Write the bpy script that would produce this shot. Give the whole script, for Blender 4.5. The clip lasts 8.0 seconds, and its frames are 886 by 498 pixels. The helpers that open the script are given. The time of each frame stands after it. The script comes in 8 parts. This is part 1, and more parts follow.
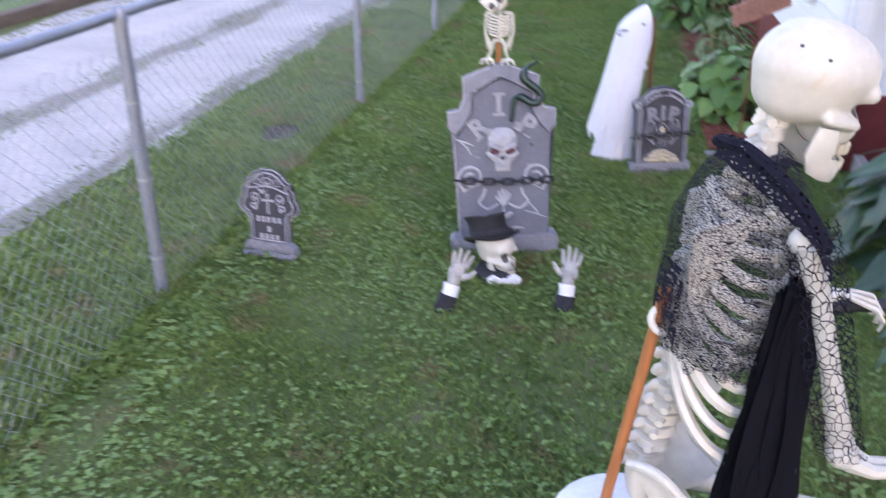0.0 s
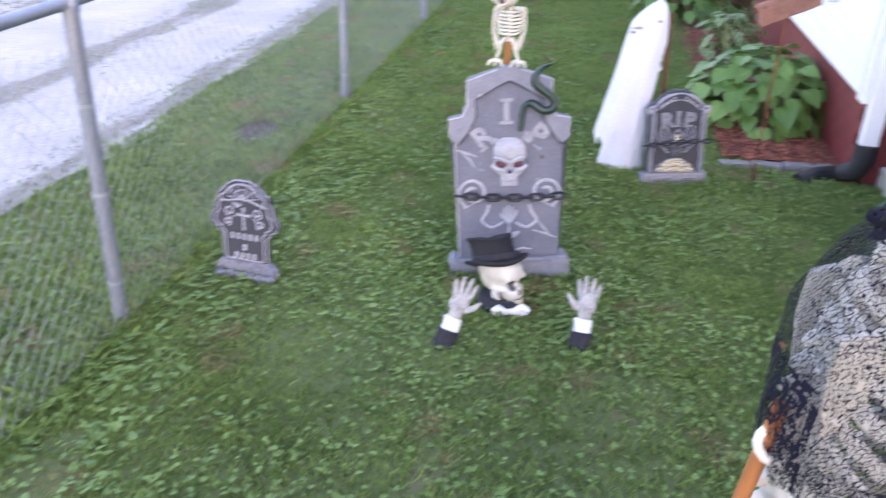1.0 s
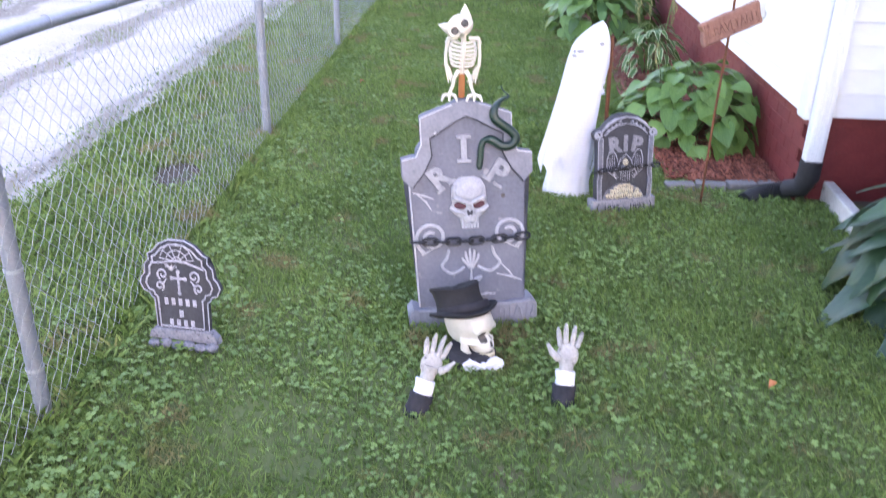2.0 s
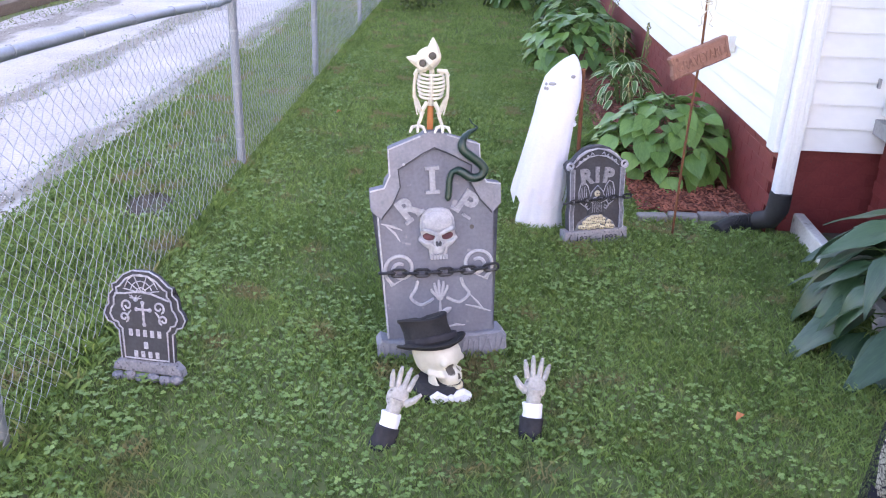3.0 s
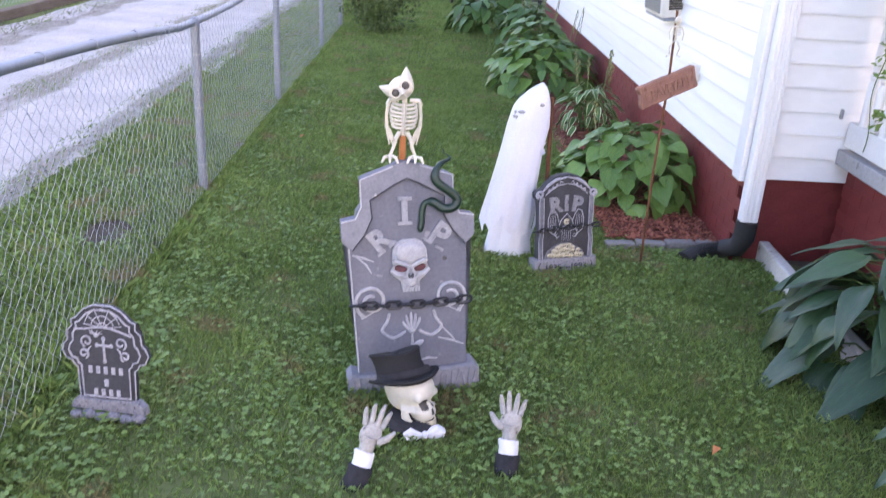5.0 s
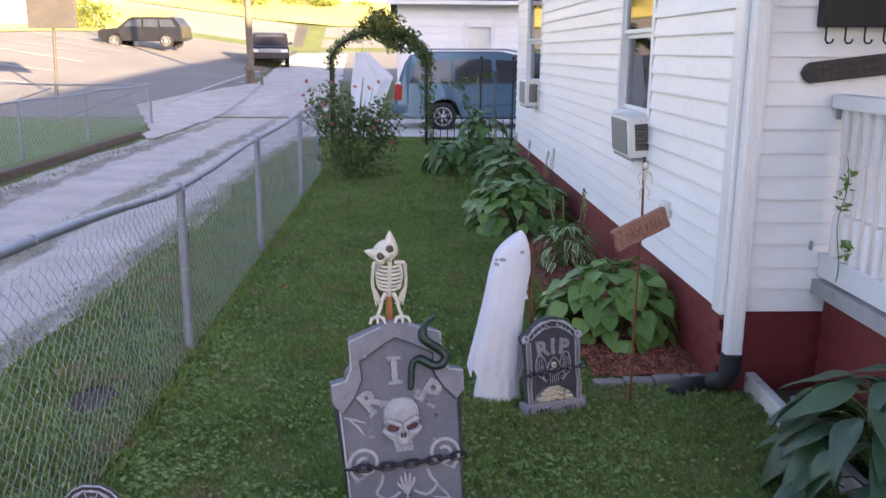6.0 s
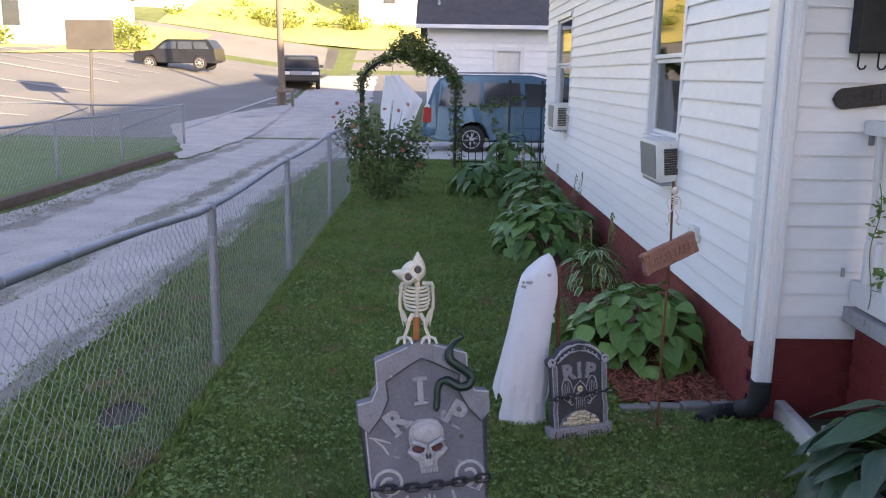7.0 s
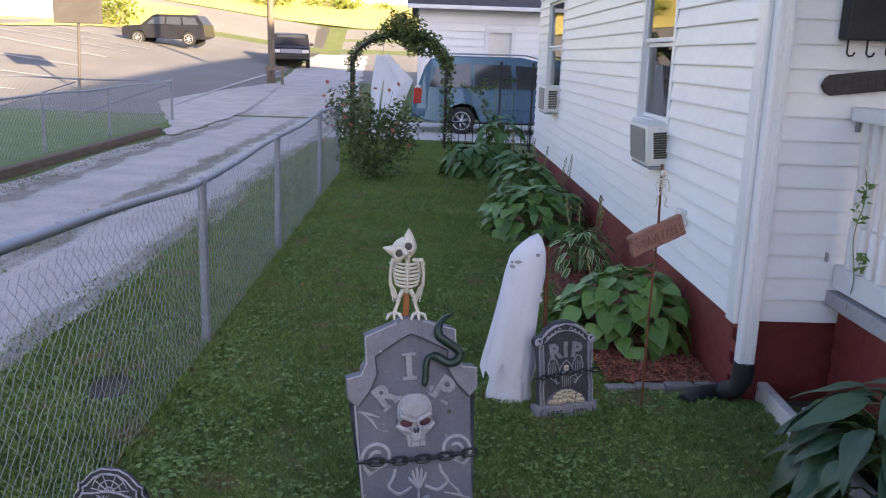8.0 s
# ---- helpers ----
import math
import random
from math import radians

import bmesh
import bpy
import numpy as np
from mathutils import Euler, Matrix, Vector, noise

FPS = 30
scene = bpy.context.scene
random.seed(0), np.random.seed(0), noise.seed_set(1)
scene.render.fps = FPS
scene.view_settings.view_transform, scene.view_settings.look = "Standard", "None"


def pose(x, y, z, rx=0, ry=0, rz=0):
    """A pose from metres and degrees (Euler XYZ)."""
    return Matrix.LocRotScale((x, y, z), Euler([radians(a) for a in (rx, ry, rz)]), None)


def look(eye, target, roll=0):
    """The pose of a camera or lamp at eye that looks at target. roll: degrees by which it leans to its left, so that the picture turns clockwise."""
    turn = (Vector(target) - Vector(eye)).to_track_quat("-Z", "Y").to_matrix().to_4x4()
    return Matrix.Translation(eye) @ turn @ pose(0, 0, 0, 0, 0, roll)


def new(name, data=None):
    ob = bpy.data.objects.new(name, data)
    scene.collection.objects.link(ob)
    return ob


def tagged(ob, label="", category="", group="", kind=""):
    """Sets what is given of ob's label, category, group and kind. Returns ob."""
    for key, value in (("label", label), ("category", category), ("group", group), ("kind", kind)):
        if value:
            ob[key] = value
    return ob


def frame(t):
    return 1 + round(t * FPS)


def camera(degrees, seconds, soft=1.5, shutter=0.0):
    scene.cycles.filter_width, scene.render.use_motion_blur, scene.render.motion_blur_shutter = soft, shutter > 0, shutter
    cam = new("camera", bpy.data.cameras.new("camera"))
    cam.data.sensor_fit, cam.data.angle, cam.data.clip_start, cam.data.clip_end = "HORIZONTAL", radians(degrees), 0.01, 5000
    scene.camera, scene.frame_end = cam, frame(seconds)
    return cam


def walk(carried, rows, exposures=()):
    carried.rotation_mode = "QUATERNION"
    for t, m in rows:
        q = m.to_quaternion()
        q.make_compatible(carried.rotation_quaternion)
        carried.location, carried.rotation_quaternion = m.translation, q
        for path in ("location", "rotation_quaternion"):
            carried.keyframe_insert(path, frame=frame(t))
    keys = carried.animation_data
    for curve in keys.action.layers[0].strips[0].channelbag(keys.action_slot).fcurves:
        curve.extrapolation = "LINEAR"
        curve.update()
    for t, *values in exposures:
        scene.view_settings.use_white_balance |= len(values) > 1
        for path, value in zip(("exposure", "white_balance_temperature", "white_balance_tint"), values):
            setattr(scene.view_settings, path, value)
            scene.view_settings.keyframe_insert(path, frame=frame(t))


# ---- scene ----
cam = camera(55.3, 8.0, soft=1.1, shutter=0.4)
PATH = [
    (0, (0.695, -3.619, 1.796), (0.335, -1.856, 0.922), 0.3),
    (0.1, (0.671, -3.571, 1.796), (0.360, -1.815, 0.891), 0.4),
    (0.2, (0.648, -3.523, 1.794), (0.328, -1.773, 0.881), 0.4),
    (0.3, (0.627, -3.476, 1.791), (0.302, -1.732, 0.867), 0.5),
    (0.4, (0.608, -3.430, 1.783), (0.265, -1.674, 0.889), 0.6),
    (0.5, (0.593, -3.385, 1.771), (0.232, -1.619, 0.904), 0.8),
    (0.6, (0.581, -3.341, 1.753), (0.226, -1.574, 0.886), 1.0),
    (0.7, (0.570, -3.299, 1.736), (0.245, -1.533, 0.855), 1.3),
    (0.8, (0.556, -3.257, 1.728), (0.212, -1.499, 0.839), 1.4),
    (0.9, (0.536, -3.216, 1.736), (0.185, -1.467, 0.833), 1.5),
    (1, (0.513, -3.184, 1.75), (0.211, -1.427, 0.845), 1.9),
    (1.1, (0.488, -3.163, 1.756), (0.287, -1.382, 0.869), 2.6),
    (1.2, (0.447, -3.14, 1.757), (0.312, -1.352, 0.87), 2.2),
    (1.3, (0.387, -3.106, 1.732), (0.291, -1.313, 0.85), 0.5),
    (1.4, (0.349, -3.079, 1.735), (0.260, -1.280, 0.866), -0.6),
    (1.5, (0.324, -3.052, 1.742), (0.287, -1.249, 0.878), -0.9),
    (1.6, (0.293, -3.012, 1.751), (0.274, -1.228, 0.847), 0.2),
    (1.7, (0.273, -2.969, 1.755), (0.286, -1.191, 0.838), 1.3),
    (1.8, (0.268, -2.938, 1.750), (0.290, -1.155, 0.843), 1.5),
    (2, (0.266, -2.907, 1.735), (0.178, -1.105, 0.871), 1.5),
    (2.2, (0.295, -2.902, 1.741), (0.211, -1.072, 0.938), 2.1),
    (3.5, (0.323, -2.889, 1.738), (0.287, -1.057, 0.939), 1.8),
    (4, (0.313, -2.885, 1.733), (0.285, -1.055, 0.927), 1.8),
    (4.2, (0.312, -2.88, 1.731), (0.279, -1.053, 0.918), 1.8),
    (5.3, (0.255, -2.816, 1.79), (0.336, -0.927, 1.139), 2.8),
    (5.5, (0.263, -2.828, 1.825), (0.355, -0.905, 1.285), 1.8),
    (5.7, (0.259, -2.836, 1.84), (0.337, -0.905, 1.324), 0.3),
    (5.8, (0.255, -2.841, 1.850), (0.360, -0.907, 1.348), 0.3),
    (6, (0.246, -2.847, 1.864), (0.324, -0.902, 1.408), 0.4),
    (6.2, (0.241, -2.84, 1.861), (0.299, -0.886, 1.436), -0.1),
    (6.5, (0.238, -2.854, 1.871), (0.29, -0.895, 1.468), 0.3),
    (7, (0.241, -2.861, 1.863), (0.256, -0.903, 1.458), 0.8),
    (7.5, (0.234, -2.872, 1.856), (0.258, -0.924, 1.405), 1.7),
    (8, (0.23, -2.895, 1.852), (0.275, -0.946, 1.406), 1.9),
]
walk(cam, [(t, look(eye, target, roll)) for t, eye, target, roll in PATH], [(0, 3.22, 6800, 36), (0.4, 3.42, 6850, 36), (0.9, 3.55, 6900, 36), (1.4, 3.64, 6950, 36), (2.1, 3.77, 6950, 36), (3.3, 3.48, 7050, 36), (4.2, 3.48, 7050, 36), (5.5, 2.98, 7000, 36), (6.2, 2.28, 6850, 34), (6.7, 2.13, 6700, 32), (8, 2.13, 6650, 32)])

# ---------------------------------------------------------------- light
SUN_TO = Vector((0.60, -0.75, 0.27)).normalized()
world = bpy.data.worlds.new("sky")
scene.world = world
world.use_nodes = True
wn = world.node_tree.nodes
wl = world.node_tree.links
wbg = wn["Background"]
sky = wn.new("ShaderNodeTexSky")
sky.sky_type = "NISHITA"
sky.sun_disc = False
sky.sun_elevation = math.asin(SUN_TO.z)
sky.sun_rotation = math.atan2(SUN_TO.x, SUN_TO.y)
wl.new(sky.outputs["Color"], wbg.inputs["Color"])
wbg.inputs["Strength"].default_value = 0.11
sun_lamp = bpy.data.lights.new("sun", "SUN")
sun_lamp.energy = 5.0
sun_lamp.angle = radians(0.6)
sun_lamp.color = (1.0, 0.86, 0.50)
sun = new("sun", sun_lamp)
sun.matrix_world = look(SUN_TO * 60, (0, 0, 0))


# ---------------------------------------------------------------- materials
def surf(name, dark, light, scale=8.0, rough=0.8, metal=0.0, bump=0.2, fine=60.0, island=0.0, objrand=0.0,
         trans=0.0, wear=None, wear_at=0.62, bump_dist=0.01, stretch=(1, 1, 1), spec=0.5):
    """A surface with stains at one scale, grain at a second, and an optional worn colour."""
    m = bpy.data.materials.new(name)
    m.use_nodes = True
    nt = m.node_tree
    n, l = nt.nodes, nt.links
    b = n["Principled BSDF"]
    co = n.new("ShaderNodeTexCoord")
    mp = n.new("ShaderNodeMapping")
    mp.inputs["Scale"].default_value = stretch
    l.new(co.outputs["Object"], mp.inputs["Vector"])
    big = n.new("ShaderNodeTexNoise")
    big.inputs["Scale"].default_value = scale
    big.inputs["Detail"].default_value = 6
    small = n.new("ShaderNodeTexNoise")
    small.inputs["Scale"].default_value = fine
    small.inputs["Detail"].default_value = 4
    for t in (big, small):
        l.new(mp.outputs["Vector"], t.inputs["Vector"])
    add = n.new("ShaderNodeMath")
    add.operation = "MULTIPLY_ADD"
    l.new(small.outputs["Fac"], add.inputs[0])
    add.inputs[1].default_value = 0.5
    half = n.new("ShaderNodeMath")
    half.operation = "MULTIPLY"
    half.inputs[1].default_value = 0.5
    l.new(big.outputs["Fac"], half.inputs[0])
    l.new(half.outputs[0], add.inputs[2])
    fac = add.outputs[0]
    if island or objrand:
        src = n.new("ShaderNodeNewGeometry").outputs["Random Per Island"] if island else n.new("ShaderNodeObjectInfo").outputs["Random"]
        amount = island or objrand
        r = n.new("ShaderNodeMath")
        r.operation = "MULTIPLY_ADD"
        l.new(src, r.inputs[0])
        r.inputs[1].default_value = amount
        off = n.new("ShaderNodeMath")
        off.operation = "SUBTRACT"
        l.new(fac, off.inputs[0])
        off.inputs[1].default_value = amount * 0.5
        l.new(off.outputs[0], r.inputs[2])
        fac = r.outputs[0]
    ramp = n.new("ShaderNodeValToRGB")
    ramp.color_ramp.elements[0].position = 0.3
    ramp.color_ramp.elements[1].position = 0.7
    ramp.color_ramp.elements[0].color = (*dark, 1)
    ramp.color_ramp.elements[1].color = (*light, 1)
    l.new(fac, ramp.inputs["Fac"])
    col = ramp.outputs["Color"]
    if wear:
        wt = n.new("ShaderNodeTexNoise")
        wt.inputs["Scale"].default_value = scale * 2.3
        wt.inputs["Detail"].default_value = 8
        l.new(mp.outputs["Vector"], wt.inputs["Vector"])
        wr = n.new("ShaderNodeMapRange")
        wr.inputs["From Min"].default_value = wear_at
        wr.inputs["From Max"].default_value = wear_at + 0.08
        l.new(wt.outputs["Fac"], wr.inputs["Value"])
        mx = n.new("ShaderNodeMix")
        mx.data_type = "RGBA"
        l.new(wr.outputs[0], mx.inputs["Factor"])
        l.new(col, mx.inputs["A"])
        mx.inputs["B"].default_value = (*wear, 1)
        col = mx.outputs["Result"]
    l.new(col, b.inputs["Base Color"])
    b.inputs["Roughness"].default_value = rough
    b.inputs["Metallic"].default_value = metal
    b.inputs["Specular IOR Level"].default_value = spec
    if bump:
        bp = n.new("ShaderNodeBump")
        bp.inputs["Strength"].default_value = bump
        bp.inputs["Distance"].default_value = bump_dist
        l.new(fac, bp.inputs["Height"])
        l.new(bp.outputs["Normal"], b.inputs["Normal"])
    if trans:
        tr = n.new("ShaderNodeBsdfTranslucent")
        l.new(col, tr.inputs["Color"])
        ms = n.new("ShaderNodeMixShader")
        ms.inputs["Fac"].default_value = trans
        l.new(b.outputs[0], ms.inputs[1])
        l.new(tr.outputs[0], ms.inputs[2])
        l.new(ms.outputs[0], n["Material Output"].inputs["Surface"])
    return m


def glass(name, colour=(0.8, 0.85, 0.85), rough=0.02):
    """Window glass: clear through, mirror-like at a slant."""
    m = bpy.data.materials.new(name)
    m.use_nodes = True
    n, l = m.node_tree.nodes, m.node_tree.links
    gl = n.new("ShaderNodeBsdfGlossy")
    gl.inputs["Roughness"].default_value = rough
    tr = n.new("ShaderNodeBsdfTransparent")
    tr.inputs["Color"].default_value = (*colour, 1)
    fr = n.new("ShaderNodeFresnel")
    fr.inputs["IOR"].default_value = 2.3
    ms = n.new("ShaderNodeMixShader")
    l.new(fr.outputs[0], ms.inputs["Fac"])
    l.new(tr.outputs[0], ms.inputs[1])
    l.new(gl.outputs[0], ms.inputs[2])
    l.new(ms.outputs[0], n["Material Output"].inputs["Surface"])
    return m


def lace(name, colour, scale, open_at, squash=(1, 1, 1)):
    """Net cloth: threads along the cell edges, holes between them."""
    m = bpy.data.materials.new(name)
    m.use_nodes = True
    n, l = m.node_tree.nodes, m.node_tree.links
    b = n["Principled BSDF"]
    b.inputs["Base Color"].default_value = (*colour, 1)
    b.inputs["Roughness"].default_value = 0.95
    b.inputs["Specular IOR Level"].default_value = 0.15
    co = n.new("ShaderNodeTexCoord")
    mp = n.new("ShaderNodeMapping")
    mp.inputs["Scale"].default_value = squash
    l.new(co.outputs["Object"], mp.inputs["Vector"])
    v = n.new("ShaderNodeTexVoronoi")
    v.feature = "DISTANCE_TO_EDGE"
    v.inputs["Scale"].default_value = scale
    l.new(mp.outputs["Vector"], v.inputs["Vector"])
    th = n.new("ShaderNodeMath")
    th.operation = "LESS_THAN"
    th.inputs[1].default_value = open_at
    l.new(v.outputs["Distance"], th.inputs[0])
    tr = n.new("ShaderNodeBsdfTransparent")
    ms = n.new("ShaderNodeMixShader")
    l.new(th.outputs[0], ms.inputs["Fac"])
    l.new(tr.outputs[0], ms.inputs[1])
    l.new(b.outputs[0], ms.inputs[2])
    l.new(ms.outputs[0], n["Material Output"].inputs["Surface"])
    return m


def gravel_surface(name, strips, end):
    """Pale crushed stone with soiled strips between and beside the wheel tracks; strips are (x, half width), up to y = end."""
    m = surf(name, (0.30, 0.283, 0.268), (0.52, 0.49, 0.462), 1.6, 0.95, bump=0.9, fine=55, bump_dist=0.01)
    n, l = m.node_tree.nodes, m.node_tree.links
    b = n["Principled BSDF"]
    pale = b.inputs["Base Color"].links[0].from_socket
    co = n.new("ShaderNodeTexCoord")
    ax = n.new("ShaderNodeSeparateXYZ")
    l.new(co.outputs["Object"], ax.inputs[0])
    blot = n.new("ShaderNodeTexNoise")
    blot.inputs["Scale"].default_value = 2.6
    blot.inputs["Detail"].default_value = 9
    mp = n.new("ShaderNodeMapping")
    mp.inputs["Scale"].default_value = (1.6, 0.5, 1)
    l.new(co.outputs["Object"], mp.inputs["Vector"])
    l.new(mp.outputs["Vector"], blot.inputs["Vector"])
    total = None
    for x, half in strips:
        near = n.new("ShaderNodeMath")
        near.operation = "SUBTRACT"
        near.inputs[1].default_value = x
        l.new(ax.outputs["X"], near.inputs[0])
        away = n.new("ShaderNodeMath")
        away.operation = "ABSOLUTE"
        l.new(near.outputs[0], away.inputs[0])
        band = n.new("ShaderNodeMapRange")
        band.inputs["From Min"].default_value = half
        band.inputs["From Max"].default_value = 0.0
        l.new(away.outputs[0], band.inputs["Value"])
        if total is None:
            total = band.outputs[0]
        else:
            mx = n.new("ShaderNodeMath")
            mx.operation = "MAXIMUM"
            l.new(total, mx.inputs[0])
            l.new(band.outputs[0], mx.inputs[1])
            total = mx.outputs[0]
    fac = n.new("ShaderNodeMath")
    fac.operation = "MULTIPLY_ADD"
    l.new(total, fac.inputs[0])
    fac.inputs[1].default_value = 0.46
    l.new(blot.outputs["Fac"], fac.inputs[2])
    cut = n.new("ShaderNodeMapRange")
    cut.inputs["From Min"].default_value = 0.66
    cut.inputs["From Max"].default_value = 0.84
    cut.inputs["To Max"].default_value = 0.8
    l.new(fac.outputs[0], cut.inputs["Value"])
    stop = n.new("ShaderNodeMapRange")
    stop.inputs["From Min"].default_value = end
    stop.inputs["From Max"].default_value = end * 0.75
    l.new(ax.outputs["Y"], stop.inputs["Value"])
    both = n.new("ShaderNodeMath")
    both.operation = "MULTIPLY"
    l.new(cut.outputs[0], both.inputs[0])
    l.new(stop.outputs[0], both.inputs[1])
    mix = n.new("ShaderNodeMix")
    mix.data_type = "RGBA"
    l.new(both.outputs[0], mix.inputs["Factor"])
    l.new(pale, mix.inputs["A"])
    mix.inputs["B"].default_value = (0.17, 0.16, 0.125, 1)
    l.new(mix.outputs["Result"], b.inputs["Base Color"])
    return m


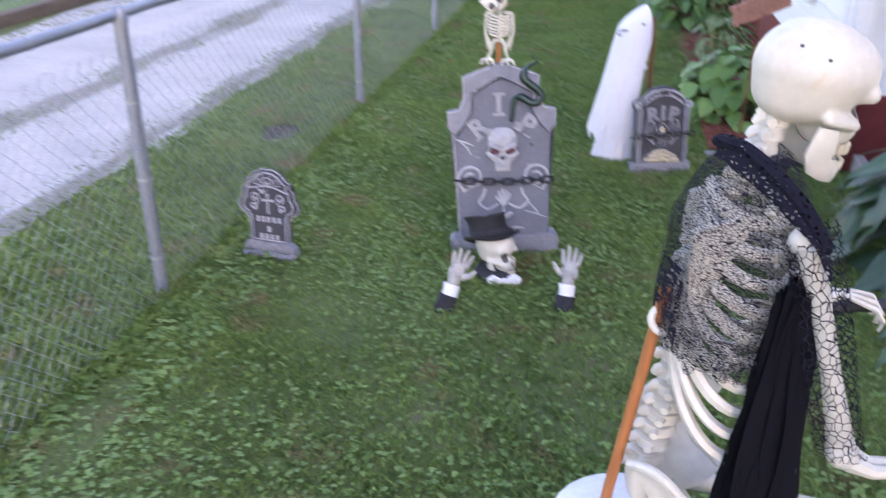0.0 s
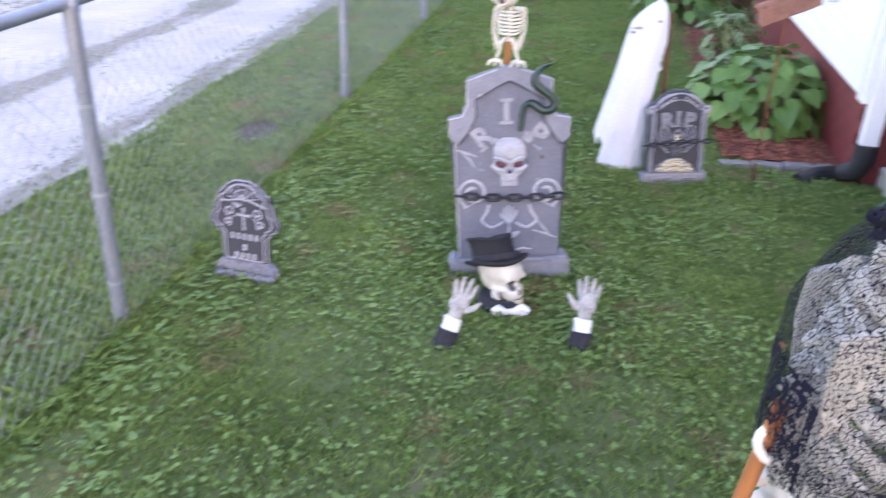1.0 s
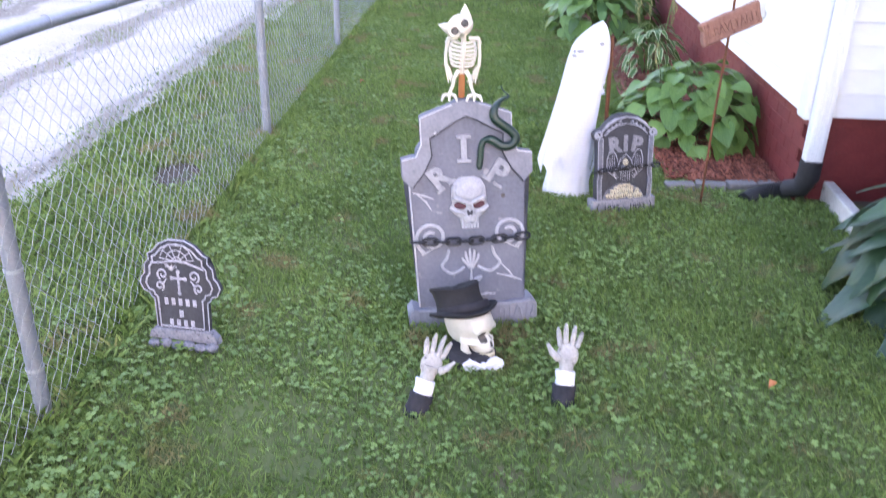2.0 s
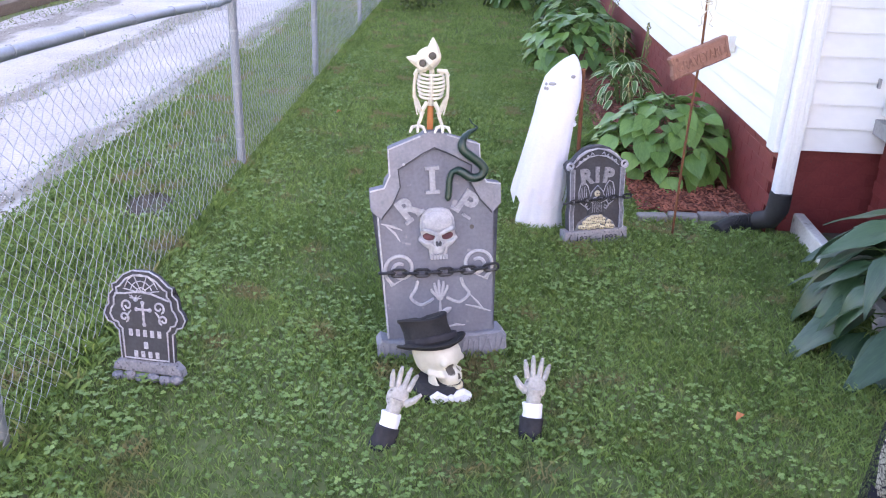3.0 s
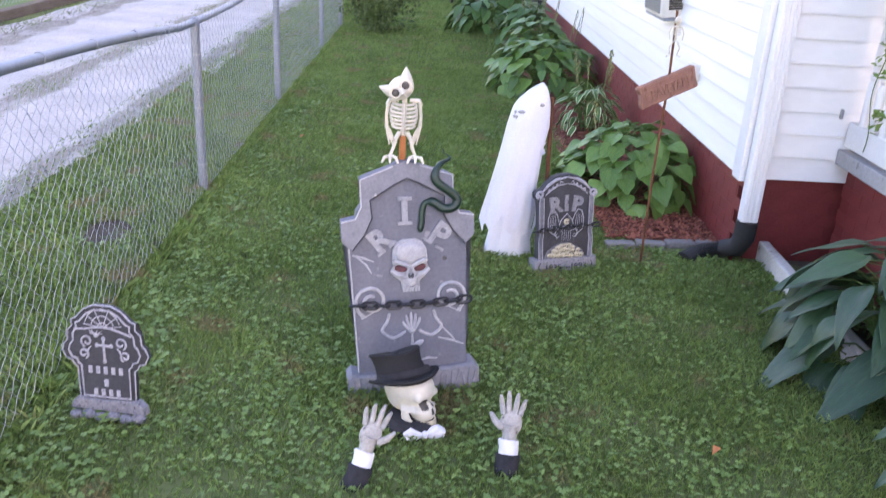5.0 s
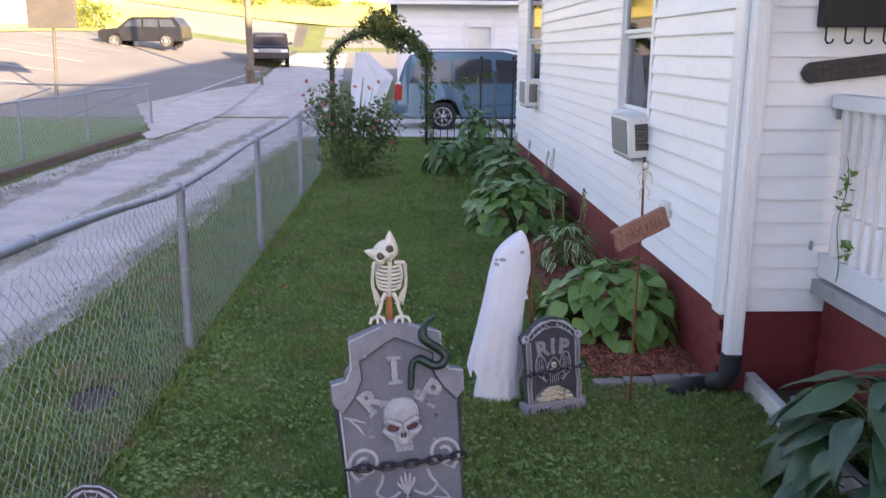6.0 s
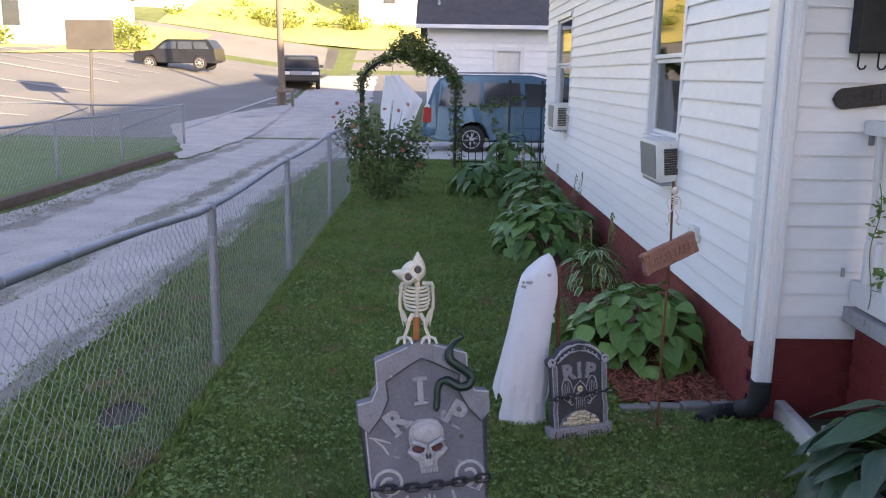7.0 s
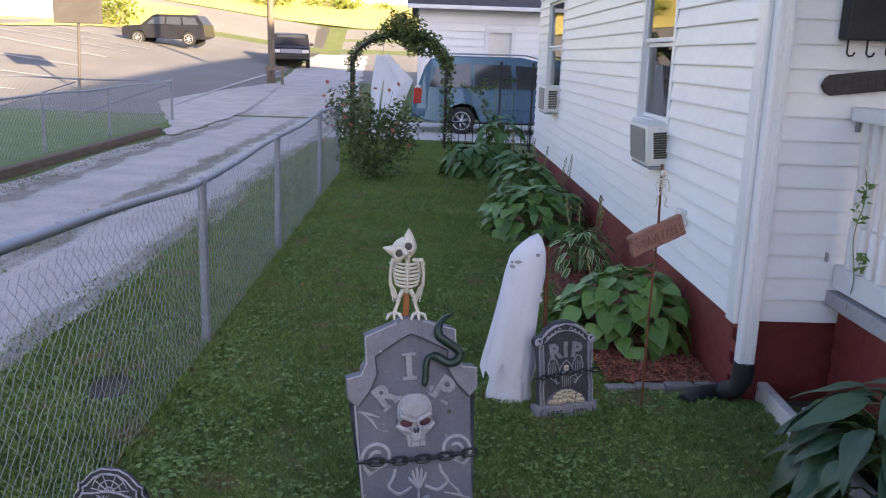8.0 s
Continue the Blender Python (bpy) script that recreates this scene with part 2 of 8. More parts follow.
M = dict(
    soil=surf("lawn_soil", (0.06, 0.085, 0.025), (0.12, 0.15, 0.05), 1.3, 0.95, bump=0.6, fine=45, wear=(0.13, 0.115, 0.06), wear_at=0.6),
    blade=surf("grass_blade", (0.085, 0.155, 0.032), (0.215, 0.318, 0.085), 1.6, 0.6, bump=0, fine=9, island=0.35, trans=0.35, wear=(0.235, 0.205, 0.09), wear_at=0.575),
    clover=surf("clover_leaf", (0.10, 0.19, 0.04), (0.22, 0.34, 0.098), 2.5, 0.55, bump=0, fine=14, island=0.25, trans=0.3),
    gravel=gravel_surface("gravel", ((-3.36, 0.30), (-4.85, 0.34), (-2.25, 0.2)), 24.0),
    asphalt=surf("asphalt", (0.12, 0.118, 0.118), (0.20, 0.196, 0.19), 0.4, 0.9, bump=0.5, fine=60, wear=(0.17, 0.16, 0.14), wear_at=0.6),
    line=surf("line_paint", (0.30, 0.30, 0.29), (0.5, 0.5, 0.48), 3, 0.8, bump=0.1, wear=(0.2, 0.19, 0.18), wear_at=0.6),
    grit=surf("loose_stones", (0.28, 0.265, 0.25), (0.52, 0.49, 0.46), 3, 0.95, bump=0, island=0.9),
    litter=surf("dry_litter", (0.05, 0.042, 0.028), (0.17, 0.145, 0.10), 3, 0.95, bump=0, island=0.8),
    bed=surf("dark_soil", (0.03, 0.023, 0.015), (0.085, 0.065, 0.042), 5, 0.95, bump=0.9, fine=40, wear=(0.06, 0.075, 0.025), wear_at=0.55),
    timber=surf("edging_timber", (0.06, 0.045, 0.035), (0.14, 0.11, 0.085), 3, 0.9, bump=0.5, stretch=(6, 1, 6)),
    galv=surf("galvanised_steel", (0.20, 0.222, 0.262), (0.29, 0.315, 0.36), 7, 0.5, 0.55, bump=0.08, fine=90, wear=(0.27, 0.29, 0.31), wear_at=0.66),
    wire=surf("fence_wire", (0.25, 0.27, 0.29), (0.36, 0.38, 0.40), 9, 0.5, 0.3, bump=0, fine=60),
    siding=surf("vinyl_siding", (0.66, 0.672, 0.685), (0.75, 0.762, 0.775), 1.1, 0.45, bump=0.05, fine=18, objrand=0.18, wear=(0.66, 0.66, 0.65), wear_at=0.68),
    trim=surf("white_trim", (0.60, 0.61, 0.62), (0.70, 0.71, 0.72), 2, 0.4, bump=0.05, wear=(0.62, 0.62, 0.61), wear_at=0.7),
    brick=surf("painted_brick", (0.13, 0.016, 0.016), (0.185, 0.028, 0.026), 7, 0.6, bump=0.25, fine=70, objrand=0.12, wear=(0.10, 0.03, 0.03), wear_at=0.64),
    mortar=surf("painted_mortar", (0.12, 0.015, 0.015), (0.175, 0.026, 0.024), 9, 0.7, bump=0.4),
    concrete=surf("concrete", (0.36, 0.35, 0.33), (0.55, 0.54, 0.51), 5, 0.9, bump=0.5, fine=70, wear=(0.22, 0.2, 0.17), wear_at=0.62),
    deck=surf("grey_deck_paint", (0.24, 0.24, 0.25), (0.36, 0.36, 0.37), 5, 0.7, bump=0.2, wear=(0.18, 0.17, 0.16)),
    glass=glass("window_glass"),
    dark=surf("dark_room", (0.03, 0.03, 0.03), (0.06, 0.06, 0.06), 3, 0.9, bump=0),
    curtain=surf("curtain", (0.45, 0.42, 0.38), (0.6, 0.58, 0.53), 3, 0.9, bump=0.2, stretch=(1, 8, 1)),
    acbody=surf("cream_plastic", (0.58, 0.57, 0.53), (0.70, 0.69, 0.65), 6, 0.5, bump=0.05, wear=(0.42, 0.40, 0.36), wear_at=0.68),
    acfin=surf("condenser_fins", (0.15, 0.17, 0.18), (0.27, 0.29, 0.31), 5, 0.5, 0.5, bump=0.3, stretch=(1, 30, 1)),
    tomb=surf("grey_foam", (0.098, 0.104, 0.128), (0.15, 0.157, 0.188), 9, 0.85, bump=0.35, fine=75, wear=(0.235, 0.235, 0.255), wear_at=0.64),
    tombedge=surf("brushed_foam_edge", (0.135, 0.14, 0.163), (0.215, 0.22, 0.248), 16, 0.85, bump=0.5, fine=80, wear=(0.17, 0.17, 0.19), wear_at=0.6),
    # Shade put into a near-black colour: border's inner shadow, skull relief's nose hollow.
    recess_shade=surf("recess_shade_paint", (0.03, 0.032, 0.04), (0.065, 0.068, 0.08), 24, 0.9, bump=0.2),
    relief=surf("drybrushed_relief", (0.25, 0.255, 0.275), (0.42, 0.425, 0.45), 24, 0.85, bump=0.4, fine=110, wear=(0.3, 0.3, 0.32), wear_at=0.6),
    black=surf("black_foam", (0.018, 0.02, 0.026), (0.045, 0.048, 0.06), 14, 0.7, bump=0.3, fine=80),
    whitebrush=surf("white_drybrush", (0.19, 0.197, 0.235), (0.40, 0.41, 0.46), 30, 0.85, bump=0.5, fine=120, wear=(0.12, 0.12, 0.14), wear_at=0.64),
    dimbrush=surf("dim_drybrush", (0.07, 0.075, 0.095), (0.21, 0.217, 0.25), 34, 0.85, bump=0.5, fine=120, wear=(0.06, 0.062, 0.075), wear_at=0.6),
    fadedbrush=surf("faded_drybrush", (0.11, 0.115, 0.135), (0.27, 0.275, 0.305), 30, 0.85, bump=0.5, fine=110, wear=(0.07, 0.072, 0.085), wear_at=0.6),
    letterfoam=surf("worn_raised_foam", (0.175, 0.18, 0.20), (0.33, 0.335, 0.36), 22, 0.85, bump=0.4, fine=100, wear=(0.40, 0.40, 0.42), wear_at=0.64),
    creampaint=surf("cream_paint", (0.40, 0.36, 0.25), (0.56, 0.51, 0.38), 30, 0.8, bump=0.4, wear=(0.2, 0.17, 0.1), wear_at=0.64),
    eyered=surf("dull_red_paint", (0.06, 0.02, 0.026), (0.12, 0.04, 0.05), 20, 0.8, bump=0.2),
    chain=surf("black_plastic_chain", (0.012, 0.012, 0.014), (0.03, 0.03, 0.034), 20, 0.4, bump=0.1),
    bone=surf("ivory_plastic", (0.45, 0.425, 0.36), (0.58, 0.56, 0.49), 8, 0.5, bump=0.12, fine=50, wear=(0.5, 0.43, 0.33), wear_at=0.68),
    owlbone=surf("cream_plastic_bone", (0.47, 0.44, 0.36), (0.62, 0.59, 0.51), 18, 0.55, bump=0.15, wear=(0.42, 0.35, 0.20), wear_at=0.64),
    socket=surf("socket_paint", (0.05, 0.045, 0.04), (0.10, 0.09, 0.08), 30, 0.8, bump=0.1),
    wood=surf("orange_wood", (0.26, 0.085, 0.025), (0.42, 0.16, 0.05), 9, 0.6, bump=0.2, stretch=(1, 1, 0.2)),
    snake=surf("green_rubber", (0.006, 0.015, 0.011), (0.008, 0.042, 0.027), 12, 0.35, bump=0.4, fine=160),
    sheet=surf("white_gauze", (0.70, 0.725, 0.80), (0.79, 0.81, 0.86), 6, 0.85, bump=0.3, fine=90, trans=0.35),
    felt=surf("black_felt", (0.006, 0.006, 0.007), (0.018, 0.018, 0.02), 20, 0.95, bump=0.3, fine=150),
    shirt=surf("white_shirt_cloth", (0.55, 0.55, 0.60), (0.68, 0.68, 0.72), 14, 0.85, bump=0.3),
    coat=surf("black_sleeve_cloth", (0.008, 0.008, 0.012), (0.025, 0.025, 0.032), 16, 0.9, bump=0.4),
    grey_flesh=surf("grey_latex", (0.22, 0.21, 0.20), (0.42, 0.41, 0.39), 18, 0.75, bump=0.5, fine=90, wear=(0.12, 0.11, 0.11), wear_at=0.63),
    sign=surf("terracotta_resin", (0.18, 0.088, 0.066), (0.28, 0.145, 0.11), 12, 0.85, bump=0.5, wear=(0.15, 0.07, 0.05), wear_at=0.62),
    rust=surf("rusty_steel", (0.10, 0.035, 0.018), (0.19, 0.075, 0.035), 20, 0.85, 0.3, bump=0.4),
    hosta=surf("hosta_leaf", (0.068, 0.16, 0.03), (0.155, 0.29, 0.072), 4, 0.45, bump=0.2, fine=25, objrand=0.35, trans=0.25, stretch=(1, 4, 1)),
    # Shaded copy of hosta: the bed's shade is put into a deeper green.
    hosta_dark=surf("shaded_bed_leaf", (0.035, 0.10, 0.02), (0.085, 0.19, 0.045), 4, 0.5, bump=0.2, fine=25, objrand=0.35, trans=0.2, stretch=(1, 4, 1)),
    bluegreen=surf("broad_blue_leaf", (0.016, 0.052, 0.024), (0.044, 0.10, 0.044), 4, 0.42, bump=0.2, fine=25, objrand=0.3, trans=0.2, stretch=(1, 5, 1)),
    cream_leaf=surf("variegated_edge", (0.32, 0.40, 0.20), (0.50, 0.56, 0.32), 9, 0.5, bump=0.1, trans=0.25),
    stem=surf("plant_stem", (0.07, 0.13, 0.035), (0.13, 0.20, 0.06), 9, 0.7, bump=0.1),
    bush=surf("bush_leaf", (0.05, 0.085, 0.028), (0.125, 0.175, 0.06), 3, 0.55, bump=0, island=0.5, trans=0.3),
    vine=surf("vine_leaf", (0.05, 0.095, 0.025), (0.15, 0.20, 0.06), 3, 0.55, bump=0, island=0.5, trans=0.35),
    petal=surf("orange_petal", (0.30, 0.07, 0.045), (0.44, 0.14, 0.09), 9, 0.6, bump=0, island=0.5, trans=0.2),
    yellow=surf("yellow_bud", (0.13, 0.14, 0.05), (0.24, 0.23, 0.09), 9, 0.6, bump=0, island=0.5),
    mulch=surf("red_mulch", (0.085, 0.022, 0.013), (0.21, 0.062, 0.038), 9, 0.95, bump=0.8, fine=50),
    chip=surf("red_mulch_chip", (0.10, 0.025, 0.014), (0.30, 0.10, 0.06), 9, 0.9, bump=0, island=0.7),
    stone=surf("edging_stone", (0.12, 0.115, 0.11), (0.22, 0.21, 0.20), 6, 0.9, bump=0.6, fine=60),
    pale_rock=surf("pale_rock", (0.42, 0.40, 0.38), (0.66, 0.64, 0.62), 8, 0.9, bump=0.6, fine=50, wear=(0.25, 0.2, 0.17)),
    pipe=surf("black_drain_plastic", (0.006, 0.006, 0.008), (0.016, 0.017, 0.02), 9, 0.7, bump=0.1),
    shawl=lace("black_lace", (0.014, 0.014, 0.022), 120.0, 0.085, (1, 1, 2.2)),
    shawlsolid=lace("black_dense_lace", (0.008, 0.008, 0.016), 85.0, 0.24, (1, 1, 1.3)),
    net=lace("black_wide_net", (0.012, 0.012, 0.02), 75.0, 0.05, (1, 1, 0.8)),
    strip=lace("black_gauze_strip", (0.004, 0.004, 0.007), 120.0, 0.3, (2.5, 2.5, 0.12)),
    dusk=surf("weathered_dark_board", (0.028, 0.024, 0.022), (0.075, 0.065, 0.06), 9, 0.85, bump=0.4, stretch=(1, 1, 6), wear=(0.14, 0.12, 0.11), wear_at=0.66),
    iron=surf("black_iron", (0.012, 0.012, 0.014), (0.03, 0.03, 0.033), 9, 0.55, 0.4, bump=0.15),
    vanblue=surf("blue_car_paint", (0.055, 0.13, 0.20), (0.07, 0.155, 0.235), 1.2, 0.25, 0.35, bump=0, spec=0.7),
    carblack=surf("black_car_paint", (0.012, 0.012, 0.015), (0.02, 0.02, 0.024), 2, 0.3, 0.0, bump=0, spec=0.35),
    carglass=surf("car_glass", (0.03, 0.034, 0.038), (0.05, 0.055, 0.06), 2, 0.08, bump=0, spec=0.8),
    tyre=surf("tyre_rubber", (0.012, 0.012, 0.012), (0.028, 0.028, 0.028), 9, 0.85, bump=0.2),
    alloy=surf("alloy_wheel", (0.42, 0.43, 0.45), (0.58, 0.59, 0.6), 6, 0.35, 0.7, bump=0),
    tail=surf("red_lens", (0.30, 0.012, 0.012), (0.45, 0.03, 0.03), 9, 0.25, bump=0),
    lens=surf("clear_lens", (0.55, 0.56, 0.58), (0.7, 0.7, 0.7), 9, 0.2, bump=0),
    roof=surf("dark_shingles", (0.045, 0.043, 0.048), (0.085, 0.08, 0.085), 3, 0.95, bump=0.6, fine=25, stretch=(1, 1, 1)),
    hillgrass=surf("dry_hill_grass", (0.30, 0.27, 0.06), (0.58, 0.50, 0.17), 0.22, 0.95, bump=0.6, fine=4),
    farlawn=surf("mown_lawn", (0.05, 0.10, 0.02), (0.11, 0.18, 0.045), 0.8, 0.95, bump=0.6, fine=35),
    farleaf=surf("far_tree_leaf", (0.12, 0.17, 0.025), (0.30, 0.34, 0.06), 0.6, 0.7, bump=0, island=0.5, trans=0.35),
    bark=surf("weathered_pole", (0.12, 0.095, 0.07), (0.21, 0.17, 0.13), 3, 0.9, bump=0.4, stretch=(5, 5, 0.5)),
    pale_wall=surf("pale_far_wall", (0.72, 0.725, 0.74), (0.80, 0.805, 0.815), 1, 0.7, bump=0.1),
    signboard=surf("sign_back", (0.05, 0.045, 0.042), (0.09, 0.082, 0.075), 3, 0.7, bump=0.1),
)


# ---------------------------------------------------------------- builders
class Build:
    """Collects simple solids into one mesh."""

    def __init__(self):
        self.v, self.f, self.mi, self.slot = [], [], [], 0

    def add(self, verts, faces):
        o = len(self.v)
        self.v += [tuple(p) for p in verts]
        self.f += [tuple(i + o for i in f) for f in faces]
        self.mi += [self.slot] * len(faces)
        return self

    def box(self, c, s, m=None, ch=0.0):
        """A box of size s round c, with its edges chamfered by ch."""
        hx, hy, hz = s[0] / 2, s[1] / 2, s[2] / 2
        if ch <= 0:
            p = [Vector((x * hx, y * hy, z * hz)) for x in (-1, 1) for y in (-1, 1) for z in (-1, 1)]
            f = [(0, 1, 3, 2), (4, 6, 7, 5), (0, 4, 5, 1), (2, 3, 7, 6), (0, 2, 6, 4), (1, 5, 7, 3)]
        else:
            ch = min(ch, hx * 0.9, hy * 0.9, hz * 0.9)
            bm = bmesh.new()
            bmesh.ops.create_cube(bm, size=1, matrix=Matrix.Diagonal((*s, 1)))
            bmesh.ops.bevel(bm, geom=bm.edges[:], offset=ch, segments=2, affect="EDGES", profile=0.6)
            bm.verts.index_update()
            p = [v.co.copy() for v in bm.verts]
            f = [tuple(v.index for v in q.verts) for q in bm.faces]
            bm.free()
        if m is not None:
            p = [m @ q for q in p]
        c = Vector(c)
        return self.add([q + c for q in p], f)

    def tube(self, pts, r, n=8, flat=1.0, closed=False):
        """A round bar along pts; r is one radius or one for each point."""
        pts = [Vector(p) for p in pts]
        k = len(pts)
        rs = r if isinstance(r, (list, tuple)) else [r] * k
        verts, faces = [], []
        up = None
        for i, p in enumerate(pts):
            a = pts[(i - 1) % k] if closed or i else p
            b = pts[(i + 1) % k] if closed or i < k - 1 else p
            d = (b - a).normalized()
            if up is None:
                up = d.orthogonal().normalized()
            else:
                up = (up - d * up.dot(d))
                up = up.normalized() if up.length > 1e-6 else d.orthogonal().normalized()
            side = d.cross(up)
            verts += [p + (up * math.cos(2 * math.pi * j / n) + side * math.sin(2 * math.pi * j / n) * flat) * rs[i] for j in range(n)]
        for i in range(k if closed else k - 1):
            q = (i + 1) % k
            faces += [(i * n + j, i * n + (j + 1) % n, q * n + (j + 1) % n, q * n + j) for j in range(n)]
        if not closed:
            faces += [tuple(range(n - 1, -1, -1)), tuple((k - 1) * n + j for j in range(n))]
        return self.add(verts, faces)

    def ball(self, c, r, m=None, nu=14, nv=9, warp=None):
        r = (r, r, r) if isinstance(r, (int, float)) else r
        c = Vector(c)
        verts = [Vector((0, 0, -1))]
        for i in range(1, nv):
            a = math.pi * i / nv
            verts += [Vector((math.sin(a) * math.cos(2 * math.pi * j / nu), math.sin(a) * math.sin(2 * math.pi * j / nu), -math.cos(a))) for j in range(nu)]
        verts.append(Vector((0, 0, 1)))
        if warp:
            verts = [warp(p) for p in verts]
        verts = [Vector((p.x * r[0], p.y * r[1], p.z * r[2])) for p in verts]
        if m is not None:
            verts = [m @ p for p in verts]
        faces = [(0, 1 + (j + 1) % nu, 1 + j) for j in range(nu)]
        for i in range(nv - 2):
            faces += [(1 + i * nu + j, 1 + i * nu + (j + 1) % nu, 1 + (i + 1) * nu + (j + 1) % nu, 1 + (i + 1) * nu + j) for j in range(nu)]
        top, o = len(verts) - 1, 1 + (nv - 2) * nu
        faces += [(o + j, o + (j + 1) % nu, top) for j in range(nu)]
        return self.add([p + c for p in verts], faces)

    def lathe(self, prof, n=24, m=None):
        """Turns (radius, height) pairs round z."""
        verts = [Vector((r * math.cos(2 * math.pi * j / n), r * math.sin(2 * math.pi * j / n), z)) for r, z in prof for j in range(n)]
        faces = [(i * n + j, i * n + (j + 1) % n, (i + 1) * n + (j + 1) % n, (i + 1) * n + j) for i in range(len(prof) - 1) for j in range(n)]
        faces += [tuple(range(n - 1, -1, -1)), tuple((len(prof) - 1) * n + j for j in range(n))]
        if m is not None:
            verts = [m @ p for p in verts]
        return self.add(verts, faces)

    def plate(self, outline, y0, y1, ch=0.0, m=None):
        """A board of the (x, z) outline between y0 (front) and y1, its front edge chamfered by ch."""
        k = len(outline)
        cx, cz = sum(p[0] for p in outline) / k, sum(p[1] for p in outline) / k
        inner = []
        for i, (x, z) in enumerate(outline):
            (ax, az), (bx, bz) = outline[i - 1], outline[(i + 1) % k]
            n1 = Vector((az - z, x - ax)).normalized()
            n2 = Vector((z - bz, bx - x)).normalized()
            d = (n1 + n2)
            d = d.normalized() if d.length > 1e-6 else n1
            if d.dot(Vector((x - cx, z - cz))) > 0:
                d = -d
            inner.append((x + d.x * ch, z + d.y * ch))
        rings = [[(x, y0, z) for x, z in inner], [(x, y0 + ch, z) for x, z in outline], [(x, y1, z) for x, z in outline]] if ch else [[(x, y0, z) for x, z in outline], [(x, y1, z) for x, z in outline]]
        verts = [Vector(p) for ring in rings for p in ring]
        faces = [(i * k + j, i * k + (j + 1) % k, (i + 1) * k + (j + 1) % k, (i + 1) * k + j) for i in range(len(rings) - 1) for j in range(k)]
        bm = bmesh.new()
        vs = [bm.verts.new((x, 0, z)) for x, _, z in rings[0]]
        bm.verts.index_update()
        face = bm.faces.new(vs)
        tris = bmesh.ops.triangulate(bm, faces=[face])["faces"]
        cap = [tuple(v.index for v in q.verts) for q in tris]
        bm.free()
        last = (len(rings) - 1) * k
        faces += cap + [tuple(i + last for i in reversed(q)) for q in cap]
        if m is not None:
            verts = [m @ p for p in verts]
        return self.add(verts, faces)


def text_build(body, height, depth, spread=1.0, bold=0.0):
    """Raised letters in the built-in font, standing in the x-z plane, centred, face towards -y."""
    cu = bpy.data.curves.new("letters", "FONT")
    cu.body = body
    cu.size = height * 1.4
    cu.align_x = "CENTER"
    cu.extrude = depth / 2
    cu.space_character = spread
    cu.resolution_u = 3
    cu.offset = bold
    ob = bpy.data.objects.new("letters", cu)
    me = bpy.data.meshes.new_from_object(ob)
    b = Build()
    b.add([Vector((v.co.x, -v.co.z, v.co.y - height / 2)) for v in me.vertices], [tuple(p.vertices) for p in me.polygons])
    bpy.data.objects.remove(ob)
    bpy.data.curves.remove(cu)
    bpy.data.meshes.remove(me)
    return b


def mesh_of(name, b, mats, smooth=False):
    me = bpy.data.meshes.new(name)
    me.from_pydata(b.v, [], b.f)
    mats = mats if isinstance(mats, (list, tuple)) else [mats]
    for m in mats:
        me.materials.append(m)
    me.polygons.foreach_set("material_index", b.mi)
    bm = bmesh.new()
    bm.from_mesh(me)
    bmesh.ops.recalc_face_normals(bm, faces=bm.faces)
    bm.to_mesh(me)
    bm.free()
    if smooth:
        me.polygons.foreach_set("use_smooth", [True] * len(me.polygons))
        me.set_sharp_from_angle(angle=radians(42))
    return me


def part(name, b, mats, parent=None, label="", m=None, smooth=False):
    """One mesh object under a thing or a part."""
    me = b if isinstance(b, bpy.types.Mesh) else mesh_of(name, b, mats, smooth)
    ob = new(name, me)
    if parent is not None:
        ob.parent = parent
    if m is not None:
        ob.matrix_basis = m
    return tagged(ob, label)


def thing(name, label, category, m=None, group="", kind=""):
    """The Empty at a thing's base, which carries its parts."""
    ob = new(name)
    ob.empty_display_size = 0.1
    if m is not None:
        ob.matrix_basis = m
    return tagged(ob, label, category, group, kind)


def solid(name, b, mats, label, category, m=None, smooth=False, group="", kind=""):
    """A thing that is one mesh."""
    ob = part(name, b, mats, None, "", m, smooth)
    return tagged(ob, label, category, group, kind)


def spread(lo, hi, n):
    return [lo + (hi - lo) * i / (n - 1) for i in range(n)]


# ---------------------------------------------------------------- ground
def rise(x, y):
    """The ground's height: a flat yard, a car park that climbs to the far side, a hill beyond it."""
    far = max(0.0, y - 21.0)
    z = 0.055 * min(far, 34.0)
    z += 0.13 * max(0.0, min(-x - 6.5, 14.0)) * min(far / 12.0, 1.0)
    hill = max(0.0, y - 52.0)
    z += 0.30 * min(hill, 60.0)
    return z


def sheet(name, xs, ys, mat, lift, label, category, kind="structure", shape=None):
    b = Build()
    nx = len(xs)
    verts = []
    for y in ys:
        for x in xs:
            px = shape(x, y) if shape else x
            verts.append((px, y, rise(px, y) + lift))
    b.add(verts, [(j * nx + i, j * nx + i + 1, (j + 1) * nx + i + 1, (j + 1) * nx + i) for j in range(len(ys) - 1) for i in range(nx - 1)])
    return solid(name, b, mat, label, category, smooth=True, kind=kind)


sheet("ground", [-900, -400, -160, -80] + spread(-50, 40, 61) + [80, 160, 400, 900], [-900, -300, -80, -30] + spread(-12, 22, 24) + spread(23.5, 120, 60) + [200, 500, 1500],
      M["soil"], 0.0, "mown green lawn with clover and bare soil", "lawn")


def wobble(x, y, amount):
    return x + amount * noise.noise(Vector((x * 0.7, y * 0.9, 3.1)))


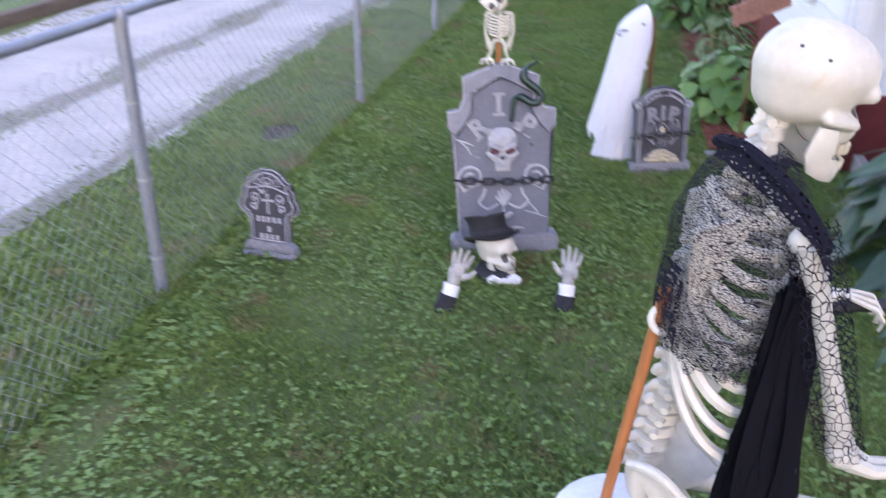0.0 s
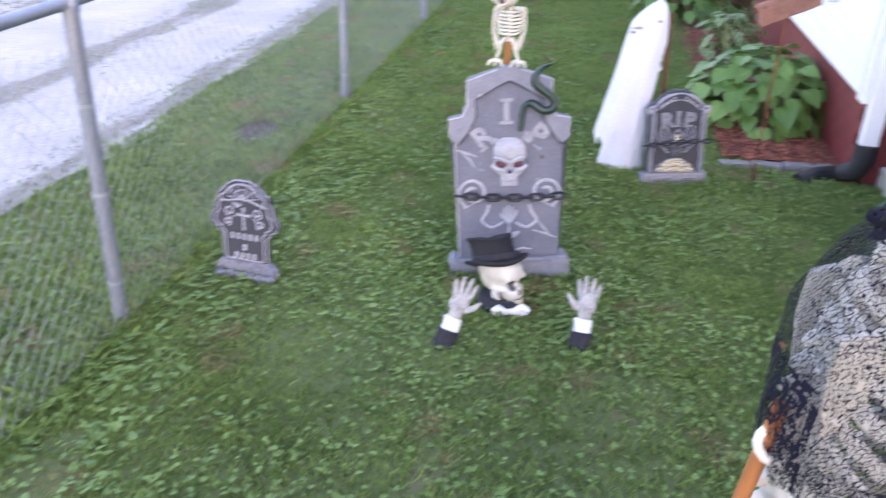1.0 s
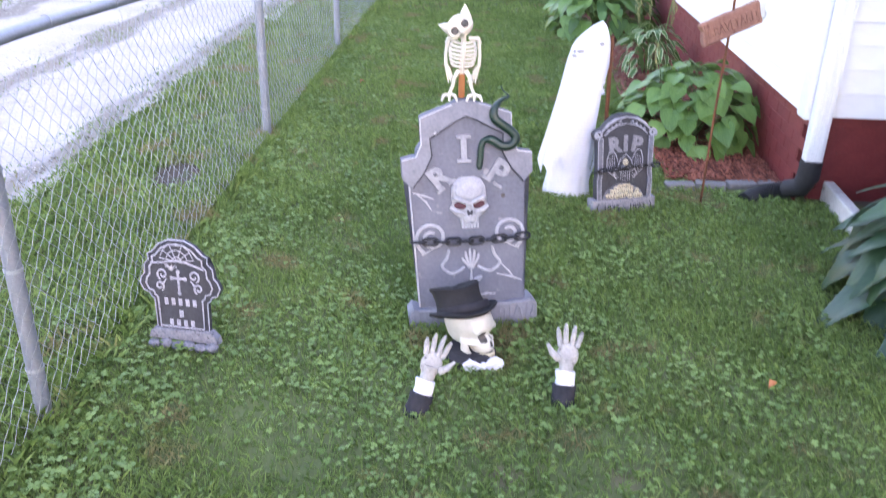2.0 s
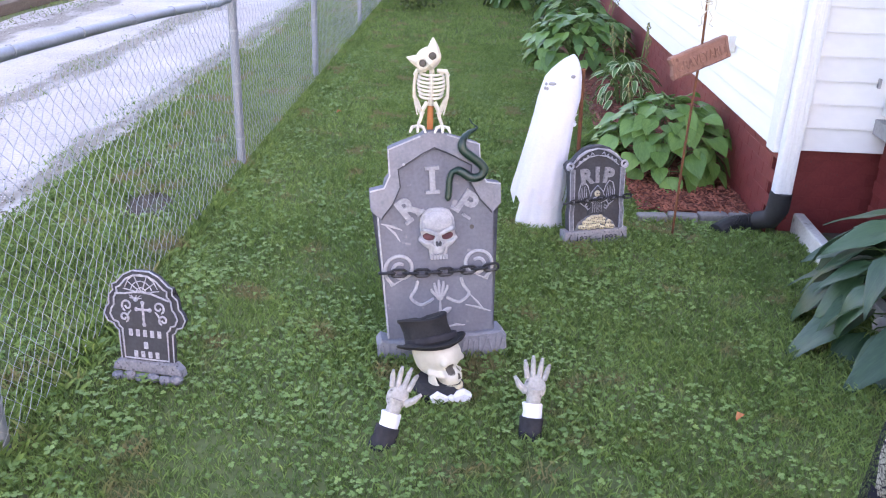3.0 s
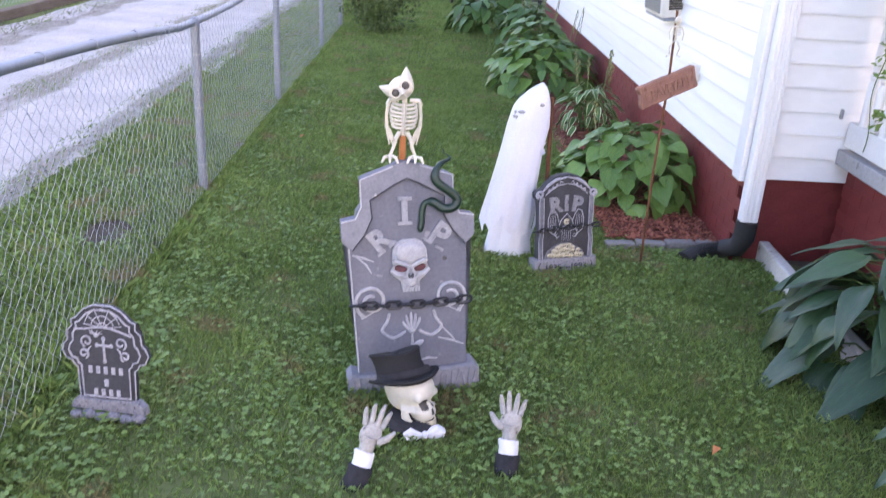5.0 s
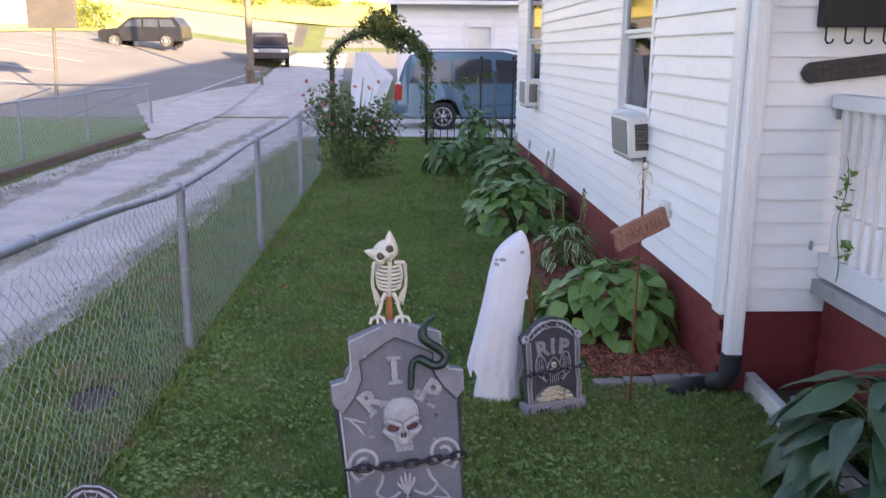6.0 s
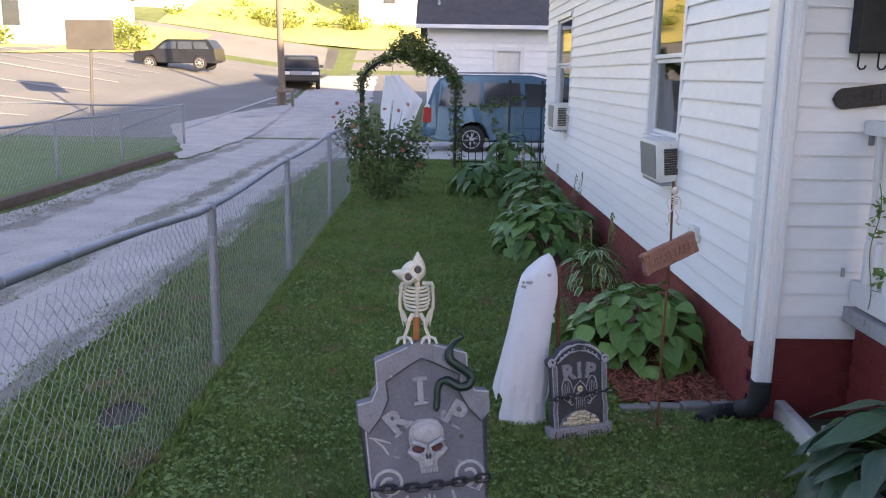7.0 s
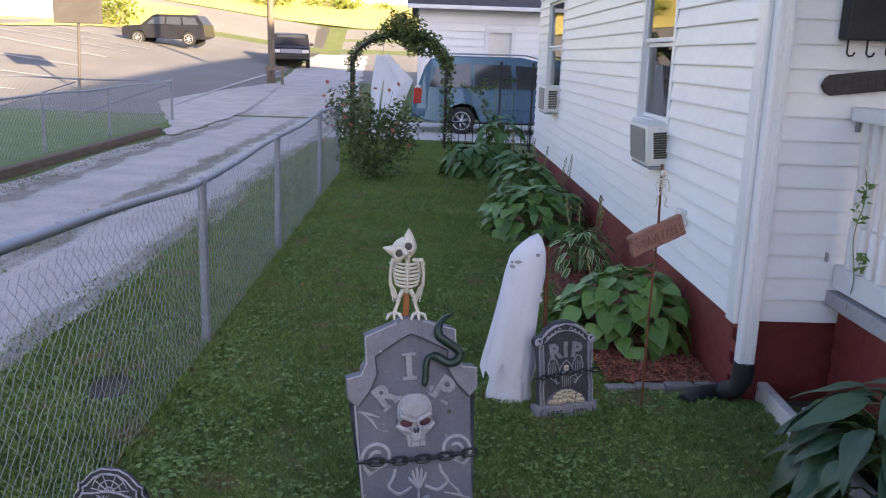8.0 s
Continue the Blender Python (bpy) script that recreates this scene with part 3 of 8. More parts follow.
sheet("gravel_road", spread(-5.35, -2.12, 12), spread(-14, 51, 140), M["gravel"], 0.012, "pale crushed gravel alley beside the fence", "road",
      shape=lambda x, y: wobble(x - 0.055 * max(0, y - 24), y, 0.22 if x > -2.3 or x < -5.2 else 0.03))
sheet("gravel_apron", spread(0.0, 1.0, 12), spread(15.2, 31.0, 40), M["gravel"], 0.037, "pale gravel spread at the parking lot's corner", "road",
      shape=lambda x, y: wobble((-5.1 - 0.055 * max(0, y - 24)) * x + (1 - x) * float(np.interp(y, [15.2, 18.8, 23.5, 27.0, 31.0], [-5.3, -6.3, -8.0, -7.1, -6.0])), y, 0.16))
sheet("parking_lot", spread(-34, -5.6, 30), spread(21.0, 57, 40), M["asphalt"], 0.03, "worn grey asphalt parking lot", "parking lot",
      shape=lambda x, y: x if x < -6 else x - 0.055 * max(0, y - 24))
sheet("side_street", spread(-5.4, 60, 40), spread(32.5, 57, 18), M["asphalt"], 0.005, "grey asphalt street crossing behind", "road")
sheet("lawn_far_left", spread(-30, -5.85, 20), spread(-10, 20.6, 24), M["farlawn"], 0.016, "shaded mown lawn behind timber edging", "lawn")
sheet("hill", spread(-120, 60, 40), spread(57.2, 118, 30), M["hillgrass"], 0.05, "sunlit dry grass hillside", "hill")
sheet("grass_verge", spread(0.0, 1.0, 8), spread(24.0, 56.0, 30), M["hillgrass"], 0.075, "sunlit grass bank beside the parking lot", "lawn",
      shape=lambda x, y: wobble((1 - x) * -40.0 + x * float(np.interp(y, [24.0, 34.0, 46.0, 56.0], [-21.5, -19.6, -17.2, -15.0])), y, 0.4))
sheet("driveway", spread(-2.0, 16, 14), spread(15.9, 20.9, 8), M["concrete"], 0.014, "pale concrete driveway under the van", "driveway",
      shape=lambda x, y: x)

sheet("soil_patch", spread(-1.62, -1.3, 9), spread(1.28, 1.7, 9), M["bed"], 0.008, "bare dark soil patch beside the fence", "soil",
      shape=lambda x, y: -1.47 + (x + 1.47) * (0.85 + 0.5 * noise.noise(Vector((x * 4, y * 6, 1)))) * math.sqrt(max(0.05, 1 - ((y - 1.49) / 0.23) ** 2)))
b = Build()
b.box((-5.62, 3.1, 0.07), (0.16, 25.2, 0.14), ch=0.015)
solid("timber_edging", b, M["timber"], "dark weathered timber edging along gravel", "edging", kind="structure")

# ---------------------------------------------------------------- house
WALL_X, FRONT_Y, FAR_Y = 1.95, 1.515, 10.83
SID_Z, COURSE = 0.49, 0.1236
WINDOWS = [(3.23, 4.09, 1.42, 2.62), (8.38, 9.7, 1.42, 2.62)]


def wall_boxes(b, x0, x1, y0, y1, z0, z1, holes):
    """A wall along y with holes (y0, y1, z0, z1) through it."""
    at = y0
    for h in holes:
        b.box(((x0 + x1) / 2, (at + h[0]) / 2, (z0 + z1) / 2), (x1 - x0, h[0] - at, z1 - z0))
        b.box(((x0 + x1) / 2, (h[0] + h[1]) / 2, (z0 + h[2]) / 2), (x1 - x0, h[1] - h[0], h[2] - z0))
        b.box(((x0 + x1) / 2, (h[0] + h[1]) / 2, (h[3] + z1) / 2), (x1 - x0, h[1] - h[0], z1 - h[3]))
        at = h[1]
    b.box(((x0 + x1) / 2, (at + y1) / 2, (z0 + z1) / 2), (x1 - x0, y1 - at, z1 - z0))


b = Build()
wall_boxes(b, WALL_X + 0.02, WALL_X + 0.14, FRONT_Y + 0.14, FAR_Y, SID_Z, 3.25, WINDOWS)
wall_side = solid("wall_side", b, M["siding"], "long white vinyl-sided house wall with two windows", "wall", kind="structure")
b = Build()
b.box(((WALL_X + 9.5) / 2, FRONT_Y + 0.08, (SID_Z + 3.25) / 2), (9.5 - WALL_X, 0.11, 3.25 - SID_Z))
wall_front = solid("wall_front", b, M["siding"], "white vinyl-sided front wall of the house", "wall", kind="structure")
b = Build()
b.box(((WALL_X + 9.5) / 2, FAR_Y - 0.06, 1.87), (9.5 - WALL_X - 0.3, 0.12, 2.76))
solid("wall_back", b, M["siding"], "white back wall of the house", "wall", kind="structure")
b = Build()
b.box((9.44, 6.2, 1.62), (0.12, 9.2, 3.24))
solid("wall_far_side", b, M["siding"], "white far side wall of the house", "wall", kind="structure")
b = Build()
b.box((5.7, 6.2, 0.6), (7.2, 9.0, 0.08))
solid("floor_house", b, M["dark"], "dark floor inside the house", "floor", kind="structure")
b = Build()
b.plate([(1.6, 3.25), (9.9, 3.25), (9.9, 3.42), (5.7, 6.2), (1.6, 3.42)], FRONT_Y - 0.3, FAR_Y + 0.3)
solid("roof_house", b, M["roof"], "dark shingled gable roof of the house", "roof", kind="structure")

# siding courses, one piece each, sharing a wedge of unit length
b = Build()
b.add([(0, 0, 0), (-0.021, 0, -0.004), (-0.021, 0, 0.006), (-0.004, 0, COURSE), (0, 0, COURSE), (0, 1, 0), (-0.021, 1, -0.004), (-0.021, 1, 0.006), (-0.004, 1, COURSE), (0, 1, COURSE)],
      [(0, 1, 2, 3, 4), (9, 8, 7, 6, 5), (0, 5, 6, 1), (1, 6, 7, 2), (2, 7, 8, 3), (3, 8, 9, 4), (4, 9, 5, 0)])
course_mesh = mesh_of("siding_course", b, M["siding"])
for k in range(22):
    z = SID_Z + k * COURSE
    cuts = [w for w in WINDOWS if z + COURSE > w[2] - 0.07 and z < w[3] + 0.07]
    at = FRONT_Y + 0.10
    for w in cuts + [None]:
        end = FAR_Y if w is None else w[0] - 0.06
        part("siding_course", course_mesh, None, wall_side, m=Matrix.LocRotScale((WALL_X + 0.016, at, z), None, (1, end - at, 1)))
        if w:
            at = w[1] + 0.06
    part("siding_course", course_mesh, None, wall_front, m=Matrix.Translation((WALL_X + 0.115, FRONT_Y + 0.022, z)) @ Matrix.Rotation(radians(90), 4, "Z") @ Matrix.Diagonal((1, -(4.2 - WALL_X), 1, 1)))

# corner post and downspout
b = Build()
b.box((WALL_X + 0.035, FRONT_Y + 0.05, (SID_Z - 0.02 + 3.25) / 2), (0.11, 0.12, 3.25 - SID_Z + 0.02), ch=0.008)
solid("corner_trim", b, M["trim"], "white corner post of the house siding", "trim", kind="structure")
spout = thing("downspout", "white metal downspout on the house corner", "downspout")
b = Build()
b.box((WALL_X + 0.054, FRONT_Y - 0.048, 1.715), (0.094, 0.07, 3.01), ch=0.012)
part("pipe", b, M["trim"], spout)
for dx in (-0.024, 0.0, 0.024):
    b = Build()
    b.box((WALL_X + 0.054 + dx, FRONT_Y - 0.084, 1.74), (0.012, 0.006, 2.94), ch=0.002)
    part("fluting", b, M["trim"], spout)
for z in (3.0,):
    b = Build()
    b.box((WALL_X + 0.054, FRONT_Y - 0.045, z), (0.104, 0.085, 0.03), ch=0.004)
    part("bracket", b, M["trim"], spout)
drain = thing("drain_pipe", "black corrugated plastic drain pipe under the downspout", "drain pipe")
b = Build()
b.tube([(2.004, 1.465, 0.265), (2.002, 1.465, 0.17), (1.985, 1.49, 0.10), (1.93, 1.55, 0.065)], [0.058, 0.06, 0.056, 0.05], 12)
part("elbow", b, M["pipe"], drain, smooth=True)
b = Build()
pts, rs = [], []
for i in range(50):
    t = i / 49
    pts.append((1.95 - 0.24 * t, 1.56 - 0.05 * t + 0.05 * math.sin(t * 3), 0.055 - 0.06 * t))
    rs.append(0.042 + 0.007 * (i % 2))
b.tube(pts, rs, 12)
part("corrugated_hose", b, M["pipe"], drain)


def window(name, y0, y1, z0, z1, label):
    w = thing(name, label, "window", kind="structure")
    fr = Build()
    t = 0.05
    x = WALL_X - 0.012
    for yy in (y0 - 0.03, y1 + 0.03):
        fr.box((x + 0.045, yy, (z0 + z1) / 2), (0.075, 0.066, z1 - z0 + 0.14), ch=0.006)
    fr.box((x + 0.04, (y0 + y1) / 2, z1 + 0.035), (0.098, y1 - y0 + 0.01, 0.07), ch=0.006)
    part("window_frame", fr, M["trim"], w)
    s = Build()
    s.box((x + 0.035, (y0 + y1) / 2, z0 - 0.03), (0.10, y1 - y0 + 0.13, 0.04), ch=0.006)
    part("window_sill", s, M["trim"], w)
    mid = 2.0
    for n, (a, c, xo) in enumerate(((z0, mid, 0.07), (mid, z1, 0.045))):
        sash = Build()
        for yy in (y0 + 0.018, y1 - 0.018):
            sash.box((x + xo, yy, (a + c) / 2), (0.03, 0.03, c - a), ch=0.004)
        for zz in (a + 0.02, c - 0.015):
            sash.box((x + xo, (y0 + y1) / 2, zz), (0.03, y1 - y0 - 0.066, 0.032), ch=0.004)
        so = part("sash", sash, M["trim"], w)
        pane = Build()
        pane.box((x + xo, (y0 + y1) / 2, (a + c) / 2), (0.006, y1 - y0 - 0.064, c - a - 0.05))
        po = part("pane", pane, M["glass"], so)
        po.visible_shadow = False
    # White panel close behind the lower sash, in place of the pane's pale reflection.
    blind = Build()
    blind.box((WALL_X + 0.085, (y0 + y1) / 2, (z0 + mid) / 2), (0.01, y1 - y0 - 0.02, mid - z0))
    part("lower_blind", blind, M["trim"], w, "white panel standing in for the lower pane's reflection")
    cur = Build()
    for side in (0, 1):
        n = 18
        vs = []
        for i in range(n):
            f = i / (n - 1) * 0.3
            yy = y0 + 0.02 + f if side == 0 else y1 - 0.02 - f
            xx = WALL_X + 0.24 + 0.02 * math.sin(i * 1.9)
            vs += [(xx, yy, z0 - 0.05), (xx + 0.004, yy, z1)]
        cur.add(vs, [(2 * i, 2 * i + 2, 2 * i + 3, 2 * i + 1) for i in range(n - 1)])
    part("curtain", cur, M["curtain"], w, "pale gathered curtain")
    return w


window("window_1", *WINDOWS[0], "white double-hung window above an air conditioner")
window("window_2", *WINDOWS[1], "far white double-hung window above an air conditioner")


def air_conditioner(x0, y0, y1, z0, z1, label, droop=0.0):
    a = thing("air_conditioner", label, "air conditioner", group="window air conditioners", m=Matrix.Translation((WALL_X, 0, z1)) @ Matrix.Rotation(radians(-droop), 4, "Y") @ Matrix.Translation((-WALL_X, 0, -z1)))
    b = Build()
    b.box(((x0 + WALL_X + 0.1) / 2, (y0 + y1) / 2, (z0 + z1) / 2), (WALL_X + 0.1 - x0, y1 - y0, z1 - z0), ch=0.01)
    part("case", b, M["acbody"], a, smooth=True)
    b = Build()
    b.box((x0 - 0.004, (y0 + y1) / 2 + 0.02, (z0 + z1) / 2), (0.012, (y1 - y0) * 0.84, (z1 - z0) * 0.84), ch=0.003)
    part("condenser_grille", b, M["acfin"], a, "dark finned condenser grille")
    for i in range(11):
        z = z0 + 0.06 + i * (z1 - z0 - 0.1) / 11
        b = Build()
        b.box(((x0 + WALL_X) / 2 + 0.014, y0 - 0.003, z), ((WALL_X - x0) * 0.62, 0.01, 0.012), Matrix.Rotation(radians(20), 3, "X"))
        part("vent_slot", b, M["socket"], a)
    b = Build()
    b.box((x0 + 0.06, (y0 + y1) / 2, z0 - 0.012), (0.10, y1 - y0 + 0.03, 0.02), ch=0.004)
    part("drip_tray", b, M["galv"], a)
    return a


air_conditioner(1.80, 3.16, 3.68, 1.13, 1.42, "cream window air conditioner with a grey grille", 5.0)
air_conditioner(1.77, 8.42, 9.0, 1.16, 1.5, "cream window air conditioner in the far window")

# foundation
b = Build()
b.box((WALL_X + 0.09, (FRONT_Y + FAR_Y) / 2 + 0.05, SID_Z / 2), (0.12, FAR_Y - FRONT_Y - 0.1, SID_Z))
b.box((3.4, FRONT_Y + 0.12, SID_Z / 2), (2.6, 0.12, SID_Z))
foundation = solid("foundation", b, M["mortar"], "dark red painted brick foundation of the house", "foundation", kind="structure")
b = Build()
b.box((2.55, 0.0, 0.29), (0.12, 2.95, 0.58))
porch_base = solid("porch_base", b, M["mortar"], "dark red painted brick porch base", "foundation", kind="structure")
b = Build()
b.box((0.006, 0, 0), (0.008, 0.2125, 0.0685), ch=0.0025)
brick_mesh = mesh_of("brick", b, M["brick"])
for r in range(7):
    for i in range(19):
        y = FRONT_Y + 0.12 + 0.215 * i + (0.107 if r % 2 else 0)
        part("brick", brick_mesh, None, foundation, m=Matrix.Translation((WALL_X + 0.0265, y, 0.035 + r * 0.07)))
    for i in range(2):
        part("brick", brick_mesh, None, foundation, m=Matrix.Translation((2.16 + 0.215 * i + (0.06 if r % 2 else 0), FRONT_Y + 0.057, 0.035 + r * 0.07)) @ Matrix.Rotation(radians(90), 4, "Z"))
for r in range(8):
    for i in range(7):
        part("brick", brick_mesh, None, porch_base, m=Matrix.Translation((2.486, 1.38 - 0.215 * i - (0.107 if r % 2 else 0), 0.035 + r * 0.07)))

# porch
b = Build()
b.box((5.9, 0.02, 0.635), (6.95, 2.98, 0.08), ch=0.006)
solid("porch_floor", b, M["deck"], "grey painted wooden porch floor", "floor", kind="structure")
# Unseen roof, added to close the porch and help shade the yard.
b = Build()
b.box((5.9, 0.0, 2.95), (7.2, 3.0, 0.12))
solid("porch_roof", b, M["trim"], "unseen white porch roof, added to shade the yard", "roof", kind="structure")
rail = thing("porch_railing", "white wooden porch railing with turned balusters", "railing")
b = Build()
b.box((2.47, 0.1, 1.625), (0.09, 2.8, 0.075), ch=0.012)
part("top_rail", b, M["trim"], rail)
b = Build()
b.box((2.47, 0.1, 0.76), (0.05, 2.8, 0.13), ch=0.008)
part("bottom_rail", b, M["trim"], rail)
b = Build()
b.lathe([(0.021, 0), (0.021, 0.22), (0.012, 0.235), (0.021, 0.25), (0.013, 0.27), (0.019, 0.36), (0.013, 0.5), (0.021, 0.52), (0.013, 0.54), (0.021, 0.56), (0.021, 0.77)], 10)
bal_mesh = mesh_of("baluster", b, M["trim"], True)
for i in range(24):
    part("baluster", bal_mesh, None, rail, m=Matrix.Translation((2.47, 1.40 - 0.105 * i, 0.82)))
b = Build()
b.box((2.45, 1.46, 1.58), (0.02, 0.03, 0.09), ch=0.003)
part("bracket", b, M["galv"], rail)

# things hung on the front wall
lb = thing("wall_rack", "black metal wall box with hooks beneath", "wall rack")
b = Build()
b.box((2.56, FRONT_Y - 0.045, 2.14), (0.5, 0.1, 0.29), ch=0.01)
b.box((2.56, FRONT_Y - 0.05, 2.285), (0.53, 0.13, 0.02), ch=0.005)
part("box", b, M["iron"], lb)
for x in (2.35, 2.45, 2.55, 2.65, 2.75):
    b = Build()
    b.tube([(x, FRONT_Y - 0.03, 2.0), (x, FRONT_Y - 0.03, 1.93), (x + 0.005, FRONT_Y - 0.045, 1.915), (x + 0.018, FRONT_Y - 0.06, 1.918), (x + 0.024, FRONT_Y - 0.064, 1.935)], 0.005, 6)
    part("hook", b, M["iron"], lb)
pl = thing("wall_plaque", "dark weathered wooden plaque on the siding", "plaque", m=Matrix.Translation((2.44, FRONT_Y - 0.012, 1.785)) @ Matrix.Rotation(radians(-6), 4, "Y"))
b = Build()
b.plate([(-0.195, 0), (-0.175, 0.035), (-0.15, 0.05), (0.3, 0.058), (0.32, 0), (0.3, -0.05), (-0.15, -0.055), (-0.178, -0.035)], -0.022, 0.0, 0.005)
part("board", b, M["dusk"], pl)
for i in range(9):
    b = Build()
    b.box((-0.12 + i * 0.042, -0.025, 0.0), (0.018, 0.005, 0.05), ch=0.001)
    part("letter_bar", b, M["dusk"], pl)
solid("utility_box", Build().box((1.93, 2.6, 0.86), (0.05, 0.12, 0.1), ch=0.008), M["acbody"], "small grey utility box on the house wall", "utility box")
solid("wall_vent_cap", Build().box((2.40, FRONT_Y - 0.012, 0.86), (0.014, 0.02, 0.05), ch=0.003), M["deck"], "small grey plastic cap on the siding", "vent cap")


# ---------------------------------------------------------------- chain-link fence
def chain_fence(name, x, y0, y1, posts, height, label, along=True, pitch=0.074, wire=0.0013, braces=(), tall=0.0):
    """A chain-link fence along y (or along x), with a sagging top rail."""
    turn = Matrix.Identity(4) if along else Matrix.Rotation(radians(-90), 4, "Z")
    f = thing(name, label, "fence", m=Matrix.Translation((x, 0, 0)) if along else Matrix.Translation((0, x, 0)) @ turn)

    def zat(s):
        return height + 0.012 * math.sin(s * 1.7) - 0.01 * math.sin(s * 0.6) + tall * min(1.0, max(0.0, (2.0 - s) / 2.4))

    for s in posts:
        b = Build()
        b.tube([(0, s, -0.05), (0, s, zat(s) - 0.01)], 0.027, 12)
        p = part("post", b, M["galv"], f, smooth=True)
        b = Build()
        b.lathe([(0.031, 0), (0.031, 0.035), (0.022, 0.055), (0.008, 0.062)], 12, Matrix.Translation((0, s, zat(s) - 0.035)))
        part("cap", b, M["galv"], p, smooth=True)
        for z in (0.18, height * 0.5, height * 0.8):
            b = Build()
            b.lathe([(0.0295, 0), (0.0295, 0.012)], 12, Matrix.Translation((0, s, z)))
            part("tie", b, M["wire"], p)
    b = Build()
    ss = spread(y0, y1, 60)
    b.tube([(-0.005, s, zat(s) - 0.005) for s in ss], 0.0215, 10)
    part("top_rail", b, M["galv"], f, smooth=True)
    b = Build()
    half = pitch / 2
    n = int((y1 - y0) / half)
    rows = int((height - 0.03) / half)
    for i in range(n):
        s0 = y0 + i * half
        pts = []
        for k in range(rows + 1):
            pts.append((0.03 + (0.003 if k % 2 else -0.003), s0 + (half if (k + i) % 2 else 0), 0.03 + k * half))
        pts.append((0.03, pts[-1][1] + 0.012, pts[-1][2] + 0.03))
        b.tube(pts, wire, 3)
    ob = part("mesh", b, M["wire"], f, "woven galvanised diamond mesh")
    tagged(ob, kind="stuff")
    k = int((y1 - y0) / 0.5)
    for i in range(k):
        s = y0 + 0.25 + i * 0.5
        b = Build()
        b.tube([(-0.005 + 0.0235 * math.cos(a), s + 0.004 * a, zat(s) - 0.005 + 0.0235 * math.sin(a)) for a in spread(-0.6, 5.4, 10)], 0.002, 5)
        part("rail_tie", b, M["wire"], f)
    for s0, s1 in braces:
        b = Build()
        b.tube([(0, s0, 0.1), (0, s1, height - 0.1)], 0.017, 8)
        part("brace", b, M["galv"], f)
    return f


chain_fence("chain_link_fence", -1.145, -6.0, 10.3, [-3.7, -0.70, 2.28, 4.92, 8.0, 10.2], 1.07, "galvanised chain-link fence with round steel posts", tall=0.14)
chain_fence("chain_link_fence", -6.25, -4.0, 19.0, [0, 3, 6, 9, 11.6, 14.6, 18.9], 1.0, "grey chain-link fence round the neighbouring lawn", pitch=0.12, wire=0.003)
chain_fence("chain_link_fence", 19.0, -22.0, -6.25, [-21, -17.5, -14, -11, -8.6], 1.0, "grey chain-link fence along the parking lot", along=False, pitch=0.12, wire=0.003, braces=((-8.6, -6.4), (-11, -8.7)))

# ---------------------------------------------------------------- garden beds
def leaf_mesh(name, mat, length, width, droop, edge=None, tip=1.0, stem=0.0, fold=0.1, wave=0.0):
    """A ribbed leaf along +x from the origin, curving down towards its tip; a petiole behind it."""
    nl, nw = 9, 7
    b = Build()
    vs = []
    for i in range(nl):
        t = i / (nl - 1)
        w = width * (math.sin(math.pi * min(1, t ** 0.62 * 0.985 + 0.015)) ** 0.85) * (1 - 0.15 * t * tip)
        for j in range(nw):
            u = j / (nw - 1) * 2 - 1
            back = -0.10 * length * (1 - t) ** 3 * (abs(u)) ** 1.2
            z = fold * w * abs(u) * (1 - 0.5 * t) - droop * length * t * t + wave * w * math.sin(t * 9 + u) * abs(u) + 0.007 * length * math.cos(u * 9.4)
            vs.append((t * length + back, u * w * 0.5, z))
    fs = [(i * nw + j, i * nw + j + 1, (i + 1) * nw + j + 1, (i + 1) * nw + j) for i in range(nl - 1) for j in range(nw - 1)]
    for k, f in enumerate(fs):
        b.slot = 1 if edge and (k % (nw - 1) in (0, nw - 2)) else 0
        b.add([vs[q] for q in f], [(0, 1, 2, 3)])
    if stem:
        b.slot = 2 if edge else 1
        b.tube([(0.02, 0, 0.0), (-0.3 * stem, 0, -0.12 * stem), (-stem * 0.72, 0, -0.62 * stem)], [0.003, 0.004, 0.005], 5)
    mats = [mat] + ([edge] if edge else []) + [M["stem"]]
    me = mesh_of(name, b, mats)
    bm = bmesh.new()
    bm.from_mesh(me)
    bmesh.ops.remove_doubles(bm, verts=bm.verts, dist=0.0004)
    bmesh.ops.recalc_face_normals(bm, faces=bm.faces)
    bm.to_mesh(me)
    bm.free()
    me.polygons.foreach_set("use_smooth", [True] * len(me.polygons))
    return me


HOSTA = [leaf_mesh("leaf", M["hosta"], 0.21, 0.21, 0.2, stem=0.3), leaf_mesh("leaf", M["hosta"], 0.18, 0.18, 0.3, stem=0.28), leaf_mesh("leaf", M["hosta"], 0.24, 0.22, 0.35, stem=0.3, wave=0.05)]
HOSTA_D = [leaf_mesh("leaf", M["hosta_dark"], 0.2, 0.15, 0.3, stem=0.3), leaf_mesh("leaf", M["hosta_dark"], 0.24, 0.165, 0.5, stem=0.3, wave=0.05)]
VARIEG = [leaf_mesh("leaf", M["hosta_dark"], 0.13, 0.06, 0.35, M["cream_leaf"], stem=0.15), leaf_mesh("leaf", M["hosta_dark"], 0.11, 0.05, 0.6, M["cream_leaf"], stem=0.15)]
BROAD = [leaf_mesh("leaf", M["bluegreen"], 0.42, 0.19, 0.35, stem=0.3, wave=0.06), leaf_mesh("leaf", M["bluegreen"], 0.34, 0.17, 0.55, stem=0.25, wave=0.08), leaf_mesh("leaf", M["bluegreen"], 0.36, 0.18, 0.2, stem=0.3, wave=0.05)]


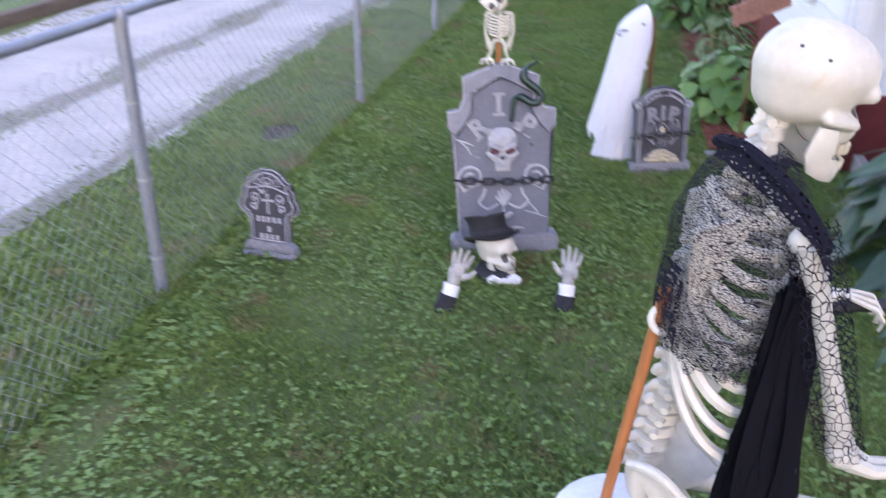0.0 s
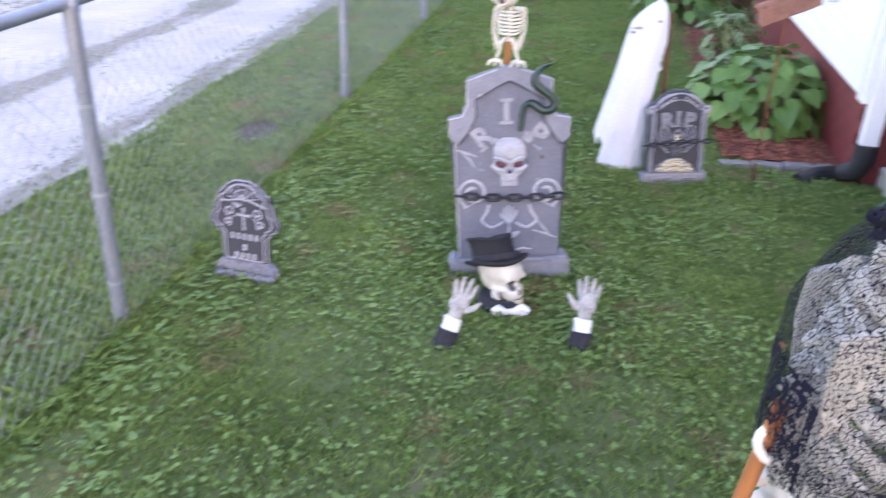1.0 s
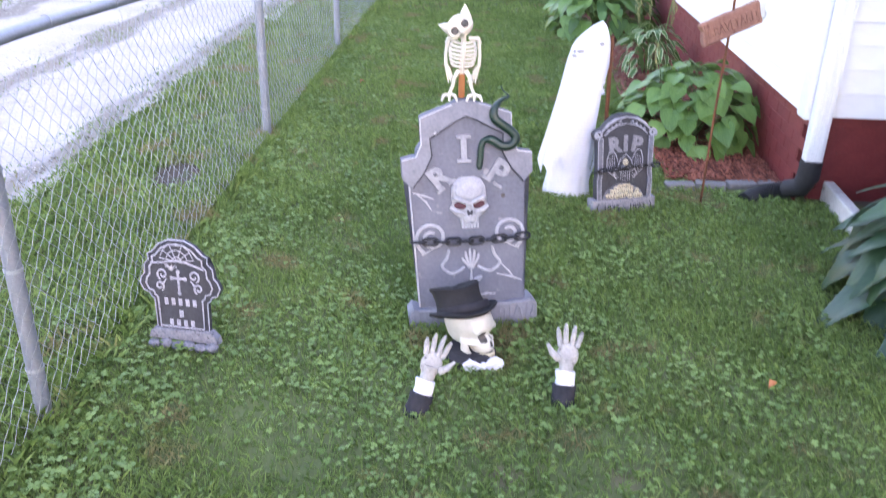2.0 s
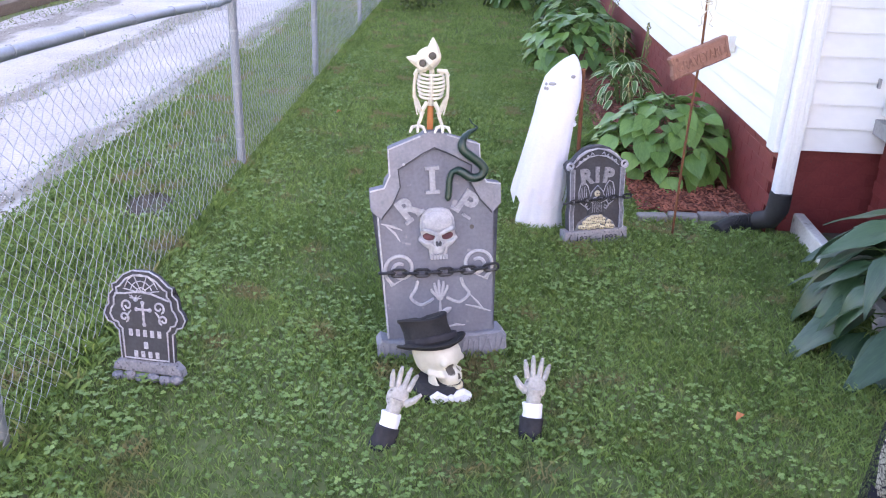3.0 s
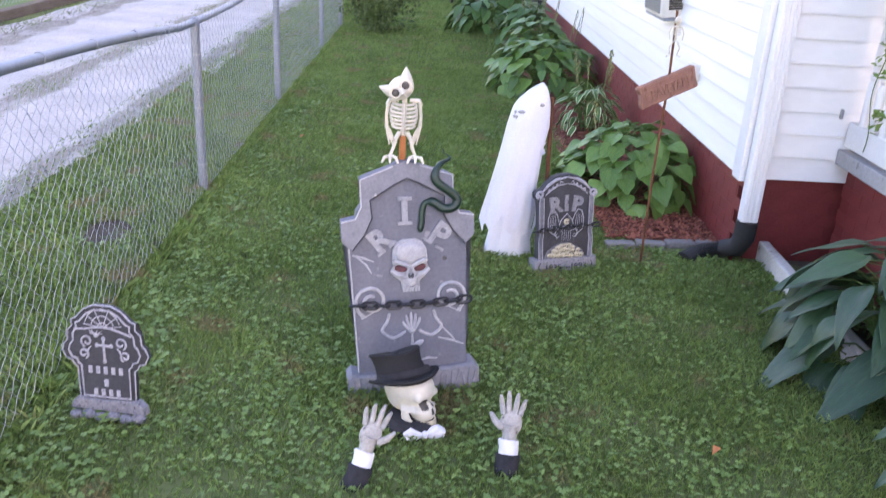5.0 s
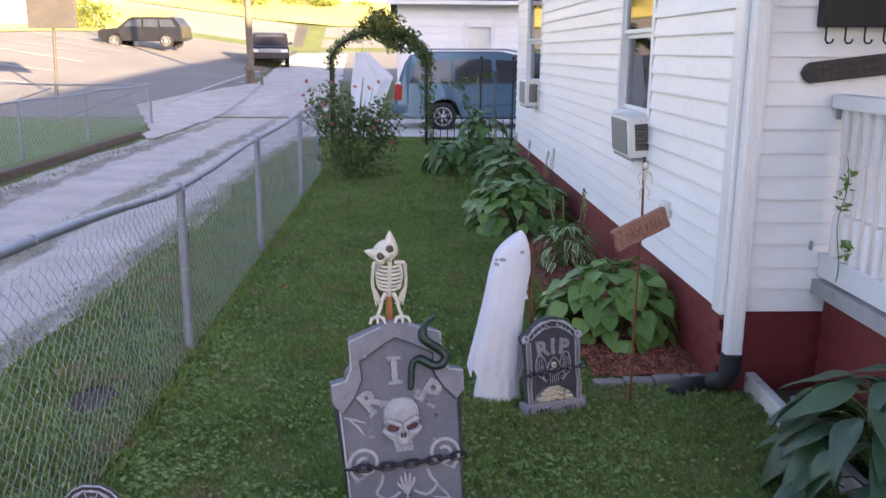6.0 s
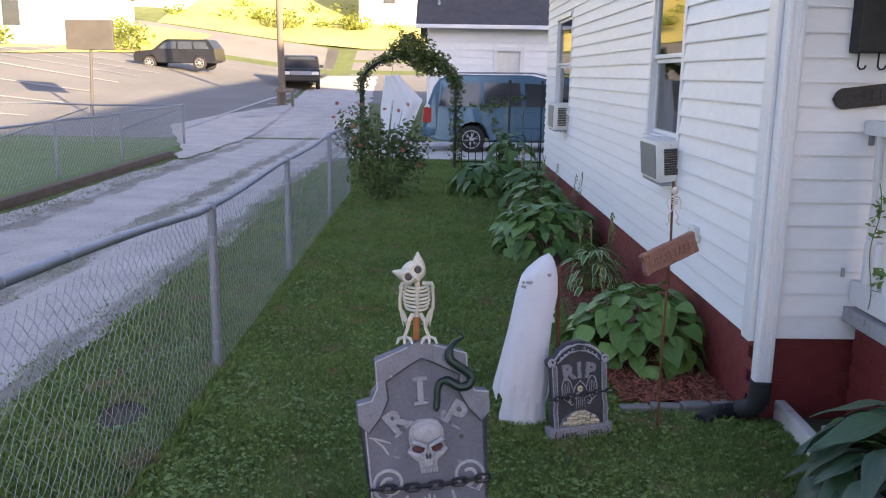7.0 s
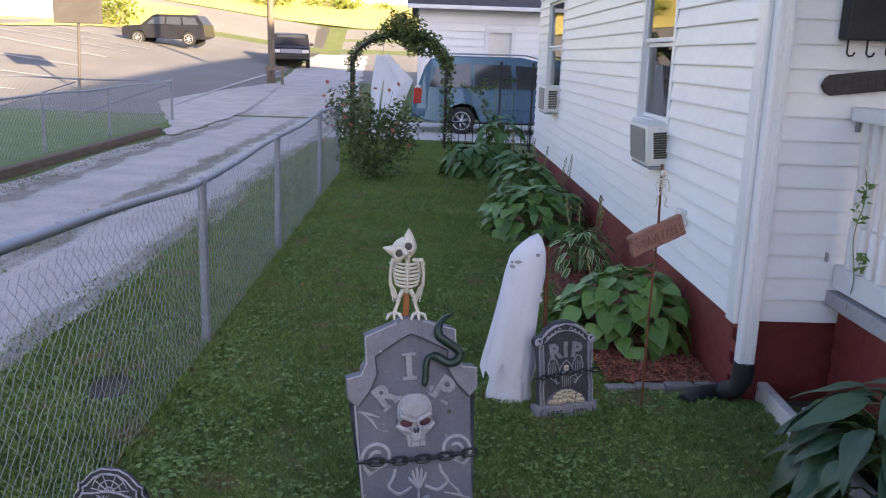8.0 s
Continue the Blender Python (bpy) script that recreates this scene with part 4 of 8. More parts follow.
def leafy(name, label, category, x, y, rad, high, n, meshes, rng, flat=1.0, stalks=0, lo=-0.1, size=1.0):
    """A clump: leaves on a dome, each one tilted outwards and overlapping its neighbours."""
    p = thing(name, label, category, m=Matrix.Translation((x, y, 0)))
    for i in range(n):
        t = ((i + 0.5) / n)
        a = i * 2.39996 + rng.uniform(-0.25, 0.25)
        el = math.acos(1 - t * (1 - lo))
        r = rad * math.sin(el) * rng.uniform(0.72, 1.0)
        z = 0.12 * high + high * 0.86 * max(0.0, math.cos(el)) ** 0.8 * rng.uniform(0.85, 1.05) + 0.03
        tilt = -6 + 46 * (el / 1.6) ** 1.3 + rng.uniform(-12, 12)
        s = rng.uniform(0.75, 1.15) * size
        m = Matrix.Translation((r * 0.72 * math.cos(a), r * 0.72 * math.sin(a) * flat, z)) @ Matrix.Rotation(a + rng.uniform(-0.4, 0.4), 4, "Z") @ Matrix.Rotation(radians(tilt), 4, "Y") @ Matrix.Rotation(rng.uniform(-0.35, 0.35), 4, "X") @ Matrix.Scale(s, 4)
        part("leaf", meshes[i % len(meshes)], None, p, m=m)
    b = Build()
    for i in range(14):
        a = rng.uniform(0, 6.28)
        b.tube([(0.04 * math.cos(a), 0.04 * math.sin(a), 0), (rad * 0.3 * math.cos(a), rad * 0.3 * math.sin(a) * flat, high * 0.55)], [0.006, 0.004], 5)
    part("stalk_base", b, M["stem"], p)
    for i in range(stalks):
        a, h = rng.uniform(0, 6.28), high * rng.uniform(1.35, 1.75)
        bx, by = rad * 0.35 * math.cos(a), rad * 0.35 * math.sin(a)
        b = Build()
        b.tube([(bx * 0.3, by * 0.3, 0.05), (bx, by, h * 0.6), (bx * 1.25, by * 1.25, h)], [0.004, 0.003, 0.002], 5)
        b.slot = 1
        for k in range(14):
            f = 0.72 + 0.28 * k / 14
            b.ball((bx * (1 + 0.25 * f) + rng.uniform(-.012, .012), by * (1 + 0.25 * f) + rng.uniform(-.012, .012), h * f), (0.006, 0.006, 0.012), nu=5, nv=4)
        part("flower_stalk", b, [M["stem"], M["yellow"]], p)
    return p


rng = random.Random(5)
leafy("hosta_plant", "broad bright green hosta clump on red mulch", "hosta", 1.60, 2.58, 0.64, 0.47, 190, HOSTA, rng, stalks=1, size=0.66)
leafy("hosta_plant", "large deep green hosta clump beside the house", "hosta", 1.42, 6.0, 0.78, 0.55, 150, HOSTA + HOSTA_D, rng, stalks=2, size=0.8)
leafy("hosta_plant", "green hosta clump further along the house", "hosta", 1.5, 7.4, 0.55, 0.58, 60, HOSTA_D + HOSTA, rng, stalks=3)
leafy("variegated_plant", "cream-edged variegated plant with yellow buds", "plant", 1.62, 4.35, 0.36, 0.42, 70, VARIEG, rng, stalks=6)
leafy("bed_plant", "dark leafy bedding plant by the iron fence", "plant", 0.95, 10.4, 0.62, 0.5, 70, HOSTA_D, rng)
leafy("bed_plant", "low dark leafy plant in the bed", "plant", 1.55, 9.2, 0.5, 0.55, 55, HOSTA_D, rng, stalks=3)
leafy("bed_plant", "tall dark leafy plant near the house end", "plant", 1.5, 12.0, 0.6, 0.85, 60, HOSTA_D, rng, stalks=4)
leafy("broad_leaf_plant", "large blue-green plant with long drooping leaves", "plant", 2.3, 0.30, 0.62, 0.6, 84, BROAD, rng, lo=-0.15, size=0.74)
leafy("bed_plant", "low green seedling plant in the porch bed", "plant", 2.33, 0.98, 0.24, 0.2, 18, HOSTA_D, rng, lo=-0.1, size=0.5)
leafy("bed_plant", "small dark green plant beside the white edging", "plant", 2.27, 0.62, 0.28, 0.26, 22, HOSTA_D, rng, lo=-0.1, size=0.6)
leafy("broad_leaf_plant", "blue-green plant with broad leaves by the porch", "plant", 2.24, -0.55, 0.5, 0.5, 26, BROAD, rng, lo=-0.15, size=0.75)
leafy("broad_leaf_plant", "smaller green plant beside the porch base", "plant", 2.40, 1.02, 0.2, 0.22, 10, BROAD, rng, lo=-0.1, size=0.55)

low = bpy.data.objects["broad_leaf_plant"]
for k, (x, y, z, yaw, tilt, roll, s) in enumerate(((1.98, 0.27, 0.17, 196, 12, 0.2, 1.1), (2.02, 0.62, 0.30, 215, 42, -0.3, 0.85), (2.05, 0.15, 0.36, 170, 30, 0.3, 1.0), (2.1, 0.0, 0.25, 200, 22, -0.2, 1.0))):
    part("leaf", BROAD[k % 3], None, low, m=low.matrix_basis.inverted() @ Matrix.Translation((x, y, z)) @ Matrix.Rotation(radians(yaw), 4, "Z") @ Matrix.Rotation(radians(tilt), 4, "Y") @ Matrix.Rotation(roll, 4, "X") @ Matrix.Scale(s, 4))

sheet("mulch_bed", spread(1.3, 1.99, 9), spread(1.72, 11.5, 40), M["mulch"], 0.02, "red shredded bark mulch bed", "mulch bed",
      shape=lambda x, y: x if x > 1.5 else x + 0.12 * noise.noise(Vector((0, y * 0.9, 0))) + 0.25 * max(0, 2.1 - y))
b = Build()
for i in range(3600):
    x, y = rng.uniform(1.32, 1.97), rng.uniform(1.74, 5.2)
    if rng.random() < 0.5:
        y = rng.uniform(1.74, 2.5)
    a, l = rng.uniform(0, 6.28), rng.uniform(0.012, 0.045)
    m = Matrix.Rotation(a, 3, "Z") @ Matrix.Rotation(rng.uniform(-0.5, 0.5), 3, "Y")
    b.box((x, y, 0.028 + rng.uniform(0, 0.012)), (l, l * 0.28, 0.004), m)
solid("mulch_chips", b, M["chip"], "loose red bark mulch chips", "mulch", kind="stuff")
b = Build()
for i, (x, y) in enumerate(((1.38, 1.66), (1.56, 1.69), (1.74, 1.72), (1.92, 1.74))):
    s = Build()
    s.box((x, y, 0.004), (0.17, 0.075, 0.06), Matrix.Rotation(0.12 * (-1) ** i, 3, "Z"), ch=0.014)
    solid("edging_stone", s, M["stone"], "flat grey stone edging the mulch bed", "edging stone", group="bed edging stones")
curb = thing("concrete_curb", "white chipped concrete edging along the porch bed", "edging")
for i in range(3):
    b = Build()
    y0 = 1.62 - i * 0.82
    b.box((2.155 + 0.03 * i, y0 - 0.42, 0.045 - 0.03 * i), (0.06, 0.79, 0.13), Matrix.Rotation(0.03 * (i - 1), 3, "Z"), ch=0.012)
    part("curb_section", b, M["concrete"], curb)
b = Build()
sheet("porch_bed", spread(2.17, 2.5, 5), spread(-1.6, 1.5, 14), M["bed"], 0.03, "dark bare soil bed against the porch", "soil bed")


def rock(x, y, r, rng, mat, label):
    seed = rng.uniform(0, 99)
    b = Build()
    b.ball((0, 0, 0), (r, r * 0.8, r * 0.62), nu=12, nv=8, warp=lambda p: p * (1 + 0.32 * noise.noise(p * 1.6 + Vector((seed, 0, 0)))))
    return solid("rock", b, mat, label, "rock", m=Matrix.Translation((x, y, r * 0.3)) @ Matrix.Rotation(rng.uniform(0, 6), 4, "Z"), smooth=True, group="bed rocks")


for x, y, r in ((2.36, 1.35, 0.06), (2.42, 1.2, 0.05), (2.34, 0.98, 0.045), (2.2, 0.62, 0.05), (2.16, 0.42, 0.07), (2.12, 0.2, 0.06), (2.2, 0.05, 0.08), (2.38, 0.7, 0.05), (2.14, -0.18, 0.06), (2.05, -0.35, 0.07)):
    rock(x, y, r, rng, M["pale_rock"], "pale rough rock in the porch bed")
b = Build()
b.add([(-0.03, 0, 0), (0, -0.015, 0.02), (0.03, 0, 0.004), (0, 0.015, 0.022)], [(0, 1, 2, 3)])
b.add([(-0.03, 0, -0.003), (0, -0.015, 0.017), (0.03, 0, 0.001), (0, 0.015, 0.019)], [(3, 2, 1, 0)])
leafdry = mesh_of("dry_leaf", b, M["wood"])
for x, y in ((1.32, -0.35), (1.95, 0.55), (-0.72, 3.6), (2.1, 0.1)):
    tagged(new("dry_leaf", leafdry), "curled brown dry leaf on the grass", "leaf", "fallen leaves").matrix_basis = Matrix.Translation((x, y, 0.035)) @ Matrix.Rotation(x * 3, 4, "Z")

# ---------------------------------------------------------------- graveyard pieces
def standing(x, y, yaw, lean, roll=0.0, z=0.0):
    """Local x along the face, y into it, z up the face; leaning back, and turned in its own plane."""
    return Matrix.Translation((x, y, z)) @ Matrix.Rotation(radians(yaw), 4, "Z") @ Matrix.Rotation(radians(-lean), 4, "X") @ Matrix.Rotation(radians(roll), 4, "Y")


def mirror(half):
    """A closed outline from its right half, listed from the bottom up."""
    return half + [(-x, z) for x, z in reversed(half) if x > 1e-6]


def arc(cx, cz, r, a0, a1, n):
    return [(cx + r * math.cos(radians(a)), cz + r * math.sin(radians(a))) for a in spread(a0, a1, n)]


def rough_outline(pts, rng, amount, step=0.02):
    out = []
    for i, p in enumerate(pts):
        q = pts[(i + 1) % len(pts)]
        d = math.dist(p, q)
        n = max(1, int(d / step))
        for k in range(n):
            t = k / n
            j = amount if k else amount * 0.3
            out.append((p[0] + (q[0] - p[0]) * t + rng.uniform(-j, j), p[1] + (q[1] - p[1]) * t + rng.uniform(-j, j)))
    return out


def spiral(cx, cz, r, turns, flip, y, n=40):
    return [(cx + flip * r * (1 - 0.72 * t) * math.cos(-1.2 + 2 * math.pi * turns * t), y, cz + r * (1 - 0.72 * t) * math.sin(-1.2 + 2 * math.pi * turns * t)) for t in spread(0, 1, n)]


def curvy(pts, k=5):
    """A smooth line through the points."""
    p = [Vector(pts[0])] + [Vector(q) for q in pts] + [Vector(pts[-1])]
    out = []
    for i in range(1, len(p) - 2):
        for t in spread(0, 1, k + 1)[:-1]:
            out.append(0.5 * (2 * p[i] + (p[i + 1] - p[i - 1]) * t + (2 * p[i - 1] - 5 * p[i] + 4 * p[i + 1] - p[i + 2]) * t * t + (3 * p[i] - p[i - 1] - 3 * p[i + 1] + p[i + 2]) * t ** 3))
    return out + [p[-1]]


def relief_line(b, pts, r, flat=1.0):
    b.tube(pts, [r * 0.5] + [r] * (len(pts) - 2) + [r * 0.4], 6)


rng = random.Random(11)
tomb = thing("large_tombstone", "tall grey foam tombstone with raised letters and skull", "tombstone", m=standing(0.252, 0.044, 10, 9, -3))
body_half = [(0.212, 0.07), (0.226, 0.58), (0.25, 0.605), (0.25, 0.68), (0.195, 0.69), (0.19, 0.715), (0.172, 0.735), (0.168, 0.76), (0.172, 0.835), (0.155, 0.843), (0.05, 0.878), (0.03, 0.892)]
b = Build()
b.plate(rough_outline(mirror(body_half), rng, 0.0012, 0.03), 0.0, 0.06, 0.006)
part("slab", b, M["tomb"], tomb)
b = Build()
frame_out = [(0.226, 0.58), (0.25, 0.605), (0.25, 0.68), (0.195, 0.69), (0.172, 0.735), (0.172, 0.835), (0.05, 0.878), (0.0, 0.893)]
frame_in = [(0.212, 0.570), (0.205, 0.582), (0.168, 0.625), (0.152, 0.655), (0.135, 0.69), (0.14, 0.757), (0.045, 0.812), (0.0, 0.832)]
ring = [(x, z) for x, z in frame_out] + [(-x, z) for x, z in reversed(frame_out[:-1])]
inn = [(x, z) for x, z in frame_in] + [(-x, z) for x, z in reversed(frame_in[:-1])]
k = len(ring)
vs = [(x, -0.012, z) for x, z in ring] + [(x, -0.016, z) for x, z in inn] + [(x, 0.002, z) for x, z in inn] + [(x, 0.002, z) for x, z in ring]
b.add(vs, [(r * k + i, r * k + i + 1, ((r + 1) % 4) * k + i + 1, ((r + 1) % 4) * k + i) for r in range(4) for i in range(k - 1)] + [(0, k, 2 * k, 3 * k), (k - 1, 4 * k - 1, 3 * k - 1, 2 * k - 1)])
part("raised_border", b, M["tombedge"], tomb, "lighter raised border of the tombstone")
# Dark tube that paints the shadow along the border's inner edge.
b = Build()
b.tube([(x, -0.0145, z) for x, z in inn], 0.0032, 6)
part("border_groove", b, M["recess_shade"], tomb, "dark line painting the shadow inside the border")
# Pale tubes on the outer edges: worn foam plus painted-in highlights.
for run in (ring[2:7], ring[8:13], [(-0.226, 0.58), (-0.215, 0.2), (-0.212, 0.09)]):
    b = Build()
    b.tube([(x, -0.010, z - 0.002) for x, z in run], 0.0038, 6)
    part("worn_edge", b, M["relief"], tomb, "pale worn edge with its highlight painted in")
b = Build()
b.plate(rough_outline([(-0.258, -0.03), (0.258, -0.03), (0.258, 0.068), (0.236, 0.094), (0.2, 0.086), (-0.215, 0.08), (-0.24, 0.09), (-0.258, 0.07)], rng, 0.002, 0.03), -0.03, 0.075, 0.008)
part("plinth", b, M["tombedge"], tomb, "rough stone-textured plinth")
for i in range(22):
    x = -0.235 + i * 0.0224
    b = Build()
    b.box((x, -0.031, 0.035 + rng.uniform(-0.008, 0.008)), (0.009, 0.008, rng.uniform(0.04, 0.075)), Matrix.Rotation(rng.uniform(-0.35, 0.35), 3, "Y"), ch=0.003)
    part("chisel_ridge", b, M["tombedge"], tomb)
for ch, x, z, r, h in (("R", -0.112, 0.606, -36, 0.088), ("I", -0.012, 0.708, 0, 0.096), ("P", 0.118, 0.612, 36, 0.094)):
    t = text_build(ch, h, 0.018, 1.0, 0.0045)
    mm = Matrix.Translation((x, -0.004, z)) @ Matrix.Rotation(radians(r), 4, "Y")
    t.v = [tuple(mm @ Vector(p)) for p in t.v]
    for sx in (-1, 1):
        if ch == "I":
            bar = Build()
            bar.box((x, -0.006, z + sx * 0.046), (0.056, 0.017, 0.014), ch=0.003)
            t.slot = 0
            t.add(bar.v, bar.f)
    if ch != "I":
        foot = Build()
        for dx in (-0.018, 0.02):
            foot.box((dx * 1.4, -0.003, -0.046), (0.036, 0.016, 0.012), ch=0.002)
        t.add([mm @ Vector(p) for p in foot.v], foot.f)
    part("letter", t, M["letterfoam"], tomb, "pale raised letter")


def relief_skull(b, cx, cz, s, y=0.0, eye=1):
    """A flat skull: domed crown, heavy brows, wide cheekbones, slanted eyes, nose hollow and teeth."""
    half = [(0.034, -0.088), (0.038, -0.05), (0.056, -0.036), (0.078, -0.012), (0.074, 0.0), (0.064, 0.008), (0.069, 0.04), (0.066, 0.075), (0.05, 0.102), (0.026, 0.114)]
    b.slot = 0
    b.plate([(cx + x * s, cz + z * s) for x, z in mirror(half)], y - 0.016 * s, y + 0.004, 0.007 * s)
    b.ball((cx, y - 0.010 * s, cz + 0.062 * s), (0.06 * s, 0.022 * s, 0.045 * s), nu=18, nv=12)
    b.ball((cx, y - 0.012 * s, cz - 0.045 * s), (0.03 * s, 0.02 * s, 0.03 * s), nu=12, nv=8)
    for sx in (-1, 1):
        b.tube([(cx + sx * x * s, y - d * s, cz + z * s) for x, d, z in ((0.006, 0.028, 0.012), (0.03, 0.032, 0.026), (0.055, 0.026, 0.034), (0.067, 0.014, 0.028))], [0.007 * s, 0.010 * s, 0.009 * s, 0.005 * s], 8)
        b.tube([(cx + sx * x * s, y - d * s, cz + z * s) for x, d, z in ((0.074, 0.014, -0.004), (0.054, 0.024, -0.018), (0.03, 0.028, -0.022), (0.018, 0.026, -0.036))], [0.006 * s, 0.009 * s, 0.008 * s, 0.005 * s], 8)
        b.tube([(cx + sx * x * s, y - 0.026 * s, cz + z * s) for x, z in ((0.006, 0.01), (0.013, -0.012), (0.014, -0.032))], [0.006 * s, 0.005 * s, 0.004 * s], 6)
    for i in range(6):
        x = cx + (i - 2.5) * 0.0115 * s
        b.box((x, y - 0.024 * s, cz - 0.079 * s), (0.0095 * s, 0.012 * s, 0.02 * s), ch=0.002 * s)
    b.slot = eye
    for sx in (-1, 1):
        b.ball((cx + sx * 0.036 * s, y - 0.016 * s, cz + 0.003 * s), (0.025 * s, 0.008 * s, 0.0145 * s), Matrix.Rotation(radians(sx * -12), 3, "Y"), 14, 8)
    b.slot = 2
    for sx in (-1, 1):
        b.ball((cx + sx * 0.006 * s, y - 0.028 * s, cz - 0.026 * s), (0.006 * s, 0.005 * s, 0.012 * s), Matrix.Rotation(radians(sx * 14), 3, "Y"), 8, 6)


b = Build()
relief_skull(b, 0.0, 0.488, 0.98, -0.002)
part("skull_relief", b, [M["relief"], M["eyered"], M["recess_shade"]], tomb, "pale skull relief with dull red eyes", smooth=True)
for sx in (-1, 1):
    b = Build()
    relief_line(b, spiral(sx * 0.15, 0.366, 0.066, 1.55, sx, -0.004), 0.0072)
    relief_line(b, [(sx * 0.205, -0.002, 0.335), (sx * 0.19, -0.002, 0.30), (sx * 0.12, -0.002, 0.335)], 0.004)
    part("scroll", b, M["relief"], tomb)
    b = Build()
    relief_line(b, curvy([(sx * 0.085, -0.002, 0.315), (sx * 0.095, -0.002, 0.28), (sx * 0.115, -0.002, 0.245), (sx * 0.08, -0.002, 0.215), (sx * 0.05, -0.002, 0.222), (sx * 0.025, -0.002, 0.238)]), 0.0065)
    part("stem_relief", b, M["relief"], tomb)
b = Build()
b.ball((0.0, -0.002, 0.24), (0.017, 0.009, 0.014), nu=10, nv=6)
for k, (dx, dz) in enumerate(((-0.032, 0.032), (-0.019, 0.056), (-0.003, 0.066), (0.014, 0.06), (0.028, 0.044))):
    b.tube([(dx * 0.4, -0.004, 0.245), (dx, -0.007, 0.245 + dz * 0.7), (dx * 1.1, -0.004, 0.245 + dz)], [0.006, 0.0065, 0.004], 6)
relief_line(b, [(0.0, -0.003, 0.23), (-0.002, -0.003, 0.17), (0.005, -0.003, 0.13)], 0.007)
for sx in (-1, 1):
    b.ball((sx * 0.02, -0.001, 0.165 + 0.015 * sx), (0.028, 0.007, 0.012), Matrix.Rotation(radians(-30 * sx), 3, "Y"), 8, 6)
part("rose_relief", b, M["relief"], tomb, smooth=True)
for pts in ([(-0.215, 0.55), (-0.17, 0.535), (-0.135, 0.52)], [(-0.2, 0.545), (-0.165, 0.51), (-0.145, 0.475)], [(0.12, 0.24), (0.15, 0.205), (0.175, 0.17)], [(0.1, 0.20), (0.15, 0.185), (0.2, 0.165)], [(0.03, 0.115), (0.06, 0.12), (0.095, 0.115)]):
    b = Build()
    relief_line(b, [(x, -0.001, z) for x, z in pts], 0.0055)
    part("crack", b, M["relief"], tomb)
b = Build()
b.tube([(0.135, -0.002, 0.515), (0.135, 0.004, 0.515)], 0.009, 8)
part("peg_hole", b, M["socket"], tomb)
b = Build()
b.ball((-0.118, -0.014, 0.775), 0.006, nu=8, nv=6)
part("pale_dot", b, M["relief"], tomb)


def chain_link(s):
    b = Build()
    n = 10
    pts = []
    for k in range(n):
        a = 2 * math.pi * k / n
        pts.append((s * (0.55 * math.cos(a) + (0.45 if math.cos(a) > 0 else -0.45)), 0, s * 0.5 * math.sin(a)))
    b.tube(pts, s * 0.2, 6, closed=True)
    return mesh_of("link", b, M["chain"], True)


def chain_across(parent_m, x0, x1, z0, z1, sag, s, label, y):
    c = thing("chain", label, "chain", m=parent_m, group="tombstone chains")
    me = chain_link(s)
    n = int((x1 - x0) / (s * 1.38))
    for i in range(n + 1):
        t = i / n
        z = z0 + (z1 - z0) * t - sag * math.sin(math.pi * t)
        slope = math.atan2((z1 - z0) - sag * math.pi * math.cos(math.pi * t), x1 - x0)
        part("link", me, None, c, m=Matrix.Translation((x0 + (x1 - x0) * t, y - 0.006, z)) @ Matrix.Rotation(-slope, 4, "Y") @ Matrix.Rotation(radians(12 if i % 2 else 78), 4, "X"))
    return c


big_m = standing(0.252, 0.044, 10, 9, -3)
chain_across(big_m, -0.203, 0.203, 0.358, 0.352, 0.008, 0.03, "black plastic chain stretched across the grey tombstone", -0.012)

# owl skeleton on top
owl = Build()
owl.slot = 0
owl.ball((-0.014, 0, 0.266), (0.05, 0.04, 0.042), Matrix.Rotation(radians(-28), 3, "Y"), 16, 10)
hm = Matrix.Translation((-0.014, -0.003, 0.266)) @ Matrix.Rotation(radians(-38), 4, "Y") @ Matrix.Scale(0.92, 4)
for sx in (-1, 1):
    owl.tube([hm @ Vector((sx * 0.034, 0, 0.012)), hm @ Vector((sx * 0.05, -0.004, 0.034)), hm @ Vector((sx * 0.066, 0, 0.056))], [0.026, 0.016, 0.002], 8)
    owl.tube([hm @ Vector((sx * 0.024 + 0.021 * math.cos(a), -0.036, 0.004 + 0.021 * math.sin(a))) for a in spread(0, 6.28 * 11 / 12, 12)], 0.006, 6, closed=True)
owl.tube([hm @ Vector((0, -0.036, 0.0)), hm @ Vector((0, -0.056, -0.014)), hm @ Vector((0, -0.05, -0.036))], [0.011, 0.008, 0.002], 8)
owl.slot = 1
for sx in (-1, 1):
    owl.ball(hm @ Vector((sx * 0.024, -0.032, 0.004)), (0.017, 0.012, 0.017), nu=10, nv=6)
owl.slot = 0
owl.tube([(0, 0.01, 0.25), (0.002, 0.014, 0.2), (0, 0.02, 0.12), (0, 0.016, 0.085)], [0.009, 0.01, 0.01, 0.012], 8)
for k in range(7):
    z, w = 0.212 - k * 0.0145, 0.041 + 0.009 * math.sin(k * 0.52)
    owl.tube([(w * math.cos(a), 0.016 - 0.034 * math.sin(a), z - 0.006 * math.sin(a)) for a in spread(-0.5, math.pi + 0.5, 16)], 0.0052, 6)
owl.tube([(0, -0.024, 0.212), (0, -0.03, 0.16), (0, -0.022, 0.115)], [0.005, 0.006, 0.004], 6)
